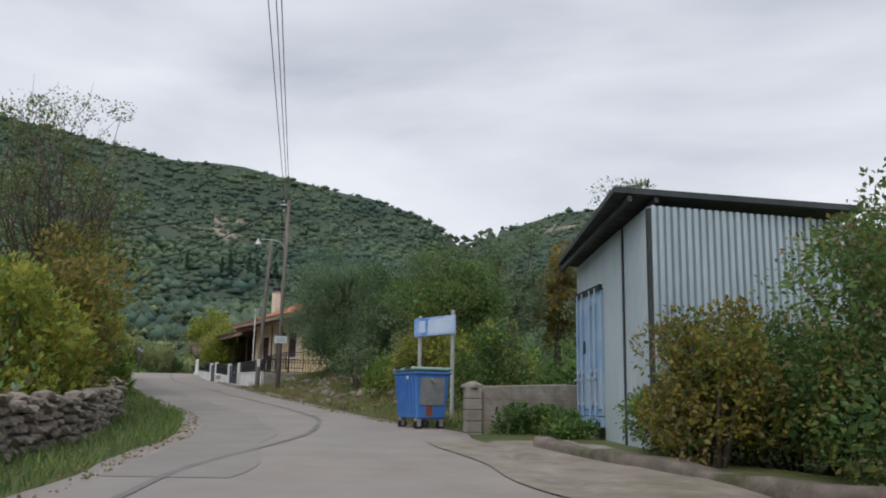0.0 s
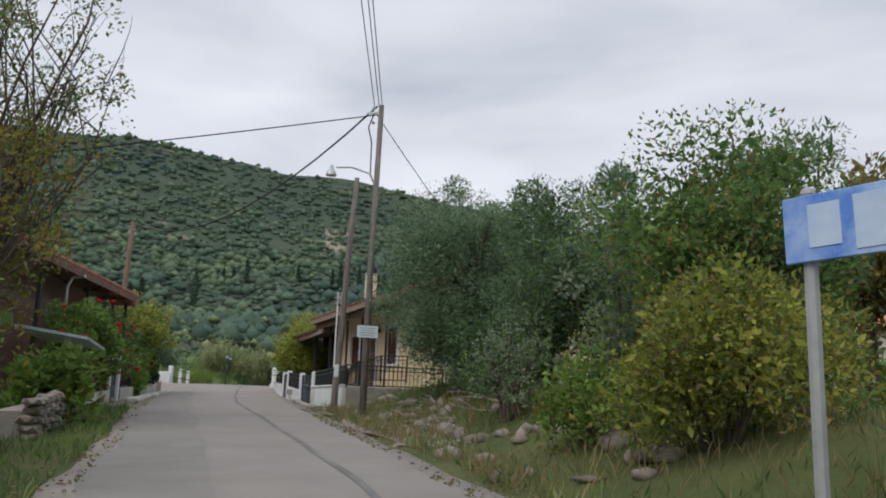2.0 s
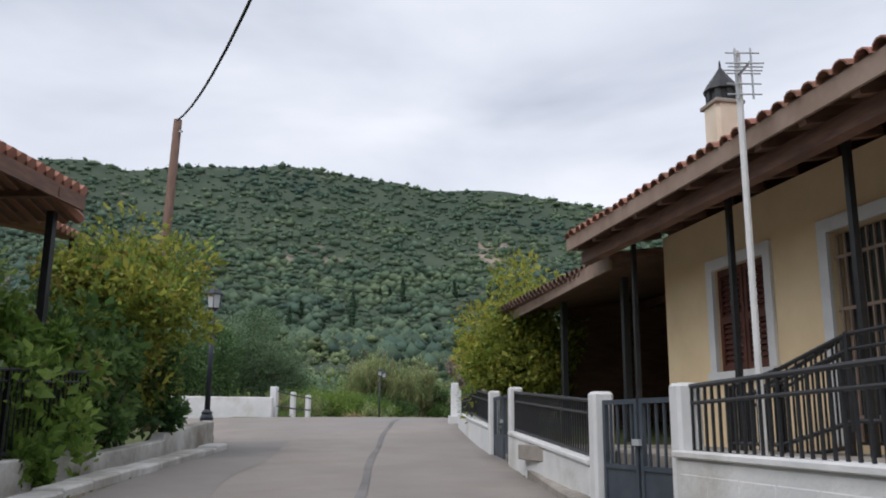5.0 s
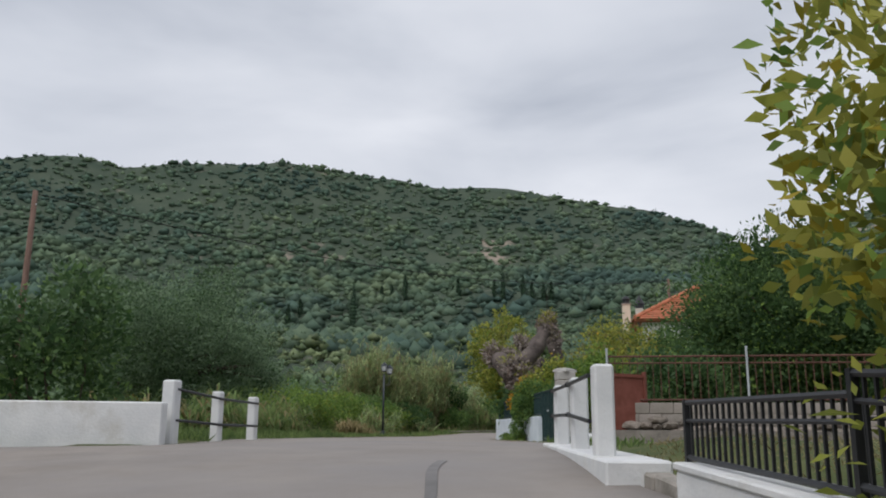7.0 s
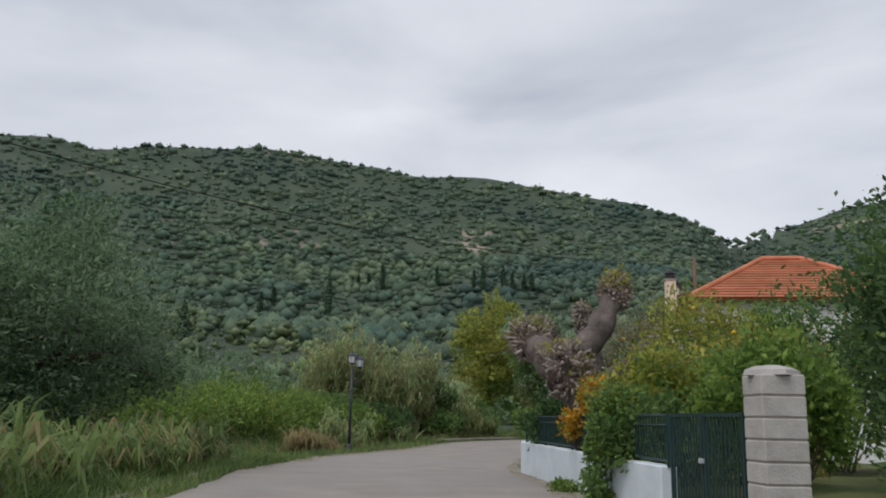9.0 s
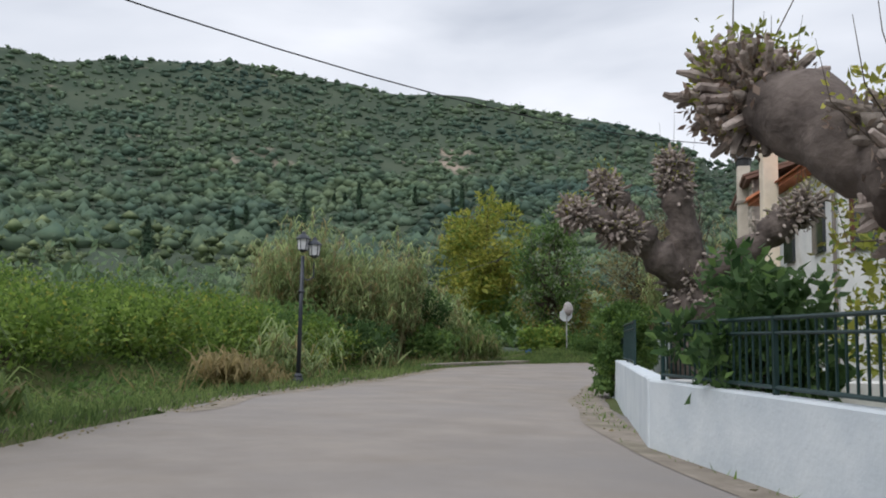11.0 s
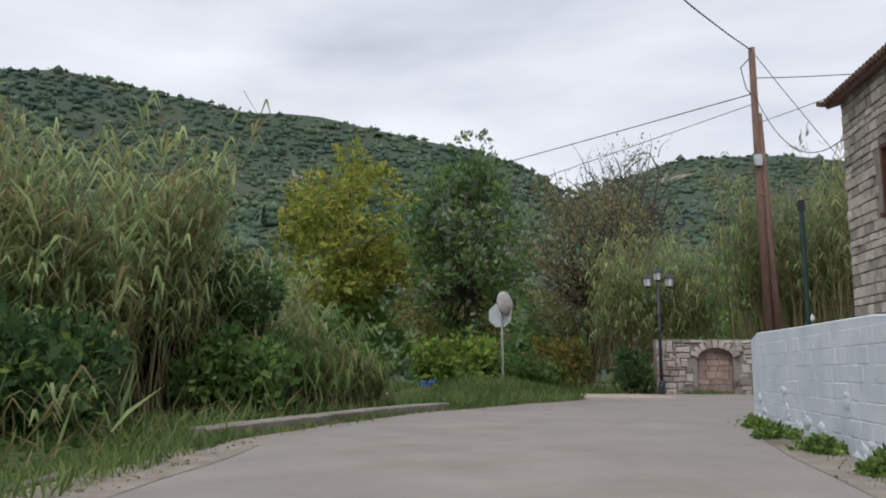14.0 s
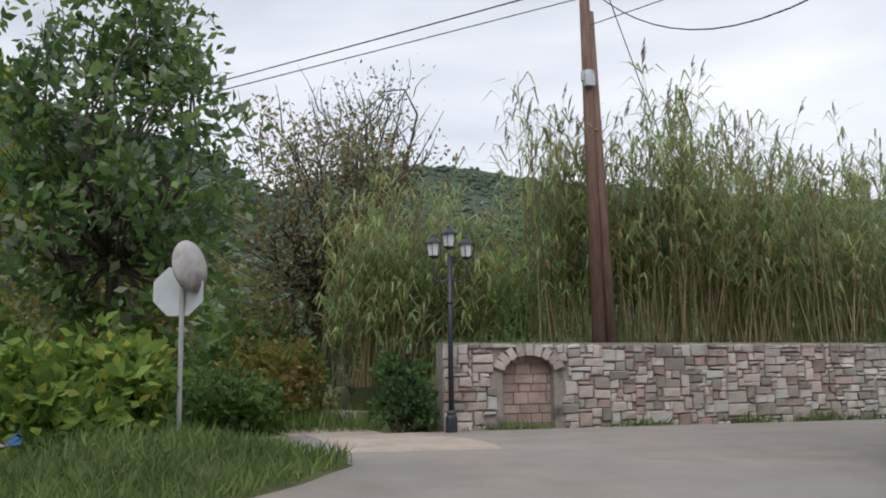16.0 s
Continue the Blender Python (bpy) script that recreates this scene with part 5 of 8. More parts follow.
def house_two():
    L, ze = 11.0, 4.86
    part("wall", Geo().box((L / 2 + 0.6, -3.6, 2.9), (L - 1.2, 4.4, 3.9)), M["fascia"], H2)
    part("veranda_screen", Geo().box((L / 2 + 1, -1.25, 2.4), (L - 2, 0.08, 2.4)), M["wood"], H2)
    roof = part("roof", Geo().slab(((0, -6.6, ze), (0, 0, ze), (2.8, -3.3, ze + 1.5), (2.8, -3.3, ze + 1.5)), 0.08).slab(((0, 0, ze), (L, 0, ze), (L, -3.3, ze + 1.5), (2.8, -3.3, ze + 1.5)), 0.1).slab(((L, -6.6, ze), (0, -6.6, ze), (2.8, -3.3, ze + 1.5), (L, -3.3, ze + 1.5)), 0.1), M["wood"], H2)
    part("fascia", Geo().box((L / 2, 0.02, ze - 0.09), (L, 0.04, 0.2)), M["wood"], roof)
    for i in range(54):
        x = 0.1 + i * 0.2
        top = min(3.3, max(0.3, x * 1.18))
        part("roof_tile", Geo().tube([(x, 0.06, ze + 0.05), (x, -top, ze + 0.05 + 1.5 * top / 3.3)], [0.085, 0.075], 6), M["tile"], roof)
    for i in range(6):
        part("rafter", Geo().box((0.6 + i * 1.9, -0.55, ze - 0.1), (0.1, 1.2, 0.12)), M["wood"], roof)
    lr = part("porch_roof", Geo().slab(((-0.15, -1.4, ze - 0.28), (-0.15, -0.1, ze - 0.28), (1.2, -0.1, ze + 0.1), (1.2, -1.4, ze + 0.1)), 0.08), M["wood"], H2)
    for i in range(7):
        y = -1.35 + i * 0.2
        part("roof_tile", Geo().tube([(-0.22, y, ze - 0.24), (1.2, y, ze + 0.14)], [0.085, 0.075], 6), M["tile"], lr)
    for x in (0.1, 1.6, 4.4, 8.4):
        part("veranda_post", Geo().box((x, -0.35, 3.1), (0.1, 0.1, 3.1)), M["black"], H2)
    part("downpipe", Geo().tube([(6.1, 0.08, ze - 0.15), (6.1, -0.3, ze - 0.2), (6.1, -0.42, ze - 0.5), (6.1, -0.42, 1.4)], 0.045, 8), M["white"], H2, "white plastic downpipe")


house_two()
H6 = thing("porch_canopy", "glazed porch with red-edged tile canopy behind the lemon tree", "porch", (-19.6, 45.4, 0), -68)
part("canopy", Geo().slab(((-0.2, 0, 5.17), (3.2, 0, 5.17), (3.2, -2.6, 5.72), (-0.2, -2.6, 5.72)), 0.1), M["wood"], H6)
for i in range(17):
    part("roof_tile", Geo().tube([(-0.15 + i * 0.2, 0.06, 5.22), (-0.15 + i * 0.2, -2.6, 5.77)], [0.085, 0.075], 6), M["tile"], H6)
part("glazing", Geo().box((1.6, -1.3, 3.5), (3.0, 0.04, 1.4)), M["glass"], H6)
for x in (0.05, 1.6, 3.1):
    part("frame", Geo().box((x, -1.27, 3.2), (0.09, 0.1, 2.6)), M["white"], H6)
part("post", Geo().box((0.1, -0.1, 3.7), (0.1, 0.1, 3.0)), M["black"], H6)
part("base_wall", Geo().box((1.6, -1.3, 2.1), (3.2, 0.2, 1.4)), M["white"], H6)

# left garden fence: low white walls, posts, dark iron panels, gate
LA, LB = (-12.0, 32.7), (-18.15, 47.6)


def left_at(s):
    ln = math.dist(LA, LB)
    return LA[0] + (LB[0] - LA[0]) * s / ln, LA[1] + (LB[1] - LA[1]) * s / ln


wall_run("wall_left", left_at(0.2), left_at(3.95), ((0, 1.12), (3.75, 1.30)), 0.22, M["oldwhite"], "low stained white garden wall", "wall")
wall_run("wall_left", left_at(6.0), left_at(10.3), ((0, 1.42), (4.3, 1.60)), 0.22, M["oldwhite"], "low stained white garden wall", "wall")
wall_run("wall_left", left_at(10.3), left_at(16.1), ((0, 1.50), (2.8, 1.64), (2.85, 1.74), (5.8, 1.96)), 0.24, M["oldwhite"], "stepped white garden wall with peeling paint", "wall")
kerb("kerb_left", [(left_at(s)[0] + 0.46, left_at(s)[1] + 0.19) for s in np.arange(6.0, 16.4, 0.8)], 0.34, 0.1, "broken stained concrete kerb below the garden wall", material=M["oldwhite"], step=0.75)
for s, z1 in ((4.1, 2.32), (5.6, 2.42)):
    x, y = left_at(s)
    square_post(x, y, gz(x, y), z1, 0.2, 112, "leaning white-painted concrete gate post", group="white gate posts on the left")
sheet_gate(left_at(4.25), left_at(5.45), 1.1, 2.05, M["gate"], "dark grey sheet metal garden gate")
for a, b in ((0.3, 2.1), (2.1, 3.9), (6.1, 8.2), (8.2, 10.2)):
    za, zb = 1.2 + a * 0.045, 1.2 + b * 0.045
    fence_panel(left_at(a), left_at(b), (za, zb), (za + 0.85, zb + 0.85), M["black"], "black iron fence panel behind climbing plants", step=0.11)
dp = thing("dark_gate", "dark metal driveway gate with pale posts", "gate", (-10.9, 30.6, 0.55), rz_of((-10.9, 30.6), (-12.0, 32.7)))
part("plate", Geo().box((1.05, 0, 0.75), (2.1, 0.04, 1.4)), M["black"], dp)
for x in (0.0, 2.1):
    part("gate_post", Geo().box((x, 0, 0.85), (0.12, 0.12, 1.9)), M["white"], dp)
part("canopy", Geo().slab(((-1.6, -0.6, 1.75), (2.3, -0.6, 1.75), (2.3, 0.9, 1.95), (-1.6, 0.9, 1.95)), 0.06), M["galv"], dp)
wall_run("wall_crest", (-22.65, 56.75), (-27.2, 54.9), ((0, 2.74), (4.9, 2.76)), 0.24, M["white"], "white-painted low wall at the top of the rise", "wall")
LP = ((-22.84, 57.1, 2.15, 3.09), (-22.94, 58.4, 2.12, 2.97), (-23.22, 59.85, 2.12, 2.93))
for k, (x, y, a, b) in enumerate(LP):
    square_post(x, y, a, b, 0.22 if k == 0 else 0.165, 100)
for pa, pb in zip(LP, LP[1:]):
    for f in (0.35, 0.85):
        za, zb = (p[2] + (p[3] - p[2]) * f for p in (pa, pb))
        r = thing("guard_rail", "dark iron pipe rail between white posts", "rail", (0, 0, 0), group="pipe rails between posts")
        part("pipe", Geo().tube([(pa[0] + 0.1, pa[1], za), (pb[0] + 0.1, pb[1], zb)], 0.022, 8), M["black"], r)

# -- rubble walls on the left at the start --
def rubble_wall(name, p, q, h0, h1, label, seed, thick=0.5):
    ob = thing(name, label, "stone wall", (0, 0, 0), kind="structure")
    rng = random.Random(seed)
    ln = math.dist(p, q)
    ux, uy = (q[0] - p[0]) / ln, (q[1] - p[1]) / ln
    me = []
    for k in range(6):
        g = Geo()
        v, f = lumps(np.random.default_rng(seed * 10 + k), [(0, 0, 0)], [1.0], 0.12, True)
        g.add(v.tolist(), f.tolist())
        me.append(g.mesh("stone", M["rubble"]))
    s = 0.0
    core = Geo()
    x0, y0 = p
    zb = min(gz(*p), gz(*q))
    core.slab(((p[0], p[1], zb + h0 - 0.12), (q[0], q[1], gz(*q) + h1 - 0.12), (q[0] - uy * thick, q[1] + ux * thick, gz(*q) + h1 - 0.12), (p[0] - uy * thick, p[1] + ux * thick, zb + h0 - 0.12)), max(h0, h1) + 0.3)
    part("core", core, M["mortar"], ob)
    while s < ln:
        top = h0 + (h1 - h0) * s / ln
        z = 0.0
        wmax = 0.0
        while z < top:
            a, b = rng.uniform(0.11, 0.24), rng.uniform(0.05, 0.10)
            o = part("stone", rng.choice(me), M["rubble"], ob)
            x, y = p[0] + ux * s + rng.uniform(-0.05, 0.05), p[1] + uy * s + rng.uniform(-0.05, 0.05)
            o.matrix_basis = Matrix.Translation((x, y, gz(x, y) + z + b * 0.7)) @ Matrix.Rotation(math.atan2(uy, ux) + rng.uniform(-0.2, 0.2), 4, "Z") @ Matrix.Rotation(rng.uniform(-0.2, 0.2), 4, "X") @ Matrix.Diagonal((a, 0.16, b, 1))
            z += b * 1.65
        s += 0.24


rubble_wall("wall_rubble", (-0.6, 4.0), (-2.0, 11.6), 0.62, 0.62, "low dry rubble stone wall with weeds", 1)
rubble_wall("wall_rubble_two", (-2.0, 11.8), (-4.4, 18.2), 0.62, 0.55, "overgrown dry rubble stone wall", 2)
rubble_wall("wall_rubble_three", (-7.6, 25.2), (-10.2, 30.0), 0.55, 0.5, "low rubble stone wall beside the verge", 3)
rubble_wall("wall_yard_base", (-8.0, 62.55), (-17.0, 61.7), 0.36, 0.36, "loose rubble stone base below the yard wall", 4, 0.3)

# -- arched-niche stone wall --
SW0, SW1 = (-26.5, 119.0), (8.0, 123.2)
SW = thing("wall_stone", "coursed pale stone retaining wall with an arched niche", "stone wall", (SW0[0], SW0[1], 2.02), rz_of(SW0, SW1), kind="structure")


def stone_wall():
    L, H = 34.0, 2.2
    n0, n1, nz, na = 1.43, 2.72, 1.42, 0.42
    part("mortar_bed", Geo().box((n0 / 2, 0.25, H / 2 - 0.1), (n0, 0.44, H)).box(((n1 + L) / 2, 0.25, H / 2 - 0.1), (L - n1, 0.44, H)).box(((n0 + n1) / 2, 0.36, H / 2 - 0.1), (n1 - n0, 0.2, H)).box(((n0 + n1) / 2, 0.2, 2.0), (n1 - n0, 0.34, 0.2)), M["mortar"], SW)
    rng = random.Random(21)
    far = Geo()
    count = 0
    cx = (n0 + n1) / 2
    cell_w, cell_h = 0.085, 0.105
    cols, rows = int(L / cell_w), int((H - 0.02) / cell_h)
    used = [[False] * cols for r in range(rows)]

    def free_of_arch(s0, s1, z0, z1):
        zm, sm = (z0 + z1) / 2, (s0 + s1) / 2
        if z0 < nz and s1 > n0 - 0.03 and s0 < n1 + 0.03:
            return False
        return not (z1 > nz and math.hypot((sm - cx) / (n1 - n0) * 2, max(0.0, zm - nz) / na * 0.95) < 1.42)

    for r in range(rows):
        c = 0
        while c < cols:
            if used[r][c]:
                c += 1
                continue
            run = 0
            while c + run < cols and not used[r][c + run] and run < 7:
                run += 1
            wd = min(run, rng.choice((2, 3, 3, 4, 4, 5, 6, 7)))
            ht = min(rng.choice((1, 1, 2, 2, 2, 3)), rows - r)
            if wd < 3:
                ht = min(ht, 2)
            for q in range(1, ht):
                if any(used[r + q][c:c + wd]):
                    ht = q
                    break
            for q in range(ht):
                for k in range(wd):
                    used[r + q][c + k] = True
            s0, s1, z0, z1 = c * cell_w, (c + wd) * cell_w, r * cell_h - 0.04, (r + ht) * cell_h - 0.04
            c += wd
            if not free_of_arch(s0, s1, z0, z1):
                continue
            e = lambda k: rng.uniform(-k, k)
            d, gap, ins = rng.uniform(0.045, 0.10), 0.013, 0.018
            mid = ((s0 + s1) / 2, 0.04, (z0 + z1) / 2)
            hw, hh = (s1 - s0) / 2 - gap, (z1 - z0) / 2 - gap
            back = [(-hw + e(0.024), 0, -hh + e(0.024)), (hw + e(0.024), 0, -hh + e(0.024)), (hw + e(0.024), 0, hh + e(0.024)), (-hw + e(0.024), 0, hh + e(0.024))]
            edge = [(p[0], -d + 0.02, p[2]) for p in back]
            face = [(p[0] * (1 - ins / hw), -d + e(0.012), p[2] * (1 - ins / hh)) for p in back]
            fs = [(0, 1, 5, 4), (1, 2, 6, 5), (2, 3, 7, 6), (3, 0, 4, 7), (4, 5, 9, 8), (5, 6, 10, 9), (6, 7, 11, 10), (7, 4, 8, 11), (8, 9, 10, 11)]
            if count < 300 and s0 < 11.0:
                tone = rng.choice(("stone", "stone", "stone", "stone", "redstone", "block", "rubble"))
                o = part("stone", Geo().add(back + edge + face, fs), M[tone], SW)
                o.location = mid
                count += 1
            else:
                far.add([(p[0] + mid[0], p[1] + mid[1], p[2] + mid[2]) for p in back + edge + face], fs)
    tagged(part("far_stones", far, M["stone_far"], SW), kind="stuff")
    cx = (n0 + n1) / 2
    for k in range(9):
        a = math.pi * (0.06 + 0.88 * (k + 0.5) / 9)
        rx, rz_ = (n1 - n0) / 2 + 0.12, na + 0.1
        g = Geo().box((0, 0, 0), (0.17, 0.09, 0.26))
        o = part("arch_stone", g, M["stone"], SW)
        o.matrix_basis = Matrix.Translation((cx + rx * math.cos(a), -0.015, nz + rz_ * math.sin(a))) @ Matrix.Rotation(math.pi / 2 - a, 4, "Y")
    z = 0.0
    while z < 1.78:
        h = rng.uniform(0.18, 0.28)
        s = n0
        while s < n1 - 0.02:
            wd = min(rng.uniform(0.25, 0.5), n1 - s)
            u = abs(s + wd / 2 - cx) / ((n1 - n0) / 2)
            if z + h < nz + na * math.sqrt(max(0, 1 - u * u)) + 0.12:
                part("niche_stone", Geo().box((s + wd / 2, 0.25, z + h / 2), (wd - 0.02, 0.08, h - 0.02)), M["redstone"], SW)
            s += wd
        z += h


stone_wall()

# -- start: shed, block wall, bin, sign --
SH = thing("metal_shed", "grey corrugated metal shed with a dark overhanging roof", "shed", (6.15, 11.7, 0), 99.5)


def shed():
    # local x runs along the road, local y points to the road, -y away from it
    L, D, zb, zt = 3.9, 2.95, -0.3, 3.34
    def corrugated(p, q, z0, z1a, z1b, pitch, depth, mat_):
        ln = math.dist(p, q)
        n = int(ln / pitch) * 4
        ux, uy = (q[0] - p[0]) / ln, (q[1] - p[1]) / ln
        g = Geo()
        vs = []
        for i in range(n + 1):
            s = min(ln, ln * (4 * (i // 4) + (0, 0.5, 2.6, 3.1)[i % 4]) / n)
            o = depth * (0, 1, 1, 0)[i % 4]
            x, y = p[0] + ux * s + uy * o, p[1] + uy * s - ux * o
            vs += [(x, y, z0), (x, y, z1a + (z1b - z1a) * i / n), (x - uy * 0.05, y + ux * 0.05, z0), (x - uy * 0.05, y + ux * 0.05, z1a + (z1b - z1a) * i / n)]
        fs = []
        for i in range(n):
            a = i * 4
            fs += [(a, a + 4, a + 5, a + 1), (a + 2, a + 3, a + 7, a + 6), (a + 1, a + 5, a + 7, a + 3)]
        g.add(vs, fs)
        return g
    part("road_side_sheet", corrugated((2.25, 0), (0.02, 0), zb, zt - 0.15, zt, 0.10, 0.02, M["galv"]), M["galv"], SH)
    part("over_door_sheet", corrugated((L, 0), (2.25, 0), 2.45, zt - 0.3, zt - 0.15, 0.10, 0.02, M["galv"]), M["galv"], SH)
    part("end_sheet", corrugated((0, 0), (0, -D), zb, zt, zt - 0.12, 0.105, 0.06, M["galv"]), M["galv"], SH)
    part("back_sheet", corrugated((L, -D), (L, -0.1), zb, zt - 0.5, zt - 0.35, 0.17, 0.05, M["galv"]), M["galv"], SH)
    part("corner_trim", Geo().box((0.0, 0.0, 1.5), (0.09, 0.09, 3.6)), M["darksheet"], SH)
    part("joint_trim", Geo().box((1.15, 0.03, 1.5), (0.05, 0.03, 3.5)), M["darksheet"], SH)
    part("roof", Geo().slab(((-0.02, 0.53, zt + 0.18), (L + 0.1, 0.36, zt - 0.24), (L + 0.1, -D - 0.15, zt - 0.42), (-0.3, -D - 0.15, zt - 0.02)), 0.09), M["darksheet"], SH, "dark overhanging sheet metal roof")
    for i in range(14):
        u = (i + 0.5) / 14
        x0_, x1_ = -0.3 + (L + 0.4) * u, -0.02 + (L + 0.12) * u
        part("roof_rib", Geo().tube([(x1_, 0.5 - 0.17 * u, zt + 0.19 - 0.42 * u), (x0_, -D - 0.1, zt - 0.01 - 0.40 * u)], 0.022, 6), M["darksheet"], SH)
    for y in (0.3, -0.1):
        part("eave_purlin", Geo().box((L / 2, y, zt - 0.12), (L + 0.1, 0.06, 0.08), ry=6), M["darksheet"], SH)
    # blue container doors set in the road side
    a, b, z0, z1 = 2.3, L - 0.02, 0.32, 2.42
    for c, d in ((a, (a + b) / 2 - 0.01), ((a + b) / 2 + 0.01, b)):
        door = part("container_door", Geo().box(((c + d) / 2, 0.02, (z0 + z1) / 2), (d - c, 0.05, z1 - z0)), M["cont"], SH, "faded pale blue container door")
        w = d - c
        for k in range(3):
            part("panel_rib", Geo().box((c + w * (k + 0.5) / 3, 0.05, (z0 + z1) / 2), (w / 3 * 0.6, 0.03, z1 - z0 - 0.2)), M["cont"], door, bevel=0.01)
        for k in (0.3, 0.72):
            part("lock_rod", Geo().tube([(c + w * k, 0.09, z0 - 0.05), (c + w * k, 0.09, z1 + 0.05)], 0.017, 8), M["cont"], door)
            for z in (z0 + 0.2, z0 + 0.75, z1 - 0.2):
                part("bracket", Geo().box((c + w * k, 0.075, z), (0.08, 0.04, 0.05)), M["signback"], door)
            part("lock_handle", Geo().box((c + w * k + 0.06, 0.11, z0 + 0.62), (0.2, 0.02, 0.035), ry=6), M["signback"], door)
    part("header", Geo().box(((a + b) / 2, 0.03, z1 + 0.05), (b - a, 0.1, 0.09)), M["black"], SH)
    part("sill", Geo().box(((a + b) / 2, 0.02, z0 - 0.1), (b - a, 0.12, 0.16)), M["cont"], SH)
    part("plate", Geo().box((a + 0.95, 0.075, 1.5), (0.12, 0.01, 0.22)), M["darksheet"], SH)


shed()
# mossy weathered concrete, its tone also set darker to stand for shade
cw = wall_run("wall_block", (3.62, 15.25), (6.6, 15.95), ((0, 0.80), (1.5, 0.86), (3.06, 0.84)), 0.2, M["oldkerb"], "weathered grey block wall with weeds", "wall")
for j in range(5):
    for i in range(7):
        part("block", Geo().box((0.25 + i * 0.41 + (0.2 if j % 2 else 0), 0.0, -0.1 + j * 0.19), (0.395, 0.212, 0.178)).mesh("block", M["oldkerb"]), M["oldkerb"], cw)
cp = thing("wall_pillar", "short weathered concrete pillar with a pyramid cap", "pillar", (3.55, 15.2, -0.25), 12)
for j in range(5):
    part("block", Geo().box((0, 0, 0.12 + j * 0.2), (0.3, 0.3, 0.197)), M["oldkerb"], cp, bevel=0.015)
part("cap", Geo().lathe((0, 0, 1.02), ((0.23, 0), (0.21, 0.05), (0.03, 0.12)), 4), M["oldkerb"], cp)


def curved_wall(name, pts, thick, height, base, material, label, step=0.25):
    """One cast wall swept along a smooth line, with an uneven top and rounded shoulders."""
    pts = np.array(pts, float)
    seg = np.r_[0, np.cumsum(np.hypot(*np.diff(pts, axis=0).T))]
    t = np.arange(0, seg[-1], step)
    x, y = (np.convolve(np.pad(np.interp(t, seg, pts[:, k]), 4, "edge"), np.ones(9) / 9, "valid") for k in (0, 1))
    tx, ty = np.gradient(x), np.gradient(y)
    ln = np.hypot(tx, ty)
    nx, ny = -ty / ln, tx / ln
    top = height + 0.035 * wobble(t, t * 0, 1.9, 1.0) + 0.02 * wobble(t, t * 0, 4.7, 2.0)
    z0 = base(x, y)
    prof = ((-0.5, -0.4), (-0.52, 0.55), (-0.46, 0.93), (-0.36, 1.0), (0.36, 1.0), (0.46, 0.93), (0.52, 0.55), (0.5, -0.4))
    v = np.stack([np.stack([x + nx * thick * a, y + ny * thick * a, z0 + np.where(b > 0, top * b, b)], -1) for a, b in prof], 1).reshape(-1, 3)
    m = len(prof)
    i, k = np.meshgrid(np.arange(len(t) - 1), np.arange(m), indexing="ij")
    a, b = i * m + k, i * m + (k + 1) % m
    f = np.stack([a, b, b + m, a + m], -1).reshape(-1, 4)
    ob = quick_mesh(name, v, f, material)
    end = [tuple(range(m)), tuple((len(t) - 1) * m + q for q in range(m - 1, -1, -1))]
    bm = bmesh.new()
    bm.from_mesh(ob)
    bm.verts.ensure_lookup_table()
    for c in end:
        bm.faces.new([bm.verts[q] for q in c])
    bm.to_mesh(ob)
    bm.free()
    tagged(new(name, ob), label, "wall", kind="structure")


curved_wall("wall_low_curved", [(4.55, 12.6), (5.0, 11.4), (5.35, 10.4), (5.8, 9.3), (6.5, 8.1), (7.5, 6.7), (8.8, 5.3), (10.5, 3.8)], 0.3, 0.16, lambda x, y: soft_profile(y) + 0.02, M["mossy"], "low dirty concrete retaining edge beside the road")
ribbon("trim_apron", [(3.9, 13.2), (4.3, 12.0), (4.75, 10.8), (5.05, 9.4), (5.5, 8.0), (6.2, 6.6), (7.2, 5.0), (8.4, 3.4)], 2.3, M["dirt"], "dusty gravel apron before the retaining edge", "apron", 0.014, 0.12)
bag = thing("plastic_bag", "crumpled white and green rubbish bags by the gate", "rubbish", (-18.05, 65.0, gz(-18.05, 65.0) + 0.08))
for k, (x, m) in enumerate(((0, "white"), (0.3, "binlid"), (-0.24, "darksheet"))):
    v, f = lumps(np.random.default_rng(40 + k), [(0, 0, 0)], [(0.2, 0.16, 0.12)], 0.16)
    part("bag", quick_mesh("bag", v, f, M[m]), M[m], bag).location = (x, 0.05 * k, 0)
BIN = thing("waste_container", "battered blue steel waste container with a faded green lid", "waste bin", (2.52, 16.35, -0.02), -58)


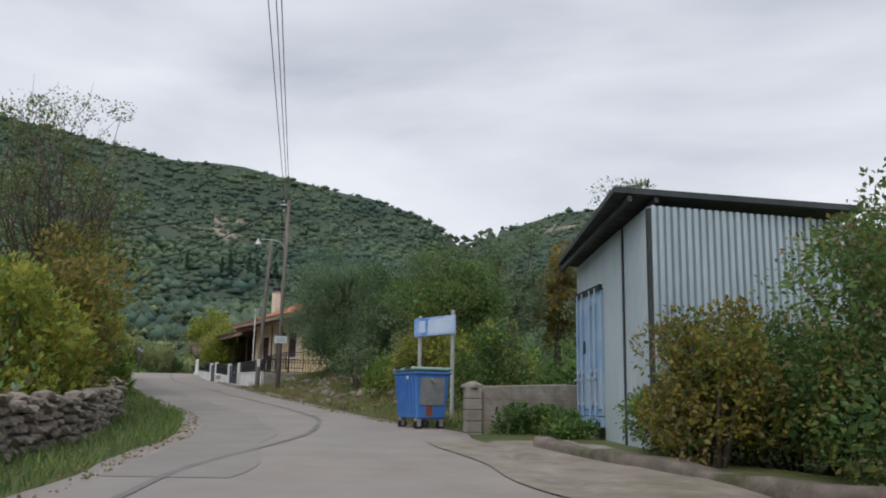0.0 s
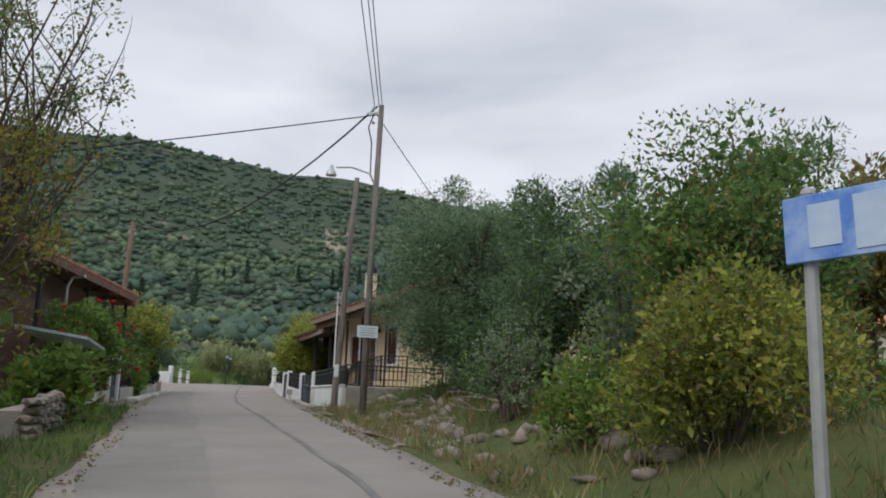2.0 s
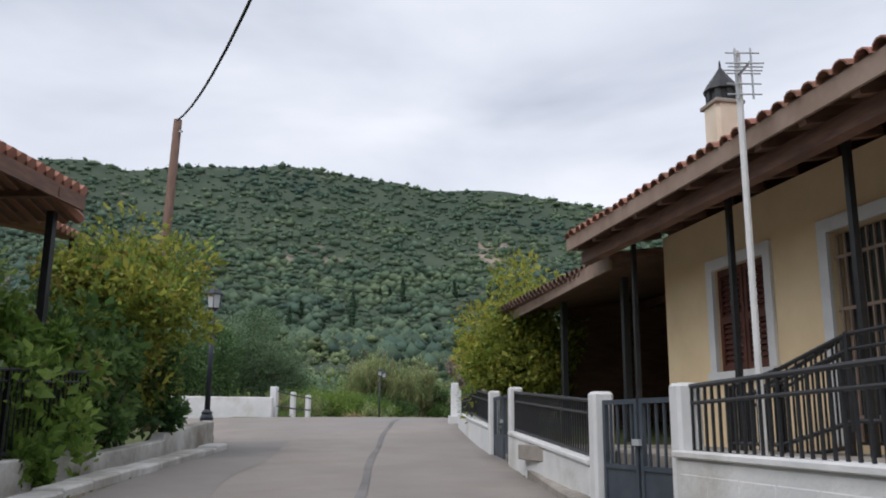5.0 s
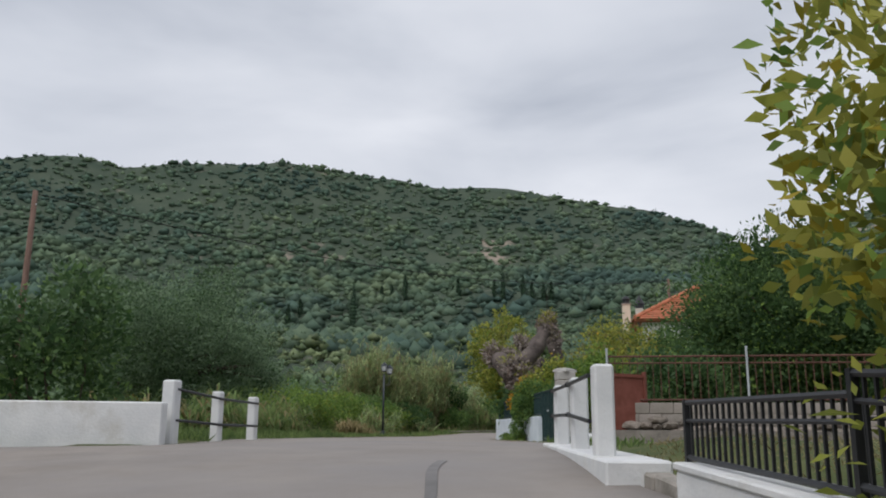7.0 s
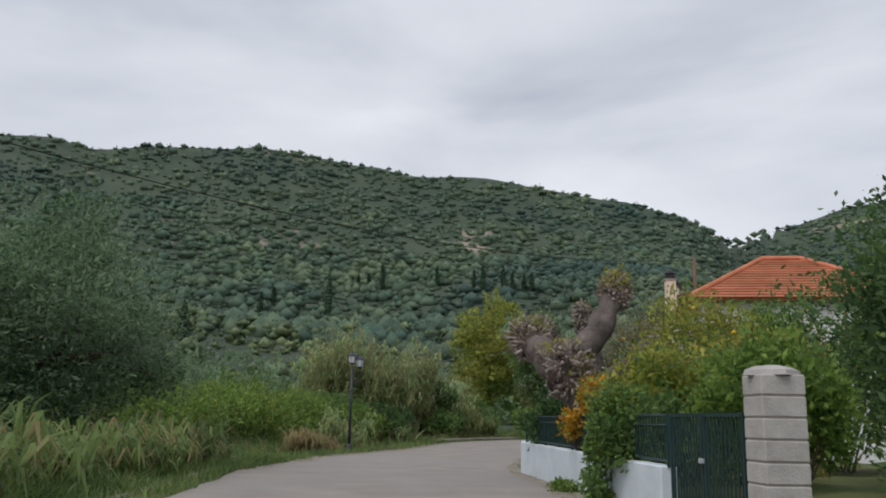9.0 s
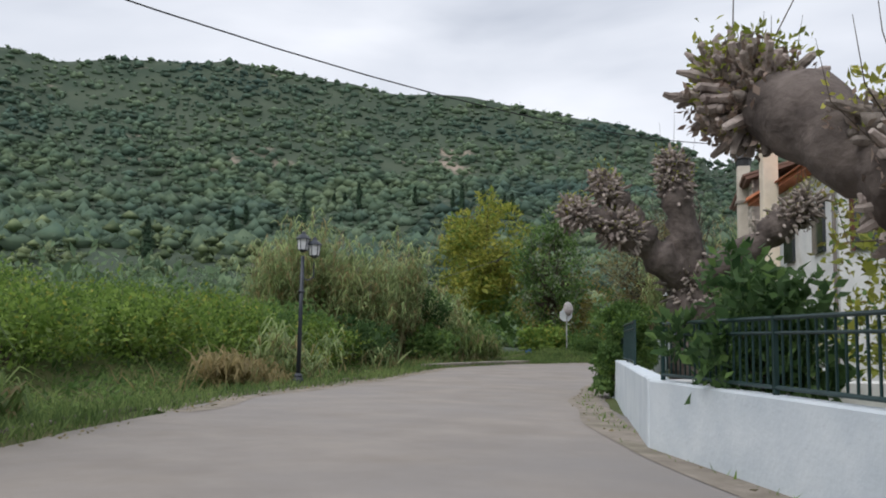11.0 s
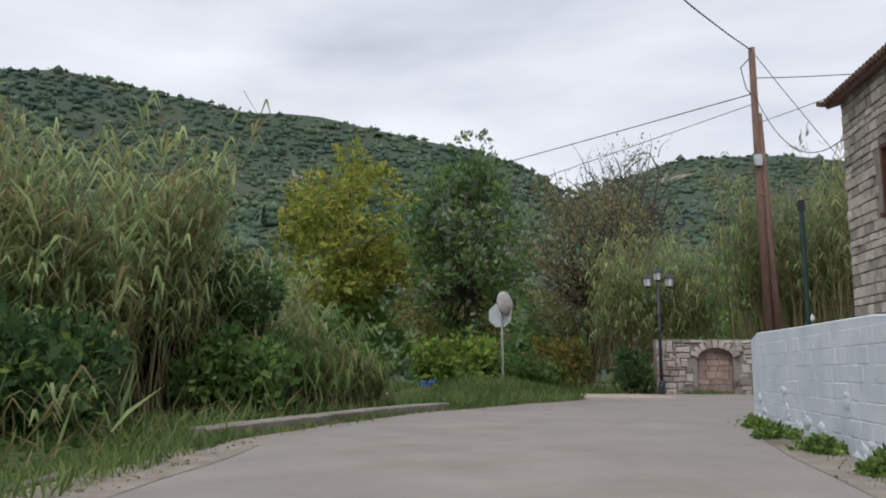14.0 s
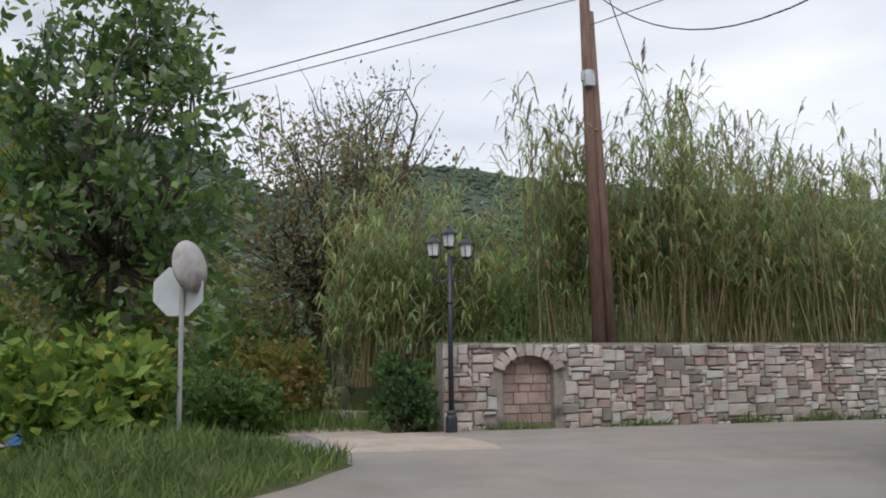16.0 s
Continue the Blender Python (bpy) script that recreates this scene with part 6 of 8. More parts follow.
def waste_bin():
    # local x across the front, local y depth; wider at the top
    w0, w1, d0, d1, z0, z1 = 0.84, 0.93, 0.62, 0.76, 0.2, 1.06
    g = Geo()
    vs = [(sx * w / 2, sy * d / 2, z) for w, d, z in ((w0, d0, z0), (w1, d1, z1)) for sx, sy in ((-1, -1), (1, -1), (1, 1), (-1, 1))]
    g.add(vs, [(3, 2, 1, 0), (4, 5, 6, 7), (0, 1, 5, 4), (1, 2, 6, 5), (2, 3, 7, 6), (3, 0, 4, 7)])
    body = part("body", g, M["bin"], BIN, "dented blue painted steel body", bevel=0.03)
    part("rim", Geo().box((0, 0, z1 + 0.005), (w1 + 0.05, d1 + 0.05, 0.05)), M["bin"], BIN, bevel=0.01)
    tilt = math.degrees(math.atan2((w1 - w0) / 2, z1 - z0))
    part("scraped_panel", Geo().box(((w0 + w1) / 4 + 0.012, 0.0, 0.72), (0.012, 0.52, 0.52), ry=tilt), M["bingrey"], body)
    part("rust_patch", Geo().box(((w0 + w1) / 4 - 0.02, -0.05, 0.36), (0.012, 0.14, 0.22), ry=tilt), M["red_iron"], body)
    tl = -math.degrees(math.atan2((d1 - d0) / 2, z1 - z0))
    for k in range(6):
        part("stiffening_rib", Geo().box((-0.35 + k * 0.14, -(d0 + d1) / 4 - 0.012, 0.64), (0.03, 0.025, 0.74), rx=-tl), M["bin"], body, bevel=0.008)
    part("label_plate", Geo().box((0.15, -0.385, 0.98), (0.08, 0.012, 0.06)), M["paper"], body)
    part("lid", Geo().box((-0.235, 0, z1 + 0.07), (0.48, d1 + 0.08, 0.06)).box((0.24, 0, z1 + 0.085), (0.50, d1 + 0.08, 0.07)), M["binlid"], BIN, "faded green two-part plastic lid", bevel=0.025)
    for x in (-0.22, 0.22):
        part("lid_grip", Geo().box((x, -0.42, z1 + 0.10), (0.2, 0.05, 0.04)), M["darksheet"], BIN)
    for sx in (-1, 1):
        part("trunnion", Geo().tube([(sx * w1 / 2 - sx * 0.02, 0, 0.93), (sx * (w1 / 2 + 0.09), 0, 0.93)], 0.05, 10), M["bingrey"], BIN)
        for sy in (-1, 1):
            wh = part("caster", Geo().box((sx * 0.34, sy * 0.24, 0.19), (0.1, 0.12, 0.06)).box((sx * 0.34 + 0.045, sy * 0.24, 0.13), (0.012, 0.08, 0.14)).box((sx * 0.34 - 0.045, sy * 0.24, 0.13), (0.012, 0.08, 0.14)), M["bingrey"], BIN)
            part("wheel", Geo().tube([(sx * 0.34 - 0.03, sy * 0.24, 0.09), (sx * 0.34 + 0.03, sy * 0.24, 0.09)], 0.09, 12), M["rubber"], wh)


waste_bin()
SG = thing("direction_sign", "faded blank blue road sign on two grey posts", "road sign", (2.1, 19.16, 0), rz_of((2.1, 19.16), (3.09, 18.38)))
for x, zt in ((0.12, 2.42), (1.12, 2.5)):
    part("post", Geo().tube([(x, 0.05, -0.2), (x, 0.05, zt)], 0.045, 8), M["signpost"], SG)
    part("post_cap", Geo().lathe((x, 0.05, zt), ((0.05, 0), (0.04, 0.03), (0.01, 0.05)), 8), M["signpost"], SG)
part("panel", Geo().box((0.62, -0.01, 2.2), (1.26, 0.03, 0.42), ry=-1.5), M["signblue"], SG, "faded blue sign panel", bevel=0.006)
part("worn_area", Geo().box((0.82, -0.028, 2.2), (0.78, 0.006, 0.33), ry=-1.5), M["signpale"], SG)
part("worn_area", Geo().box((0.25, -0.028, 2.2), (0.2, 0.006, 0.27), ry=-1.5), M["signpale"], SG)

# -- poles, wires --
def sag(p, q, drop, n=14):
    p, q = Vector(p), Vector(q)
    return [p.lerp(q, i / n) - Vector((0, 0, drop * 4 * (i / n) * (1 - i / n))) for i in range(n + 1)]


def wire(p, q, drop, r=0.012, material=None, label="black overhead cable between wooden poles", name="overhead_cable"):
    ob = thing(name, label, "cable", group="overhead cables")
    part("cable", Geo().tube([v for v in sag(p, q, drop)], r, 5), material or M["wire"], ob)


P2 = (-4.72, 33.3)
o = thing("utility_pole", "tall weathered wooden utility pole with cables", "utility pole", (P2[0], P2[1], 0.6))
part("pole", Geo().tube([(0, 0, -0.3), (0.02, 0, 4), (0.08, 0, 8.1)], [0.088, 0.076, 0.066], 10), M["pole"], o, smooth=True)
part("cross_bracket", Geo().box((-0.12, 0, 7.9), (0.35, 0.05, 0.05)), M["signback"], o)
for z in (7.6, 7.85, 8.0):
    part("insulator", Geo().lathe((-0.12, 0, z), ((0.03, 0), (0.045, 0.04), (0.02, 0.09)), 8), M["glass"], o)
part("cable_loop", Geo().tube([(-0.1, 0, 7.9), (-0.22, -0.05, 7.5), (-0.12, -0.05, 7.1), (-0.12, 0, 6.2)], 0.018, 5), M["wire"], o)
nb = part("notice_board", Geo().box((0.06, -0.115, 2.27), (0.50, 0.02, 0.29), 20), M["paper"], o, "white notice board with faded lines")
for k in range(4):
    part("line_bar", Geo().box((0.063, -0.127, 2.355 - k * 0.058), (0.40 - 0.08 * (k % 2), 0.006, 0.02), 20), M["ink"], nb)
part("lamp_arm", Geo().tube([(0.04, 0, 5.9), (-0.1, -0.1, 6.25), (-0.5, -0.35, 6.35), (-0.85, -0.55, 6.3)], 0.022, 6), M["signback"], o)
part("lamp_head", Geo().lathe((-0.95, -0.6, 6.08), ((0.14, 0), (0.13, 0.06), (0.06, 0.16), (0.04, 0.26)), 10), M["signback"], o, "grey street lamp head")
o = thing("utility_pole", "shorter leaning wooden pole with a pale plate", "utility pole", (-6.40, 36.2, 0.8))
part("pole", Geo().tube([(0, 0, -0.4), (0.04, -0.05, 0.7), (0.14, -0.14, 2.1), (0.30, -0.34, 4.6), (0.45, -0.45, 6.7)], [0.098, 0.095, 0.09, 0.08, 0.068], 10), M["pole"], o, smooth=True)
part("pale_plate", Geo().box((0.095, -0.205, 1.25), (0.13, 0.03, 0.34), 10, rx=4), M["paper"], o, bevel=0.008)
o = thing("utility_pole", "red-brown wooden utility pole behind the lemon tree", "utility pole", (-22.6, 51.0, 1.6))
part("pole", Geo().tube([(0, 0, -0.3), (0.25, 0, 8.3)], [0.15, 0.11], 10), M["pole_red"], o, smooth=True)
part("bracket", Geo().box((0.28, -0.02, 7.95), (0.3, 0.05, 0.05)), M["signback"], o)
P2T, P3T = (-4.75, 33.3, 8.45), (-22.2, 50.8, 9.8)
wire((P2T[0], P2T[1], 8.68), P3T, 1.5, 0.026, label="thick twisted black cable across the road")
wire(P2T, (-17.6, 26.2, 4.7), 0.1, 0.016, label="black overhead cable across the road")
for dx in (-0.1, 0.02, 0.1):
    wire((P2[0] + dx, P2[1], 8.65), (8.9 + dx * 2, -25, 8.2), 0.4, 0.011, M["wirelight"], "thin grey overhead wire between wooden poles")
wire((-5.97, 35.76, 7.25), (-27.0, 33.2, 11.6), 0.35, 0.012, M["wirelight"], "thin grey overhead wire between wooden poles")
wire((-5.97, 35.76, 7.2), (-3.4, 41.8, 5.0), 0.15, 0.01, M["wirelight"], "thin grey overhead wire between wooden poles")
wire(P2T, (-2.5, 41.5, 5.4), 0.15, 0.012, M["wire"])
PX = (-22.45, 119.95)
o = thing("utility_pole", "tall red-brown double wooden pole with cables", "utility pole", (PX[0], PX[1], 4.0))
part("pole", Geo().tube([(0.05, 0, -0.6), (0.0, 0, 11.2)], [0.17, 0.12], 10), M["pole_red"], o, smooth=True)
part("brace_pole", Geo().tube([(0.42, 0.12, -0.6), (0.14, 0.02, 8.6)], [0.16, 0.11], 10), M["pole_red"], o, smooth=True)
part("band", Geo().tube([(0.02, 0, 6.75), (0.02, 0, 7.0)], 0.17, 10), M["signback"], o)
part("meter_box", Geo().box((-0.02, -0.2, 6.7), (0.25, 0.14, 0.3)), M["signback"], o)
part("cable_loop", Geo().tube([(0, 0, 10.9), (-0.45, -0.1, 10.4), (-0.3, -0.1, 9.6), (0, 0, 9.2)], 0.02, 5), M["wire"], o)
PY = PX[1]
T4 = (PX[0], PY, 15.1)
wire(T4, (-43.8, 72.5, 12.3), 1.7, 0.024)
o = thing("utility_pole", "red-brown wooden utility pole beyond the olive tree", "utility pole", (-43.8, 72.5, float(ground_z(-43.8, 72.5))))
part("pole", Geo().tube([(0, 0, -0.4), (0.05, 0, 12.4 - float(ground_z(-43.8, 72.5)))], [0.16, 0.11], 10), M["pole_red"], o, smooth=True)
part("bracket", Geo().box((0.05, 0, 10.0), (0.3, 0.05, 0.05)), M["signback"], o)
wire((PX[0], PY, 13.4), (-60, 165, 17.0), 0.2, 0.022)
wire((PX[0], PY, 13.0), (-60, 126, 2.6), 0.1, 0.016, M["wirelight"], "thin grey overhead wire between wooden poles")
wire((PX[0], PY, 14.0), (-14.5, 119.4, 14.0), 0.12, 0.018)
wire((PX[0], PY, 12.2), (-16.5, 112.5, 12.9), 0.1, 0.014, M["wirelight"], "thin grey overhead wire between pole and house")
wire(T4, (-7.0, 139.5, 6.9), 0.3, 0.016, label="black slanting stay wire of the pole")
wire((PX[0], PY, 13.4), (-22.75, 109.2, 8.7), 1.2, 0.014, label="black sagging house cable from the pole")
o = thing("green_pole", "thin dark green metal pole behind the painted wall", "pole", (-25.1, 104.9, 2.0))
part("tube", Geo().tube([(0, 0, 0), (0, 0, 4.2)], 0.045, 8), M["green_iron"], o)
part("top_bracket", Geo().box((0, 0, 4.15), (0.12, 0.1, 0.2)), M["black"], o)
part("bare_bulb", Geo().lathe((0.05, -0.1, 1.9), ((0.01, 0.14), (0.035, 0.1), (0.045, 0.04), (0.02, 0)), 8), M["glass"], o)

# -- lantern posts --
def lantern(g_parent, c, s):
    lan = part("lantern", Geo().lathe(c, ((0.05 * s, 0), (0.10 * s, 0.04 * s), (0.16 * s, 0.08 * s)), 6), M["lamp_iron"], g_parent, "six-sided lantern with pale glass")
    for k in range(6):
        a = k * math.pi / 3
        b = a + math.pi / 3
        p = lambda an, r, z: (c[0] + r * s * math.cos(an), c[1] + r * s * math.sin(an), c[2] + z * s)
        g = Geo()
        g.add([p(a, 0.145, 0.08), p(b, 0.145, 0.08), p(b, 0.19, 0.40), p(a, 0.19, 0.40)], [(0, 1, 2, 3)])
        part("pane", g, M["glass"], lan)
        part("rib", Geo().tube([p(a, 0.15, 0.07), p(a, 0.195, 0.41)], 0.012 * s, 4), M["lamp_iron"], lan)
    part("roof", Geo().lathe((c[0], c[1], c[2] + 0.40 * s), ((0.24 * s, 0), (0.24 * s, 0.025 * s), (0.16 * s, 0.10 * s), (0.07 * s, 0.17 * s), (0.06 * s, 0.21 * s), (0.02 * s, 0.26 * s)), 6), M["lamp_iron"], lan)


def lamp_post(x, y, z0, z1, heads, rz, label):
    ob = thing("street_lantern", label, "street lamp", (x, y, z0), rz, group="lantern posts")
    h = z1 - z0
    part("base", Geo().lathe((0, 0, -0.1), ((0.16, 0), (0.16, 0.14), (0.13, 0.18), (0.13, 0.5), (0.10, 0.56), (0.11, 0.6), (0.06, 0.66)), 10), M["lamp_iron"], ob)
    part("column", Geo().tube([(0, 0, 0.5), (0, 0, h - 0.65)], [0.06, 0.048], 10), M["lamp_iron"], ob, smooth=True)
    part("collar", Geo().lathe((0, 0, h * 0.62), ((0.07, 0), (0.085, 0.03), (0.07, 0.06)), 10), M["lamp_iron"], ob)
    for dx, dz in heads:
        if dx:
            part("arm", Geo().tube([(0, 0, h - 1.2), (dx * 0.5, 0, h - 1.28), (dx, 0, h - 1.05 + dz), (dx, 0, h - 0.66 + dz)], 0.02, 6), M["lamp_iron"], ob)
        lantern(ob, (dx, 0, h - 0.56 + dz), 0.84)
    return ob


lamp_post(-33.8, 87.3, 1.66, 5.86, ((0, 0), (0.29, -0.14)), 30, "dark iron lantern post with two lantern heads")
lamp_post(-26.38, 118.75, 2.1, 6.72, ((0, 0), (-0.36, -0.22), (0.4, -0.22)), 5, "dark iron lantern post with three heads before the stone wall")
lamp_post(-18.5, 48.0, 1.62, 4.72, ((0, 0),), 0, "dark iron lantern post with one head beside the garden wall")

# -- mirror and stop sign, seen from behind --
MS = thing("traffic_mirror", "round traffic mirror and stop sign seen from behind on one post", "road sign", (-31.53, 113.05, 2.62), -8)
part("post", Geo().tube([(0, 0, -0.4), (-0.02, 0, 2.55)], 0.035, 8), M["signpost"], MS)
oct_ = [(0.37 * math.cos(math.pi / 8 + k * math.pi / 4), 0.37 * math.sin(math.pi / 8 + k * math.pi / 4)) for k in range(8)]
g = Geo().prism([(-0.08 + a, 2.02 + b) for a, b in oct_], 0.04, 0.06)
part("sign_plate", g, M["signback"], MS, "grey back of an octagonal sign")
mir = part("mirror_back", Geo().lathe((0, 0, 0), ((0.36, -0.03), (0.375, 0.0), (0.34, 0.012), (0.33, 0.03), (0.25, 0.055), (0.10, 0.07)), 32), M["mirror"], MS, "scuffed pale back of a convex mirror", smooth=True)
mir.matrix_basis = pose(0.10, -0.06, 2.36, 82, 0, 64)
o = thing("plastic_tank", "blue plastic drum among the bushes", "drum", (-34.3, 116.6, 2.2))
part("body", Geo().lathe((0, 0, 0), ((0.27, 0), (0.29, 0.05), (0.29, 0.4), (0.31, 0.43), (0.29, 0.46), (0.29, 0.8), (0.2, 0.88)), 14), M["bin"], o)
# simple drum shape, a stand-in for an unidentified rusty red machine
o = thing("rusty_stand_in", "drum shape standing in for an unidentified rusty red machine below the dark tree", "drum", (-33.1, 116.2, 2.4), 20)
part("body", Geo().lathe((0, 0, 0), ((0.28, 0), (0.30, 0.05), (0.29, 0.3), (0.315, 0.33), (0.29, 0.36), (0.29, 0.62), (0.315, 0.65), (0.29, 0.68), (0.29, 0.95), (0.25, 0.98)), 16), M["red_iron"], o)
part("lid", Geo().lathe((0, 0, 0.98), ((0.25, 0), (0.24, 0.03), (0.05, 0.04)), 16), M["rubber"], o)


# ---- plants ----
def limb(g, p, q, r0, r1, rng, bend=0.12, n=5):
    p, q = np.array(p, float), np.array(q, float)
    ln = np.linalg.norm(q - p)
    mid = rng.normal(0, bend * ln, 3)
    pts = [tuple(p + (q - p) * t + mid * math.sin(math.pi * t)) for t in np.linspace(0, 1, n)]
    g.tube(pts, list(np.linspace(r0, r1, n)), 7)


def tree(name, label, loc, h, spread, leaf, size, clumps, per, seed, trunk=0.16, fork=0.35, low=0.3, sparse=False, lean=(0, 0), squash=0.8, extra=None, twigs=0, clump_r=0.42):
    rng = np.random.default_rng(seed)
    per, size = int(per * 0.58), size * 1.26
    ob = thing(name, label, "tree", (loc[0], loc[1], gz(loc[0], loc[1]) if len(loc) < 3 else loc[2]))
    c = []
    mid, rad = np.array([lean[0], lean[1], h * (low + 1) / 2]), np.array([spread, spread, h * (1 - low) / 2])
    while len(c) < clumps:
        p = rng.uniform(-1, 1, 3)
        d = (np.abs(p) ** 3.2).sum() ** (1 / 3.2) if low < 0.06 and p[2] < 0 else np.linalg.norm(p)
        if 0.35 < d < 1:
            c.append(mid + p * (rad - spread * clump_r * np.array([0.6, 0.6, 0.6 * squash])) * (0.72 + 0.32 * rng.random()))
    c = np.array(c)
    r = spread * clump_r * rng.uniform(0.42, 1.3, clumps)
    rr = np.stack([r, r, r * squash], -1)
    wood = Geo()
    top = (lean[0] * 0.4, lean[1] * 0.4, h * fork)
    limb(wood, (0, 0, -0.3), top, trunk, trunk * 0.7, rng, 0.06)
    part("trunk", wood, M["bark"], ob, smooth=True)
    lg = Geo()
    for k in range(min(clumps, 14 if not sparse else clumps)):
        limb(lg, top, c[k], trunk * (0.34 if sparse else 0.5), trunk * 0.08, rng, 0.16 if sparse else 0.1)
    part("branch_work", lg, M["bark"], ob, smooth=True)
    if twigs:
        tg = Geo()
        for k in range(twigs):
            a = c[rng.integers(clumps)]
            a = np.array(top) + (a - np.array(top)) * rng.uniform(0.55, 1.0) + rng.normal(0, 0.07 * spread, 3)
            d = unit(rng.normal(0, 0.45, (1, 3)) + unit((a - np.array(top))[None]) + np.array([[0, 0, 0.2]]))[0]
            limb(tg, a, a + d * spread * rng.uniform(0.3, 0.6), trunk * 0.12, trunk * 0.03, rng, 0.12, 4)
        tagged(part("twig_work", tg, M["bark"], ob), kind="stuff")
    slim = 0.45 if leaf == "olive" else 1.0
    if leaf == "olive":
        per, size = int(per * 1.35), size * 0.97
    part("crown", quick_mesh("crown", *leaf_cloud(rng, c, rr, per, size, slim=slim), M[leaf]), M[leaf], ob)
    if extra:
        for k, (m2, share) in enumerate(extra):
            n2 = max(1, int(clumps * share))
            pick = rng.choice(clumps, n2, replace=False)
            part("mixed_leaves", quick_mesh("mixed_leaves", *leaf_cloud(rng, c[pick], rr[pick] * 1.08, per // 2, size), M[m2]), M[m2], ob)
    if not sparse:
        part("inner_foliage", quick_mesh("inner_foliage", *leaf_cloud(rng, c, rr * 0.78, max(30, per // 3), size * (1.7 if leaf == "olive" else 2.0), shell=0.0, slim=0.55 if leaf == "olive" else 0.8), M[leaf]), M[leaf], ob)
    return ob


def bush(name, label, loc, rx, ry, h, leaf, size, clumps, per, seed, z=None, extra=None, dots=None, droop=0.0, category="bush", hollow=True):
    rng = np.random.default_rng(seed)
    per, size = int(per * 0.58), size * 1.26
    ob = thing(name, label, category, (loc[0], loc[1], gz(*loc) if z is None else z))
    th, u = rng.uniform(0, 2 * math.pi, clumps), rng.random(clumps)
    rad = np.sqrt(rng.random(clumps)) * 0.85
    hz = h * (0.15 + 0.70 * u * np.sqrt(np.clip(1 - rad ** 2 * 0.8, 0, 1)))
    c = np.stack([rx * rad * np.cos(th), ry * rad * np.sin(th), hz], -1)
    r = np.clip(min(rx, ry, h) * 0.38 * rng.uniform(0.6, 1.3, clumps), 0.1, 1.2)
    part("foliage", quick_mesh("foliage", *leaf_cloud(rng, c, r, per, size, droop=droop), M[leaf]), M[leaf], ob)
    st = Geo()
    for k in range(min(clumps, 9)):
        limb(st, (c[k][0] * 0.2, c[k][1] * 0.2, -0.15), c[k], 0.03, 0.008, rng, 0.08, 4)
    if not droop:
        part("stem_work", st, M["bark"], ob)
    if hollow:
        part("inner_foliage", quick_mesh("inner_foliage", *leaf_cloud(rng, c, r * 0.8, max(20, per // 4), size * 1.7, shell=0.1), M[leaf]), M[leaf], ob)
    if extra:
        for m2, share in extra:
            pick = rng.choice(clumps, max(1, int(clumps * share)), replace=False)
            part("mixed_leaves", quick_mesh("mixed_leaves", *leaf_cloud(rng, c[pick], r[pick] * 1.1, per // 2, size), M[m2]), M[m2], ob)
    if dots:
        m3, n3, s3, nm = dots
        k = rng.integers(0, clumps, n3)
        d = unit(rng.normal(size=(n3, 3)))
        for at in c[k] + d * (r[k] * 1.2)[:, None]:
            v, f = lumps(rng, [(0, 0, 0)], [(s3, s3, s3 * 0.8)], 0.2, True)
            part(nm, quick_mesh(nm, v, f, M[m3]), M[m3], ob).location = tuple(at)
    return ob


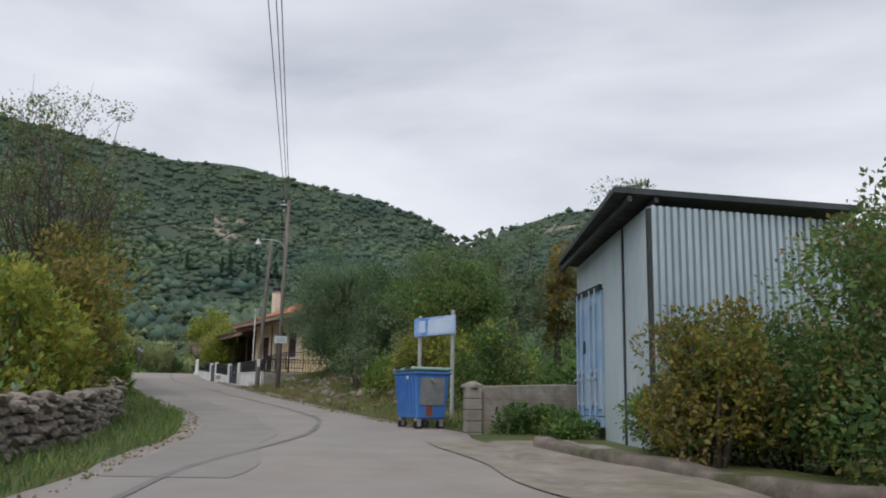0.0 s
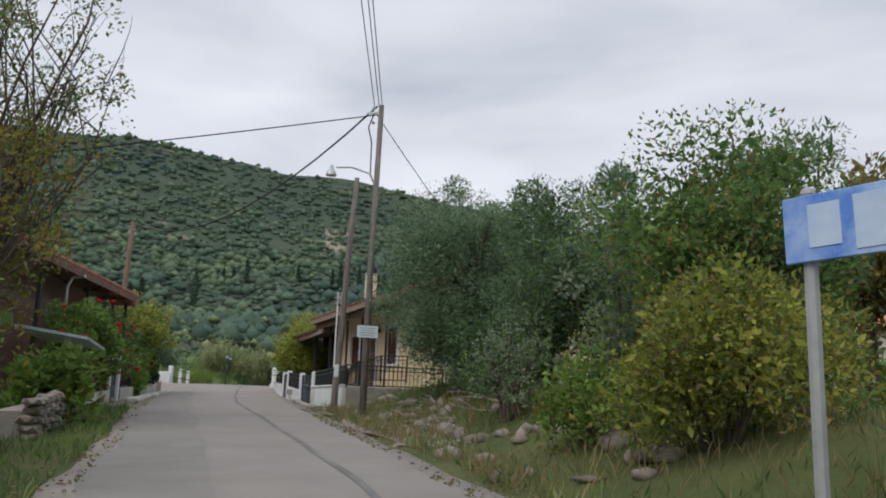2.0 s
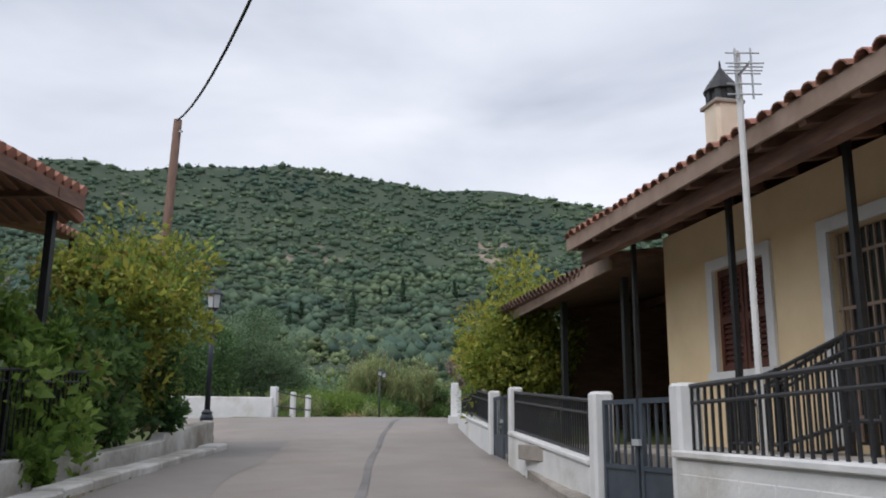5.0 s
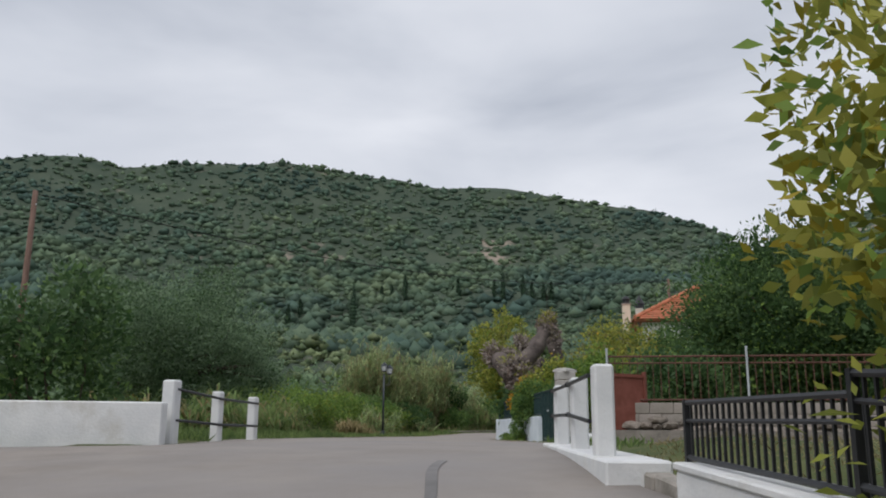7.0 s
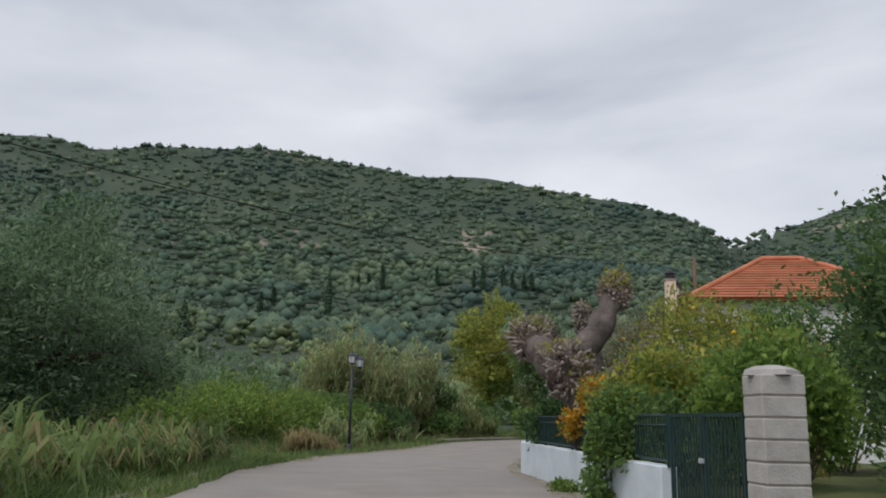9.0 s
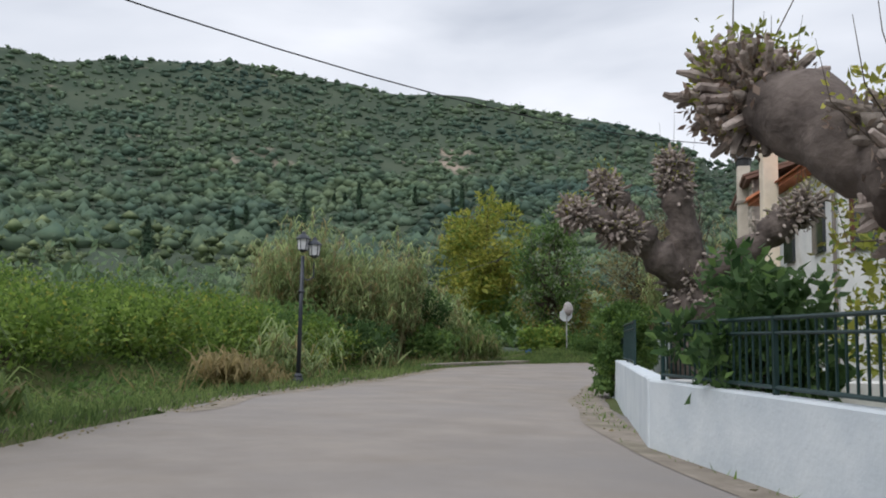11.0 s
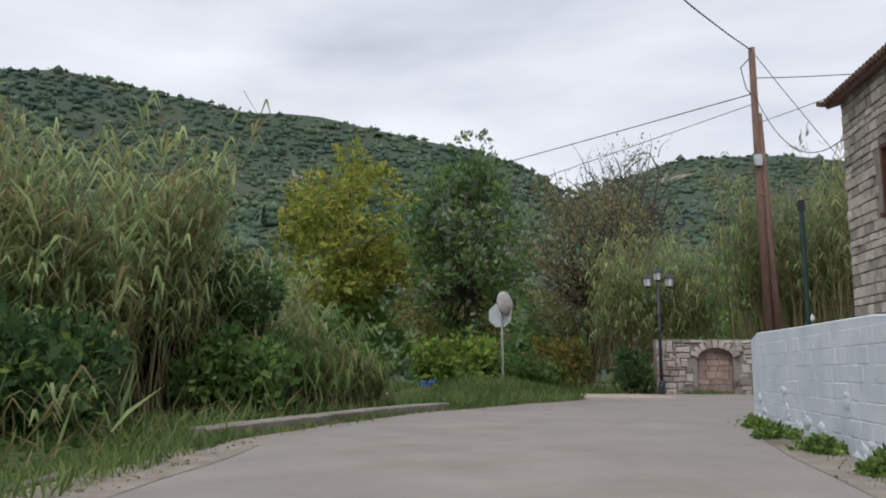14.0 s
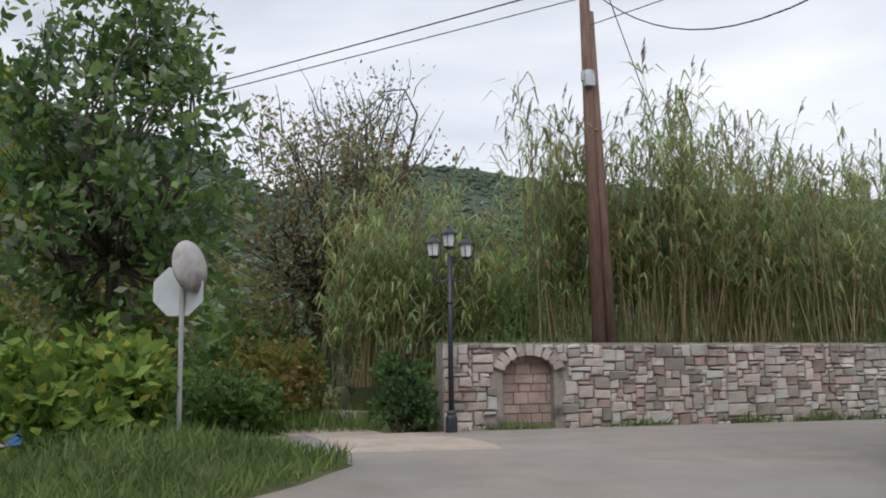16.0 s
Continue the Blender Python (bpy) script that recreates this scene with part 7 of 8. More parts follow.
def reeds(name, label, spots, h, leaf, seed, leaf_n=16, plume=0.25, z=None, cane_r=0.014, lean=1.0):
    """Upright canes with long arching leaves: one joined stand."""
    rng = np.random.default_rng(seed)
    ob = thing(name, label, "reeds", (spots[0][0], spots[0][1], 0), kind="stuff")
    n = len(spots)
    x, y = np.array([s[0] for s in spots]) - spots[0][0], np.array([s[1] for s in spots]) - spots[0][1]
    z0 = ground_z(x + spots[0][0], y + spots[0][1]) if z is None else np.full(n, z)
    hh = h * rng.uniform(0.5, 1.0, n) * (0.84 + 0.22 * wobble(x, y, 0.9, seed)) * np.where(rng.random(n) < 0.08, 1.08, 1.0)
    tilt = rng.normal(0, 0.10, (n, 2)) + 0.10 * np.stack([wobble(x, y, 1.6, seed + 1.0), wobble(x, y, 1.6, seed + 2.0)], -1)
    tilt = tilt * lean
    base = np.stack([x, y, z0 - 0.1], -1)
    way = unit(np.stack([tilt[:, 0], tilt[:, 1], np.ones(n)], -1))
    # canes as slim three-sided prisms
    top = base + way * hh[:, None] + np.stack([rng.normal(0.12, 0.32, n), rng.normal(0, 0.3, n), np.zeros(n)], -1) * lean
    ring = [(math.cos(a), math.sin(a), 0) for a in (0, 2.1, 4.2)]
    v = np.concatenate([np.stack([base + np.array(o) * cane_r for o in ring], 1), np.stack([top + np.array(o) * cane_r * 0.4 for o in ring], 1)], 1).reshape(-1, 3)
    k = (np.arange(n) * 6)[:, None, None]
    f = (np.array([[0, 1, 4, 3], [1, 2, 5, 4], [2, 0, 3, 5]])[None] + k).reshape(-1, 4)
    part("canes", quick_mesh("canes", v, f, M["cane"]), M["cane"], ob)
    m = leaf_n
    u = 1.0 - 0.64 * rng.random((n, m)) ** 1.25
    p = base[:, None] + (top - base)[:, None] * u[..., None]
    a = rng.uniform(0, 2 * math.pi, (n, m))
    up = rng.uniform(0.35, 1.7, (n, m))
    d = np.stack([np.cos(a), np.sin(a), up], -1)
    d /= np.linalg.norm(d, axis=-1, keepdims=True)
    ln = rng.uniform(0.45, 1.1, (n, m))
    first = p + d * ln[..., None] * 0.55
    d2 = d.copy()
    d2[..., 2] -= rng.uniform(0.5, 2.2, (n, m))
    tip = first + d2 / np.linalg.norm(d2, axis=-1, keepdims=True) * ln[..., None] * 0.55
    side = np.stack([-np.sin(a), np.cos(a), np.zeros_like(a)], -1) * (0.019 + 0.016 * rng.random((n, m)))[..., None]
    quads = np.stack([p - side * 0.5, p + side * 0.5, first + side, first - side, tip], 2).reshape(-1, 5, 3)
    o = (np.arange(len(quads)) * 5)[:, None]
    tri = np.concatenate([o + np.array([[0, 1, 2]]), o + np.array([[0, 2, 3]]), o + np.array([[3, 2, 4]])])
    me = quick_mesh("leaves", quads.reshape(-1, 3), tri, M[leaf])
    me.materials.append(M["drygrass"])
    old = rng.random(len(quads)) < 0.2
    me.polygons.foreach_set("material_index", np.tile(old, 3).astype(np.int32))
    part("leaves", me, M[leaf], ob)
    # feathery plumes on some of the canes
    pick = np.where(rng.random(n) < plume)[0]
    if len(pick):
        kk = np.repeat(pick, 26)
        t = rng.random(len(kk))
        bp = top[kk] + way[kk] * (t * 0.7)[:, None] + np.array([0.16, 0, -0.04]) * (t ** 2)[:, None]
        dd = unit(rng.normal(0, 0.16, (len(kk), 3)) + way[kk] * 0.9 + np.array([0.45, 0, 0]))
        part("plumes", quick_mesh("plumes", *blades(rng, bp, dd, 0.30 * (1.15 - t), np.full(len(kk), 0.03)), M["plume"]), M["plume"], ob)
    return ob


def blade_field(name, label, x, y, length, width, leaf, seed, spread=0.45, up=1.0, category="grass"):
    rng = np.random.default_rng(seed)
    n = len(x)
    base = np.stack([x, y, ground_z(x, y) - 0.02], -1)
    d = unit(np.stack([rng.normal(0, spread, n), rng.normal(0, spread, n), np.full(n, up)], -1))
    ln = length * rng.uniform(0.4, 1.2, n)
    me = quick_mesh(name, *blades(rng, base, d, ln, np.full(n, width) * rng.uniform(0.6, 1.3, n), 0.12), M[leaf])
    tagged(new(name, me), label, category, kind="stuff")


def beside(table, y0, y1, d0, d1, n, seed, side):
    """Random places between d0 and d1 metres outside a road edge."""
    rng = np.random.default_rng(seed)
    y = rng.uniform(y0, y1, n)
    d = d0 + (d1 - d0) * rng.random(n) ** 1.4
    x = curve_at(table, y) + side * d
    keep = wobble(x, y, 0.8, seed) + rng.normal(0, 0.5, n) > -0.45
    return x[keep], y[keep]


def garden_at(s, off=1.1):
    x, y = left_at(s)
    return x - 0.925 * off, y - 0.382 * off


# -- left of the road, from the start to the rose garden --
bush("shrub", "yellow-green shrub above the rubble wall", (-4.8, 13.9), 1.5, 1.9, 3.2, "lemonleaf", 0.10, 44, 190, 11, extra=(("yellow", 0.4), ("bright", 0.6), ("green", 0.3)))
bush("shrub", "mixed green shrub above the rubble wall", (-3.2, 8.6), 1.6, 1.8, 1.5, "green", 0.11, 30, 130, 12, extra=(("brown", 0.3), ("grey", 0.3)))
bush("shrub", "bushy green shrub behind the verge", (-7.9, 22.0), 1.5, 1.8, 3.2, "green", 0.10, 38, 170, 13, extra=(("bright", 0.4), ("autumn", 0.5)))
bush("shrub", "dull olive-brown shrub by the wall", (-4.6, 15.6), 1.1, 1.1, 1.3, "autumn", 0.09, 20, 110, 14, extra=(("brown", 0.4),))
tree("deciduous_tree", "turning green and yellow tree beside the road", (-6.5, 19.2), 4.2, 1.9, "autumn", 0.10, 46, 130, 15, trunk=0.12, extra=(("yellow", 0.4), ("bright", 0.4), ("green", 0.4)), low=0.05)
tree("deciduous_tree", "turning yellow-brown tree beside the garden", (-10.0, 26.4), 6.6, 2.1, "autumn", 0.09, 60, 80, 16, trunk=0.10, sparse=True, extra=(("yellow", 0.4), ("brown", 0.5), ("bright", 0.5)), low=0.1, twigs=60, clump_r=0.26)
tree("bare_tree", "tall nearly bare tree with sparse leaves", (-11.7, 27.8), 11.8, 3.3, "green", 0.085, 100, 90, 17, trunk=0.11, sparse=True, fork=0.26, low=0.16, twigs=170, clump_r=0.19, extra=(("grey", 0.4), ("autumn", 0.5), ("brown", 0.6)))
bush("shrub", "bright green shrub beside the gate", (-9.3, 28.2), 0.9, 0.9, 1.7, "bright", 0.11, 20, 120, 18, extra=(("autumn", 0.2),))
bush("rose_bush", "climbing rose bush with red flowers over the fence", garden_at(2.6, 0.5), 0.85, 1.9, 3.3, "bright", 0.075, 60, 260, 19, z=0.9, extra=(("green", 0.6), ("grey", 0.2)), dots=("red_flower", 40, 0.07, "flower"))
bush("rose_bush", "climbing rose bush full of red flowers", garden_at(6.2, 0.65), 0.85, 1.6, 3.5, "grass", 0.075, 54, 260, 20, z=1.2, extra=(("grey", 0.5), ("bright", 0.7)), dots=("red_flower", 60, 0.085, "flower"))
bush("garden_hedge", "dark green hedge behind the iron fence", garden_at(9.0, 0.5), 0.75, 1.4, 2.6, "bright", 0.1, 36, 160, 21, z=1.15, extra=(("bright", 0.5), ("autumn", 0.3)))
tree("lemon_tree", "lemon tree with yellow-green leaves and fruit", (-17.75, 44.7), 4.0, 1.65, "lemonleaf", 0.085, 64, 260, 22, trunk=0.09, low=0.1, extra=(("bright", 0.6), ("autumn", 0.4), ("green", 0.3)))
bush("garden_hedge", "dark green garden shrubs behind the stepped wall", garden_at(11.0, 0.55), 0.75, 1.3, 2.5, "green", 0.1, 38, 170, 23, z=1.3, extra=(("dark", 0.7),))
bush("garden_hedge", "dark green shrub under the lemon tree", garden_at(13.2, 0.5), 0.65, 1.2, 1.9, "dark", 0.1, 30, 160, 24, z=1.5, extra=(("green", 0.5), ("yellow", 0.15)))
bush("garden_hedge", "dark green shrub behind the lantern post", (-26.3, 58.2), 1.4, 1.6, 3.6, "dark", 0.1, 34, 170, 26, extra=(("green", 0.5), ("olive", 0.3)))
bush("ivy", "green climber hanging over the low wall", garden_at(8.6, 0.05), 0.25, 0.5, 0.85, "bright", 0.08, 12, 80, 25, z=1.05)

# -- right of the road: hedge at the shed, olive grove, bank --
bush("roadside_hedge", "overgrown roadside hedge with rust-coloured leaves", (8.9, 8.4), 1.9, 1.7, 3.3, "green", 0.055, 76, 420, 31, extra=(("autumn", 0.6), ("lemonleaf", 0.3), ("brown", 0.4), ("dark", 0.3)), dots=("red_flower", 3, 0.05, "flower"))
bush("roadside_hedge", "overgrown roadside hedge with yellowing leaves", (7.6, 10.4), 1.3, 1.2, 1.95, "green", 0.05, 48, 380, 32, extra=(("autumn", 0.6), ("dark", 0.4)))
bush("roadside_hedge", "low yellow-green brush at the shed corner", (6.45, 11.0), 0.75, 0.7, 1.1, "grass", 0.05, 28, 260, 33, extra=(("autumn", 0.5), ("green", 0.5)))
bush("roadside_hedge", "brush with yellow and rust-brown leaves before the shed", (6.4, 9.55), 0.75, 0.8, 2.1, "autumn", 0.055, 46, 230, 331, extra=(("yellow", 0.5), ("lemonleaf", 0.4), ("brown", 0.5), ("green", 0.4)), hollow=False)
bush("roadside_hedge", "overgrown green roadside hedge", (8.4, 6.2), 1.5, 1.5, 1.6, "dark", 0.052, 44, 360, 34, extra=(("brown", 0.6), ("autumn", 0.4)))
bush("weeds", "leafy weeds at the foot of the block wall", (4.6, 14.95), 0.75, 0.35, 0.6, "green", 0.05, 28, 170, 35, extra=(("dark", 0.5),), category="weeds")
bush("weeds", "bright leafy weeds below the shed doors", (5.2, 14.2), 0.5, 0.5, 0.4, "green", 0.05, 20, 150, 36, extra=(("lemonleaf", 0.4),), category="weeds")
tree("olive_tree", "large grey-green olive tree on the bank", (-2.45, 33.6), 5.6, 2.5, "olive", 0.068, 130, 600, 41, trunk=0.2, low=-0.02, squash=0.9, clump_r=0.34)
tree("olive_tree", "dense grey-green olive tree on the bank", (0.6, 30.0), 5.0, 2.0, "olive", 0.07, 76, 480, 42, extra=(("dark", 0.3), ("green", 0.3)), trunk=0.2, low=-0.02, squash=0.9, clump_r=0.34)
tree("deciduous_tree", "yellow-green tree behind the road sign", (2.7, 25.6), 4.6, 1.9, "green", 0.064, 60, 400, 43, extra=(("autumn", 0.6), ("bright", 0.4)), low=-0.02, clump_r=0.36)
tree("olive_tree", "tall loose olive tree behind the bank", (4.6, 31.0), 6.6, 1.9, "olive", 0.10, 40, 150, 44, trunk=0.16, low=0.2, twigs=30, clump_r=0.3)
bush("shrub", "tangle of yellow-green and brown brambles", (2.2, 22.8), 1.3, 1.1, 1.9, "lemonleaf", 0.055, 44, 260, 45, extra=(("brown", 0.5), ("grass", 0.6), ("autumn", 0.3)))
bush("shrub", "silver-leaved sapling on the bank", (-0.55, 27.5), 0.7, 0.7, 2.1, "grey", 0.05, 26, 170, 46, extra=(("green", 0.6), ("bright", 0.3)), hollow=False)
bush("shrub", "tall green weeds beside the sign", (3.9, 19.6), 1.0, 0.9, 2.5, "green", 0.06, 36, 240, 47, extra=(("grey", 0.4), ("lemonleaf", 0.4), ("yellow", 0.2)))
bush("shrub", "green weeds on the roadside bank", (0.9, 24.2), 0.9, 0.8, 1.1, "bright", 0.072, 20, 153, 48, extra=(("autumn", 0.4),), hollow=False)
bush("shrub", "green brush at the foot of the olives", (-0.9, 30.2), 1.0, 1.2, 1.8, "dark", 0.072, 30, 204, 481, extra=(("olive", 0.5), ("dark", 0.3)))
bush("shrub", "dark brush between the olives and the house", (-1.7, 32.4), 0.95, 1.0, 2.5, "olive", 0.065, 40, 260, 483, extra=(("dark", 0.6), ("green", 0.4)))
bush("shrub", "leafy sapling with pale young leaves", (1.0, 26.6), 0.9, 0.9, 2.6, "grey", 0.072, 24, 136, 482, extra=(("bright", 0.7), ("yellow", 0.2)), hollow=False)
tree("dry_tree", "bush with dry reddish leaf heads", (6.5, 32.6), 5.6, 1.7, "autumn", 0.12, 44, 120, 49, extra=(("olive", 0.5), ("pinkdry", 0.7)), low=0.1)
tree("olive_tree", "dark spreading tree behind the block wall", (8.2, 27.0), 6.9, 2.4, "olive", 0.09, 74, 150, 50, extra=(("dark", 0.5), ("grey", 0.3)), low=0.1, clump_r=0.27, twigs=50)
tree("olive_tree", "dark tree showing above the shed roof", (7.2, 18.4), 5.9, 1.05, "olive", 0.10, 30, 120, 51, extra=(("dark", 0.4),), low=0.3)
bush("shrub", "green brush in the field behind the wall", (7.0, 21.0), 2.2, 1.6, 1.5, "green", 0.1, 36, 110, 52, extra=(("bright", 0.4),))
bush("shrub", "green brush in the field behind the wall", (12.0, 38.0), 4.0, 2.5, 2.0, "green", 0.12, 40, 110, 53, extra=(("bright", 0.4),))
tree("olive_tree", "slim olive tree at the far end of the field", (7.1, 40.0), 7.2, 1.7, "olive", 0.12, 40, 150, 54, trunk=0.14, low=0.05)
bush("shrub", "green brush before the distant houses", (15.5, 60.0), 4.8, 2.0, 3.2, "green", 0.14, 50, 130, 55, extra=(("bright", 0.4), ("olive", 0.4)))
rng = random.Random(77)
for k in range(80):
    x = rng.uniform(0.35, 2.4)
    y = 36.4 - 14 * rng.random() ** 1.5
    px = float(curve_at(RIGHT, y)) + x
    v, f = lumps(np.random.default_rng(900 + k), [(0, 0, 0)], [(rng.uniform(0.07, 0.26), rng.uniform(0.07, 0.2), rng.uniform(0.05, 0.17))], 0.16, True)
    o = thing("field_stone", "rough grey field stone on the bank", "stone", (px, y, gz(px, y) + 0.03), rng.uniform(0, 180), group="stones on the bank")
    part("stone", quick_mesh("stone", v, f, M["rubble"]), M["rubble"], o)
for k in range(9):
    y = rng.uniform(27, 32.5)
    px = float(curve_at(RIGHT, y)) + rng.uniform(1.2, 3.2)
    o = thing("fallen_branch", "dry pale fallen branch on the bank", "branch", (px, y, gz(px, y) + 0.08), rng.uniform(0, 180), group="branches on the bank")
    g = Geo()
    limb(g, (-0.5, 0, 0), (0.5, rng.uniform(-0.3, 0.3), 0.1), 0.012, 0.005, np.random.default_rng(k), 0.1)
    limb(g, (0, 0, 0.04), (0.3, 0.3, 0.18), 0.009, 0.004, np.random.default_rng(k + 50), 0.1)
    part("branch", g, M["knob"], o)

# -- round the crest --
tree("orange_tree", "citrus tree with yellow-green leaves at the yard", (-12.75, 50.35), 3.7, 1.4, "lemonleaf", 0.075, 44, 340, 61, trunk=0.09, low=0.05, extra=(("bright", 0.7), ("yellow", 0.4)))
tree("orange_tree", "dark green citrus tree behind the rusty railing", (-13.7, 75.3), 7.2, 4.3, "dark", 0.10, 160, 400, 62, low=0.0, extra=(("green", 0.5), ("bright", 0.2)), squash=0.9, clump_r=0.36)
tree("orange_tree", "dark green citrus tree in the yard", (-9.2, 70.0), 5.0, 2.6, "green", 0.13, 46, 200, 63, low=0.12, extra=(("dark", 0.6),))
tree("olive_tree", "big round olive tree beyond the white posts", (-34.6, 71.5), 7.0, 4.2, "olive", 0.095, 150, 420, 65, trunk=0.26, low=0.04, extra=(("dark", 0.4),), clump_r=0.30)


def rosette(name, label, loc, n, length, width, leaf, seed, rise=0.8):
    """Stiff tapering leaves arching out of one crown, each a folded strip of four lengths."""
    g = np.random.default_rng(seed)
    ob = thing(name, label, "plant", (loc[0], loc[1], gz(*loc)))
    me = Geo()
    for k in range(n):
        a = 2.4 * k + g.uniform(-0.3, 0.3)
        up = rise * g.uniform(0.35, 1.25)
        ln, w = length * g.uniform(0.65, 1.1), width * g.uniform(0.8, 1.2)
        d, sd = np.array([math.cos(a), math.sin(a), 0.0]), np.array([-math.sin(a), math.cos(a), 0.0])
        vs = []
        for u, ww in ((0, 0.7), (0.3, 1.0), (0.65, 0.75), (1.0, 0.05)):
            c = d * ln * (0.06 + u * 0.8) + np.array([0, 0, 0.05 + ln * up * (u - 0.42 * u * u)])
            vs += [tuple(c - sd * w * ww / 2), tuple(c - np.array([0, 0, 0.16 * w * ww])), tuple(c + sd * w * ww / 2)]
        me.add(vs, [(3 * q + e, 3 * q + e + 1, 3 * q + e + 4, 3 * q + e + 3) for q in range(3) for e in (0, 1)])
    part("leaves", me, M[leaf], ob)


rosette("agave", "blue-green spiky agave below the olive tree", (-31.6, 70.8), 34, 1.0, 0.13, "grey", 66)
rosette("agave", "small blue-green agave beside the road grass", (-30.2, 68.9), 26, 0.7, 0.10, "grey", 68)
rosette("palm_shrub", "spiky yellow-green palm shrub beside the olive tree", (-28.4, 60.6), 60, 1.1, 0.05, "bright", 67, 1.3)

# -- garden behind the white wall --
gx, gy = along(4.9, -0.35)
bush("garden_hedge", "dense leafy climber hanging over the white wall", (gx, gy), 0.75, 1.35, 1.25, "green", 0.06, 56, 330, 71, z=2.6, extra=(("bright", 0.6), ("lemonleaf", 0.3)))
gx, gy = along(5.1, 0.18)
bush("climber", "leafy strands hanging down the white wall", (gx, gy), 0.2, 1.0, 0.85, "green", 0.075, 20, 70, 72, z=2.15, droop=0.8, hollow=False)
gx, gy = along(11.9, -0.4)
bush("rose_bush", "dark green rose bush with white flowers at the wall end", (gx, gy), 0.8, 0.9, 1.6, "dark", 0.1, 26, 150, 73, z=2.4, extra=(("green", 0.5),), dots=("white_flower", 7, 0.05, "flower"))
bush("orange_shrub", "shrub with bright orange leaves behind the fence", (-21.75, 72.6), 0.42, 0.5, 1.5, "orange", 0.08, 18, 90, 74, z=2.75, extra=(("lemonleaf", 0.7), ("yellow", 0.3)), hollow=False)
bush("garden_shrub", "bright green rounded shrub in the garden", (-18.75, 69.8), 1.05, 1.1, 2.75, "bright", 0.075, 46, 260, 75, z=2.2, extra=(("green", 0.3),))
bush("garden_shrub", "yellow-green citrus shrub hung with ripe fruit behind the fence", (-20.35, 71.6), 1.0, 1.15, 2.5, "lemonleaf", 0.08, 44, 220, 751, z=2.2, extra=(("green", 0.5), ("bright", 0.5)), dots=("orange", 16, 0.05, "fruit"))
bush("garden_shrub", "citrus shrub with orange fruit in the garden", (-19.4, 75.6), 2.0, 1.9, 3.7, "lemonleaf", 0.085, 60, 220, 76, z=2.1, extra=(("green", 0.6), ("autumn", 0.4)), dots=("lemon", 26, 0.05, "fruit"))
bush("garden_shrub", "yellowing shrub below the white house", (-20.2, 81.5), 2.3, 2.2, 5.3, "lemonleaf", 0.10, 48, 200, 77, z=2.1, extra=(("green", 0.6), ("autumn", 0.4)))
bush("garden_shrub", "tall green shrub below the white house", (-18.3, 83.6), 2.2, 2.0, 5.6, "green", 0.10, 48, 200, 771, z=2.1, extra=(("dark", 0.4), ("bright", 0.4)))
bush("garden_shrub", "dark leafy shrub beside the block pillar", (-16.2, 66.6), 1.3, 1.2, 2.4, "dark", 0.1, 36, 170, 78, z=2.1, extra=(("green", 0.5),), dots=("white_flower", 5, 0.05, "flower"))
bush("garden_shrub", "tall leafy tree shrub before the white house", (-16.6, 84.5), 2.4, 2.4, 5.7, "green", 0.13, 48, 150, 79, z=2.1, extra=(("yellow", 0.3),))
gx, gy = W1[0] + (-26.5 - W1[0]) * 0.70, W1[1] + (91.9 - W1[1]) * 0.70
bush("climber", "leafy climber with white roses over the bend wall", (gx + 0.2, gy - 0.3), 0.55, 1.0, 2.6, "green", 0.06, 46, 300, 80, z=2.0, extra=(("bright", 0.4),), dots=("white_flower", 7, 0.06, "flower"))
for k, (wx, wy, wr) in enumerate(((-22.15, 72.1, 0.32), (-21.15, 70.0, 0.26), (-26.75, 98.9, 0.34), (-26.85, 100.6, 0.4), (-26.7, 102.4, 0.28), (-26.7, 97.0, 0.26))):
    bush("weeds", "low green weeds growing at the foot of the wall", (wx + 0.08, wy), wr * 0.8, wr * 1.3, 0.28, "bright", 0.055, 14, 110, 810 + k, extra=(("grass", 0.6), ("dark", 0.3)), category="weeds", hollow=False)
bush("climber", "leafy strands hanging down the bend wall", (gx - 0.25, gy - 0.3), 0.3, 1.1, 1.4, "green", 0.10, 26, 80, 81, z=1.85, droop=0.6, hollow=False)
bush("garden_hedge", "dark hedge behind the green fence on the bend", (-25.75, 90.0), 0.5, 2.0, 1.45, "dark", 0.09, 46, 170, 82, z=2.45, extra=(("green", 0.4),))


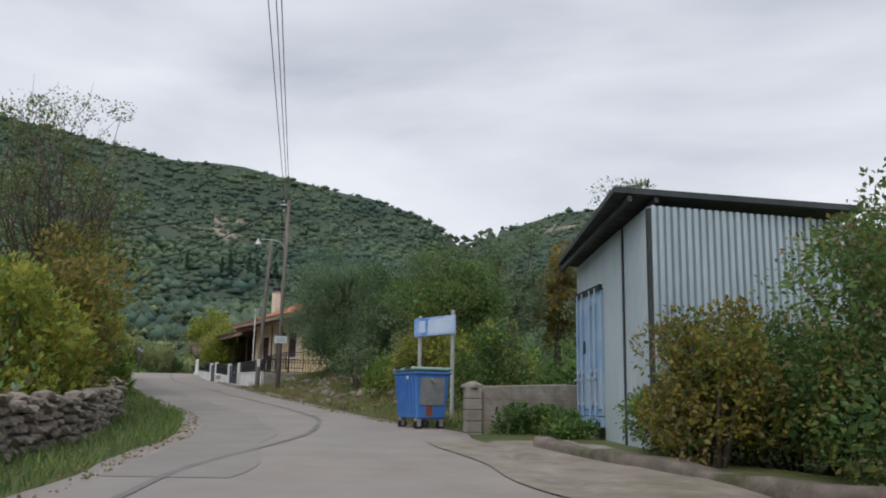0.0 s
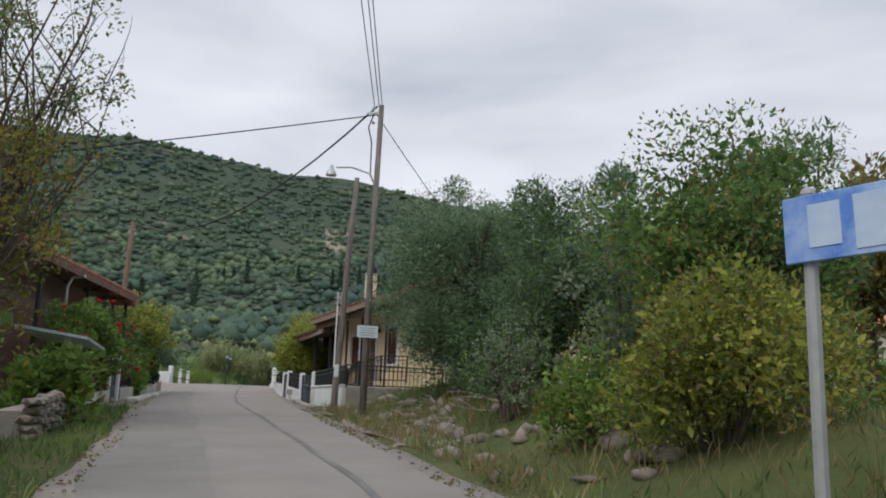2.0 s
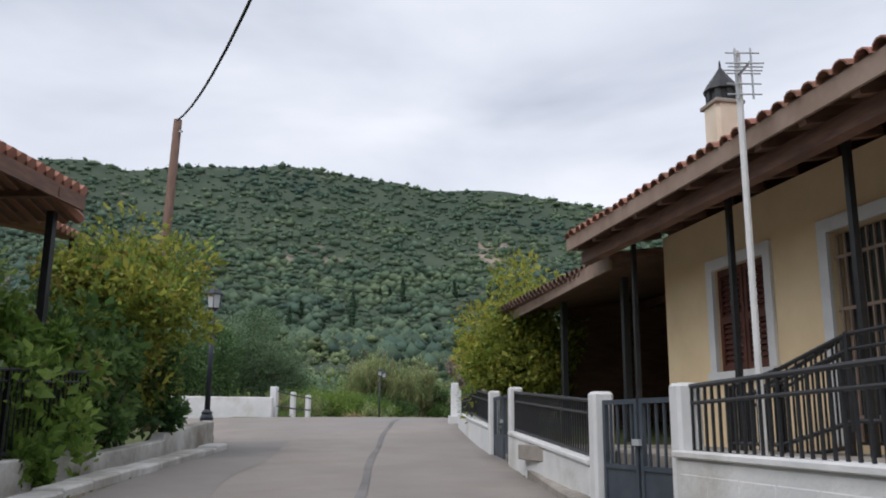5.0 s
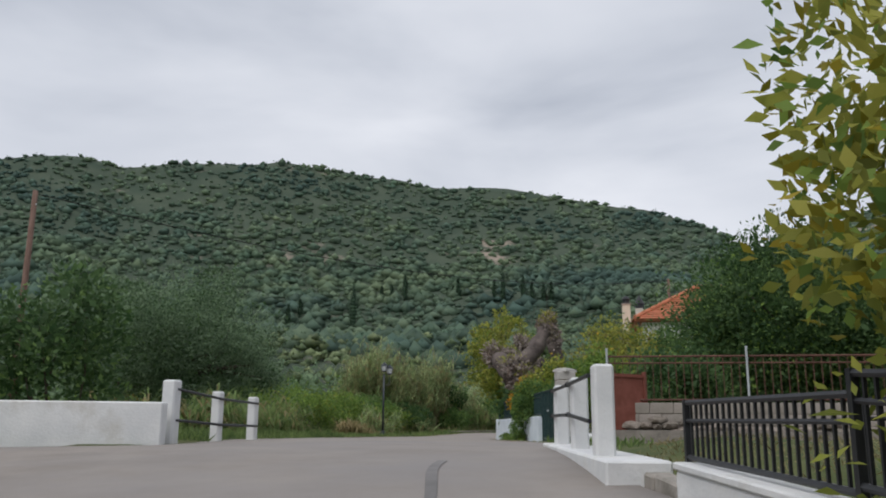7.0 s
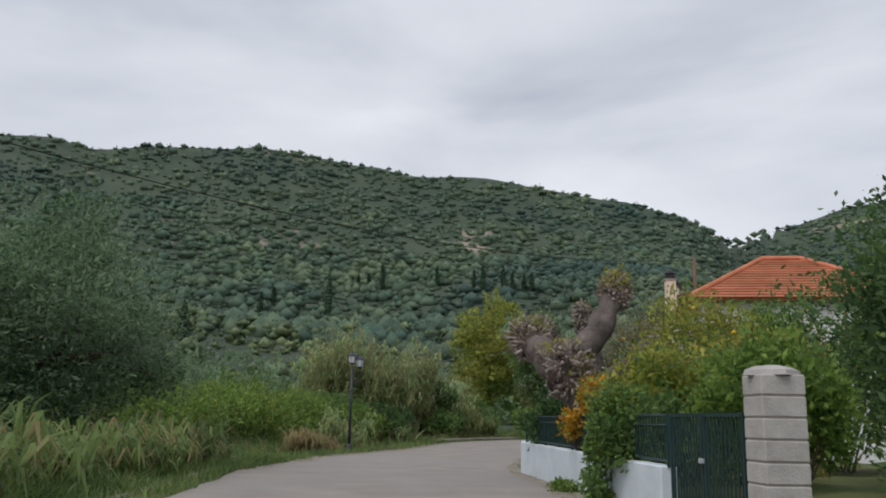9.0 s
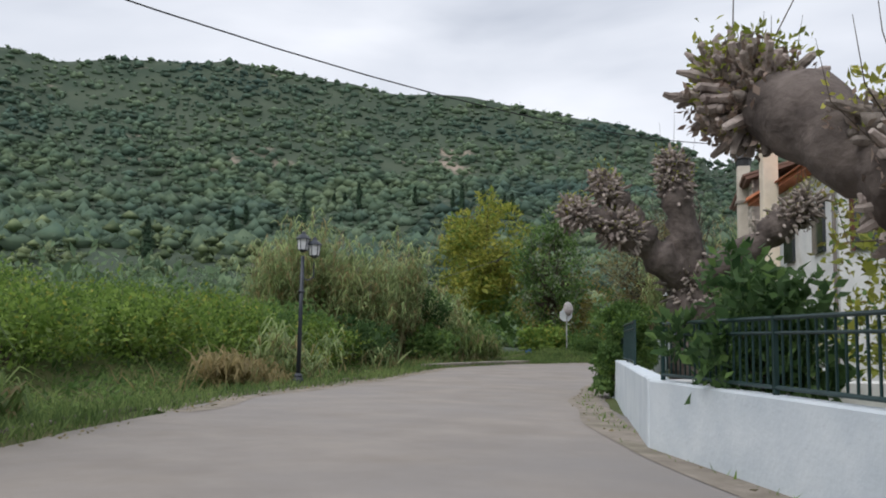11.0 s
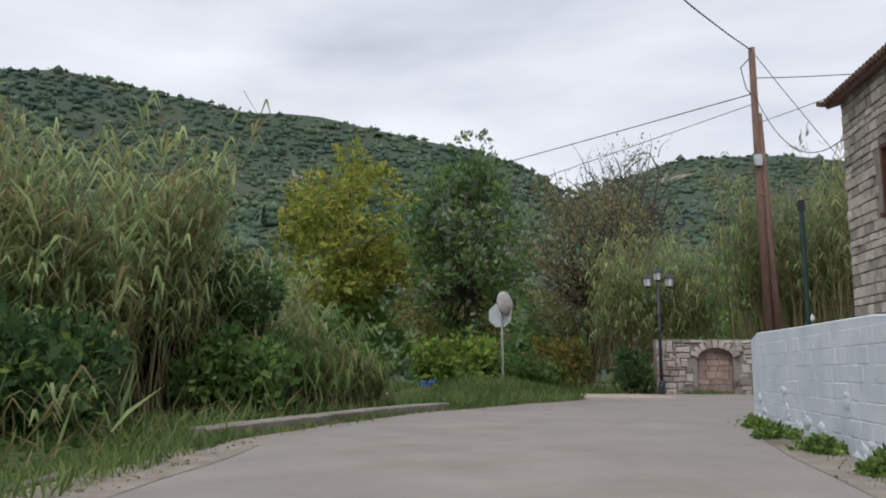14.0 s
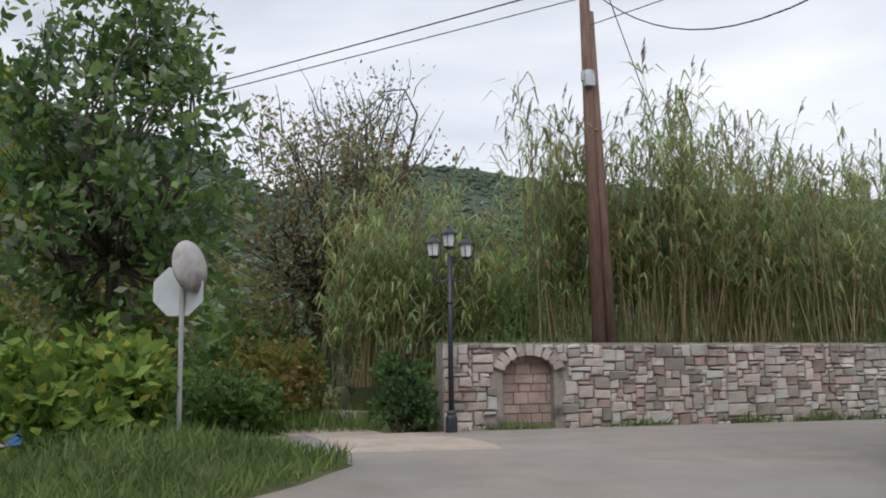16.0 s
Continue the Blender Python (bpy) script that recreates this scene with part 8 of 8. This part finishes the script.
def pollard(loc, label, limbs_, seed, tufts=22):
    """A heavily pollarded trunk: thick bent limbs with knobbly heads and dry tufts."""
    rng = np.random.default_rng(seed)
    ob = thing("pollarded_tree", label, "tree", loc)
    g = Geo()
    for pts, r in limbs_:
        p = np.array(pts, float)
        t = np.linspace(0, len(p) - 1, 14)
        q = np.stack([np.interp(t, np.arange(len(p)), p[:, k]) for k in range(3)], -1)
        q += rng.normal(0, 0.03, q.shape)
        g.tube([tuple(a) for a in q], list(np.linspace(r[0], r[1], 14) * (1 + 0.12 * rng.normal(size=14))), 12)
    part("trunk", g, M["knot"], ob, smooth=True)
    c, s, b, d = [], [], [], []
    for pts, r in limbs_:
        if r[1] < 0.1:
            continue
        e = np.array(pts[-1], float)
        a = np.array(pts[-2], float)
        for k in range(190):
            o = unit(rng.normal(size=(1, 3)))[0]
            c.append(a + (e - a) * rng.uniform(0.55, 1.1) + o * r[1] * rng.uniform(0.75, 1.35))
            s.append(rng.uniform(0.025, 0.065))
        for k in range(130):
            o = unit(rng.normal(size=(1, 3)) + np.array([[0, 0, 0.25]]))[0]
            b.append(a + (e - a) * rng.uniform(0.5, 1.1) + o * r[1] * 1.4)
            d.append(o)
    v, f = lumps(rng, c, np.array(s), 0.3, True)
    tagged(part("knob_mass", quick_mesh("knob_mass", v, f, M["knob"]), M["knob"], ob, "grey-brown knobbly pruning scars"), kind="stuff")
    st = Geo()
    for p, o in zip(b, d):
        e_ = rng.normal(0, 0.03, 3)
        st.tube([tuple(p - o * 0.12), tuple(p + o * 0.06 + e_), tuple(p + o * rng.uniform(0.04, 0.11) + e_ * 1.6)], [0.045, 0.03, 0.012 + 0.014 * rng.random()], 6)
    tagged(part("stub_mass", st, M["knob"], ob), kind="stuff")
    tw = Geo()
    for p, o in list(zip(b, d))[::16]:
        tw.tube([tuple(p), tuple(p + o * 0.4 + np.array([0, 0, 0.25])), tuple(p + o * 0.5 + np.array([0, 0, 0.6]))], [0.006, 0.004, 0.002], 4)
    tagged(part("shoot_work", tw, M["bark"], ob), kind="stuff")
    part("dry_foliage", quick_mesh("dry_foliage", *leaf_cloud(rng, np.array(c)[::2], np.full(len(c[::2]), 0.16), tufts, 0.07), M["drytuft"]), M["drytuft"], ob, "dry pinkish-brown leaf tufts")
    part("tuft_foliage", quick_mesh("tuft_foliage", *leaf_cloud(rng, np.array(c)[::5] + np.array([0, 0, 0.14]), np.full(len(c[::5]), 0.18), tufts + 6, 0.07), M["lemonleaf"]), M["lemonleaf"], ob)
    return ob


pollard((-22.2, 73.9, 2.0), "gnarled pollarded plane tree leaning behind the fence", (
    (((0.5, 0.2, 0), (0.35, 0.1, 1.2), (-0.15, -0.15, 2.3)), (0.36, 0.34)),
    (((-0.2, -0.2, 2.2), (0.25, 0.4, 2.9), (0.55, 0.9, 3.5), (0.65, 1.2, 4.1)), (0.32, 0.19)),
    (((-0.2, -0.2, 2.1), (-0.8, 0.3, 2.6), (-1.25, 0.8, 3.0)), (0.32, 0.26))), 5)
pollard((-24.2, 88.2, 2.0), "huge gnarled pollarded plane tree above the garden wall", (
    (((0, 0, 0), (0, 0, 1.6), (-0.1, -0.1, 2.7)), (0.55, 0.46)),
    (((-0.1, -0.1, 2.6), (-0.9, -0.6, 3.3), (-1.7, -1.2, 3.75)), (0.44, 0.34)),
    (((-1.2, -0.8, 3.5), (-2.0, -1.4, 3.9), (-2.55, -1.7, 4.0)), (0.34, 0.24)),
    (((-1.0, -0.7, 3.4), (-1.5, -0.9, 4.2), (-1.9, -1.2, 4.7)), (0.32, 0.24)),
    (((-0.1, -0.1, 2.6), (-0.2, -0.4, 3.8), (-0.4, -0.6, 5.2)), (0.44, 0.3)),
    (((0, -0.1, 2.6), (1.2, -0.4, 3.2), (2.4, -0.6, 4.2)), (0.42, 0.28))), 6, 3)

# -- left of the bend: reeds, trees, tall weeds --
rng = np.random.default_rng(90)


def ellipse(cx, cy, rx, ry, n):
    a, r = rng.uniform(0, 2 * math.pi, n), np.sqrt(rng.random(n))
    return list(zip((cx + rx * r * np.cos(a)).tolist(), (cy + ry * r * np.sin(a)).tolist()))


reeds("reed_stand", "tall dense stand of green and straw-coloured giant reeds", ellipse(-40.6, 103.4, 4.0, 3.4, 900), 5.9, "reed", 91, 22, 0.06)
reeds("reed_stand", "bare straw-coloured canes standing above the reeds", ellipse(-40.4, 103.2, 3.6, 2.6, 30), 6.7, "drygrass", 191, 1, 0.3, cane_r=0.026, lean=0.25)
reeds("reed_stand", "reeds with dry leaves beside the stand", ellipse(-38.5, 108.5, 2.4, 3.0, 240), 4.4, "reed", 92, 22, 0.0)
reeds("reed_stand", "tall giant reeds with plumes behind the stone wall", ellipse(-19.6, 122.4, 4.0, 1.7, 480), 7.2, "reed", 93, 14, 0.3, z=4.0)
reeds("reed_stand", "tall giant reeds with plumes behind the stone wall", ellipse(-13.0, 123.8, 4.6, 2.0, 380), 7.5, "reed", 94, 14, 0.45, z=4.0)
reeds("reed_stand", "tall giant reeds at the end of the stone wall", ellipse(-26.3, 124.5, 2.6, 2.4, 260), 6.2, "reed", 95, 20, 0.2, z=3.2)
reeds("reed_stand", "bare pale canes leaning among the reeds behind the stone wall", ellipse(-18.5, 121.9, 5.5, 1.0, 70), 6.6, "drygrass", 195, 3, 0.5, z=4.0, cane_r=0.026)
reeds("reed_stand", "low green reeds along the stone wall", ellipse(-4.0, 125.0, 5.5, 2.0, 420), 4.0, "reed", 96, 20, 0.2, z=4.0)
reeds("reed_stand", "young arching reeds beside the raised kerb", ellipse(-35.2, 107.0, 1.2, 2.6, 50), 2.1, "grass", 97, 22, 0.0)
reeds("reed_stand", "pale young reeds before the tall stand", ellipse(-37.0, 97.5, 0.9, 3.2, 7), 1.5, "reed", 99, 20, 0.0)
reeds("reed_stand", "dry brown clump of collapsed reeds beside the lantern post", ellipse(-35.1, 86.6, 0.7, 1.6, 26), 0.8, "drygrass", 981, 22, 0.0)
reeds("reed_stand", "young arching reeds beside the lantern post", ellipse(-35.4, 90.0, 0.7, 1.3, 22), 1.9, "reed", 98, 20, 0.0)
reeds("reed_stand", "young arching reeds in the verge before the meadow", list(zip(*(a.tolist() for a in beside(LEFT, 62, 77, 1.2, 4.6, 130, 951, -1)))), 1.15, "grass", 961, 26, 0.0)
tree("deciduous_tree", "yellow-green tree beyond the reeds", (-41.0, 130.0), 13.2, 5.0, "lemonleaf", 0.21, 92, 130, 101, trunk=0.25, low=0.1, extra=(("autumn", 0.25), ("bright", 0.8)), clump_r=0.27)
tree("walnut_tree", "dark green broad-leaved tree behind the stop sign", (-32.9, 115.7), 8.9, 2.5, "green", 0.18, 78, 105, 102, trunk=0.14, low=0.08, sparse=True, extra=(("grey", 0.7), ("dark", 0.3)), clump_r=0.25, twigs=40)
tree("deciduous_tree", "brown-leaved tree with a thinning top", (-28.6, 129.0), 11.8, 5.0, "brown", 0.14, 64, 150, 103, trunk=0.22, low=0.1, sparse=True, extra=(("grey", 0.6), ("autumn", 0.6)), twigs=170, clump_r=0.26)
tree("bare_tree", "thin-topped grey tree behind the side road", (-26.5, 131.5), 12.5, 3.4, "grey", 0.13, 40, 50, 104, trunk=0.2, sparse=True, low=0.5, twigs=120)
tree("deciduous_tree", "green tree behind the reeds", (-50.0, 118.0), 7.0, 4.0, "dark", 0.14, 50, 170, 105, low=0.1, extra=(("green", 0.5),))
tree("deciduous_tree", "autumn-coloured tree behind the side road", (-34.5, 127.0), 7.0, 3.4, "autumn", 0.14, 46, 170, 106, low=0.05, extra=(("green", 0.6), ("brown", 0.3)))
bush("shrub", "bright lime-green fig shrub beside the stop sign", (-32.9, 113.0), 1.25, 1.05, 1.5, "bright", 0.15, 40, 70, 107, extra=(("lemonleaf", 0.8), ("green", 0.5)))
bush("shrub", "dark creeper over the end of the stone wall", (-27.3, 119.4), 0.75, 0.8, 2.1, "dark", 0.1, 26, 130, 108, extra=(("green", 0.5),))
for k, (x, y, r, h, m1) in enumerate(((-36.5, 111, 1.7, 2.6, "green"), (-36.3, 107.5, 1.3, 2.0, "green"), (-37.6, 99.5, 1.4, 1.8, "dark"), (-37.0, 105.3, 1.5, 4.3, "dark"), (-39.5, 96.5, 2.3, 2.2, "green"), (-44.5, 94.5, 2.4, 2.6, "olive"), (-36.2, 103.8, 1.2, 1.8, "green"), (-49, 92, 3.0, 3.0, "dark"), (-41.5, 92.5, 1.7, 1.6, "green"),
                                      (-36.0, 78.0, 1.4, 1.1, "dark"), (-44.0, 80.0, 2.2, 2.0, "autumn"), (-50.0, 84.0, 3.0, 2.8, "olive"), (-31.5, 121.8, 1.4, 1.6, "green"), (-30.0, 124, 1.6, 2.6, "autumn"),
                                      (-55.0, 100.0, 3.4, 3.6, "green"), (-33.0, 123.5, 1.6, 2.2, "green"), (-57, 78, 3.2, 3.4, "dark"), (-47.0, 73.0, 2.6, 2.4, "green"))):
    bush("shrub", f"{dict(green='green', olive='grey-green', grey='silvery', dark='dark green', autumn='yellow-brown')[m1]} wild shrub in the rough grass", (x, y), r, r, h, m1, 0.13, int(18 + r * 9), 130, 120 + k, extra=(("green", 0.4), ("bright", 0.25)))


for k, (x, y, rx, ry, h) in enumerate(((-38.2, 82.0, 1.8, 2.4, 1.3), (-37.6, 86.5, 1.6, 2.2, 1.4), (-38.6, 91.0, 1.9, 2.2, 1.5), (-41.5, 84.5, 2.4, 2.6, 1.5), (-41.5, 89.0, 2.2, 2.4, 1.4), (-36.2, 76.5, 1.7, 2.2, 1.0),
                                       (-34.6, 68.0, 1.5, 2.2, 0.9), (-45.5, 86.5, 2.6, 3.0, 1.6), (-38.6, 73.5, 2.0, 2.0, 1.0), (-38.4, 96.6, 1.7, 2.4, 1.3), (-45.0, 93.5, 2.4, 2.6, 1.9))):
    bush("nettle_patch", "lush bright green nettles and brambles in the meadow", (x, y), rx, ry, h * 1.3, "bright", 0.10, 46, 170, 160 + k, extra=(("grass", 0.6), ("lemonleaf", 0.2)), category="weeds")


for k, (x, y, r, h, m1, m2, lab) in enumerate(((-51.0, 107.0, 2.2, 2.6, "orange", "autumn", "rust-orange shrub in the valley scrub"), (-58.5, 103.0, 3.2, 4.4, "grey", "olive", "pale grey-green tree in the valley"), (-47.5, 110.5, 2.4, 3.2, "olive", "grey", "round grey-green olive tree in the valley"),
                                              (-76.0, 148.0, 4.6, 6.0, "bright", "green", "light green tree at the foot of the hill"), (-70.0, 133.0, 3.8, 5.2, "green", "dark", "dark round tree at the foot of the hill"), (-55.0, 139.0, 4.0, 5.6, "olive", "bright", "broad olive tree at the foot of the hill"),
                                              (-62.0, 122.0, 3.4, 4.6, "bright", "autumn", "yellow-green tree in the valley"), (-46.5, 124.0, 3.0, 4.2, "dark", "green", "dark green tree beyond the reeds"))):
    bush("valley_tree", lab, (x, y), r, r, h, m1, 0.17, 40, 130, 300 + k, extra=((m2, 0.6),), category="tree")


def valley_trees():
    g = np.random.default_rng(55)
    for nm, m1, n, seed in (("olive_grove", "olive", 130, 1), ("valley_trees", "green", 110, 2), ("valley_scrub", "bright", 50, 3), ("dark_grove", "dark", 60, 4)):
        a, r = np.radians(g.uniform(-44, 64, n)), g.uniform(84, 230, n)
        x, y = HUB[0] - r * np.sin(a), HUB[1] + r * np.cos(a)
        keep = ~((x > -40) & (y < 130))
        x, y = x[keep], y[keep]
        s = g.uniform(1.7, 4.2, len(x))
        cs, rs = [], []
        for xi, yi, si in zip(x, y, s):
            for k in range(7):
                o = g.normal(0, 0.45, 3) * si
                cs.append((xi + o[0], yi + o[1], gz(xi, yi) + si * 0.8 + abs(o[2]) * 0.8))
                rs.append(si * g.uniform(0.4, 0.75))
        cs, rs = np.array(cs), np.array(rs)
        ob = thing(nm, "grey-green olive trees in the valley" if m1 == "olive" else "mixed trees and scrub in the valley", "trees", kind="stuff")
        part("foliage", quick_mesh("foliage", *leaf_cloud(g, cs, rs, 28, 0.6), M[m1]), M[m1], ob)
        part("inner_foliage", quick_mesh("inner_foliage", *leaf_cloud(g, cs, rs * 0.8, 9, 1.1, shell=0.1), M[m1]), M[m1], ob)


valley_trees()

# -- grass and weeds --
x, y = beside(LEFT, 2, 34, 0.05, 1.6, 9000, 1, -1)
blade_field("grass_verge_left", "green grass verge along the road", x, y, 0.22, 0.022, "grass", 1)
x, y = beside(RIGHT, 14, 36, 0.3, 4.5, 6000, 2, 1)
blade_field("grass_bank", "rough grass and weeds on the bank", x, y, 0.26, 0.024, "grass", 2)
x, y = beside(RIGHT, 33.5, 39, 0.3, 5.0, 5200, 23, 1)
ok = (y - 36.6) < (x + 6.25) * 0.49
blade_field("grass_below_terrace", "tall green and yellow grass below the terrace wall", x[ok], y[ok], 0.24, 0.02, "grass", 23)
x, y = beside(RIGHT, 17, 36.5, 0.2, 4.0, 7000, 3, 1)
blade_field("dry_grass_bank", "dry straw-coloured grass on the bank", x, y, 0.36, 0.016, "drygrass", 3)
x, y = beside(LEFT, 58, 100, 0.02, 1.6, 12000, 4, -1)
blade_field("grass_verge_bend", "green grass along the kerb", x, y, 0.26, 0.024, "grass", 4)
x, y = beside(LEFT, 98, 110, 0.0, 0.55, 2200, 24, -1)
blade_field("grass_kerb_foot", "grass tufts along the foot of the raised kerb", x, y, 0.16, 0.022, "grass", 24, 0.7)
x, y = beside(LEFT, 60, 112, 1.0, 9.0, 20000, 5, -1)
blade_field("meadow_grass", "lush green meadow grass and nettles", x, y, 0.36, 0.03, "grass", 5, 0.8)
x, y = beside(LEFT, 60, 108, 1.1, 14.0, 30000, 6, -1)
blade_field("meadow_herbs", "bright green leafy herbs in the meadow", x, y, 0.24, 0.075, "green", 6, 1.0, 0.6)
x, y = beside(LEFT, 86, 108, 1.4, 4.2, 150, 7, -1)
blade_field("tall_weeds", "tall arching broad-bladed weeds", x, y, 1.15, 0.055, "reed", 7, 0.4)
x, y = beside(LEFT, 82, 106, 0.9, 3.2, 350, 8, -1)
blade_field("dry_weeds", "dry bent straw among the weeds", x, y, 0.8, 0.03, "drygrass", 8, 0.7)
g_ = np.random.default_rng(9)
x, y = g_.uniform(-33.5, -28.6, 9000), g_.uniform(107.5, 114.6, 9000)
ok = (curve_at(LEFT, y) - x > 0.1) & (curve_at(LEFT, y) - x < 3.2)
blade_field("island_grass", "thick green grass on the traffic island", x[ok], y[ok], 0.34, 0.026, "grass", 9, 0.5)
x, y = g_.uniform(-42, -27.2, 6000), g_.uniform(121.2, 125, 6000)
blade_field("side_grass", "tall grass behind the side road", x, y, 0.6, 0.04, "grass", 10, 0.45)
x, y = g_.uniform(-26.3, 6, 7000), g_.uniform(119.8, 122.0, 7000)
y = y + 0.12 * (x + 26.5)
blade_field("terrace_grass", "grass along the top of the stone wall", x, y, 0.38, 0.03, "grass", 11, 0.6)
x = g_.uniform(-26.4, -4, 5200)
y = 119.25 + 0.12 * (x + 26.5) - 0.12 - 0.35 * g_.random(5200) ** 2
ok = wobble(x, y, 1.7, 3.0) + g_.normal(0, 0.3, 5200) > 0.15
blade_field("wall_foot_grass", "tufts of grass and weeds along the foot of the stone wall", x[ok], y[ok], 0.38, 0.035, "grass", 25, 0.6)
x, y = beside(RIGHT, 66, 105, 0.02, 0.3, 3200, 12, 1)
x = x - 0.5
blade_field("wall_foot_weeds", "small weeds at the foot of the painted wall", x, y, 0.2, 0.035, "bright", 12, 0.8)
x, y = g_.uniform(4, 22, 12000), g_.uniform(16.5, 44, 12000)
ok = x - curve_at(RIGHT, y) > 1.5
blade_field("field_grass", "tall grass in the field behind the block wall", x[ok], y[ok], 0.5, 0.04, "grass", 13, 0.5)
x, y = g_.uniform(-26, -16, 5000), g_.uniform(57, 66, 5000)
ok = (x - curve_at(RIGHT, y) > 0.2) & (x - curve_at(RIGHT, y) < 1.3)
blade_field("driveway_weeds", "weeds along the driveway edge", x[ok], y[ok], 0.18, 0.03, "grass", 14, 0.6)

x, y = g_.uniform(-15.6, -8.0, 9000), g_.uniform(53.0, 61.6, 9000)
ok = x - curve_at(RIGHT, y) > 0.5
blade_field("yard_weeds", "thin brown and green weeds in the yard", x[ok], y[ok], 0.10, 0.016, "brown", 15, 0.9)
for nm, table, y0, y1, d0, d1, n, sd, sg in (("leaf_litter_bank", RIGHT, 16, 37, -0.35, 0.7, 2600, 16, 1), ("leaf_litter_verge", LEFT, 3, 48, -0.3, 0.5, 2200, 17, -1), ("leaf_litter_bend", LEFT, 74, 108, -0.3, 0.4, 900, 18, -1), ("leaf_litter_wall", RIGHT, 64, 104, -0.7, 0.0, 260, 19, 1)):
    x, y = beside(table, y0, y1, d0, d1, n, sd, sg)
    r_ = np.random.default_rng(sd)
    base = np.stack([x, y, np.maximum(ground_z(x, y), road_z(x, y)) + 0.012], -1)
    way = unit(np.stack([r_.normal(0, 1, len(x)), r_.normal(0, 1, len(x)), r_.normal(0.1, 0.12, len(x))], -1))
    ln = r_.uniform(0.03, 0.08, len(x))
    tagged(new(nm, quick_mesh(nm, *blades(r_, base, way, ln, ln * 0.5, 0.1), M["brown"])), "dry fallen leaves scattered along the road edge", "leaf litter", kind="stuff")
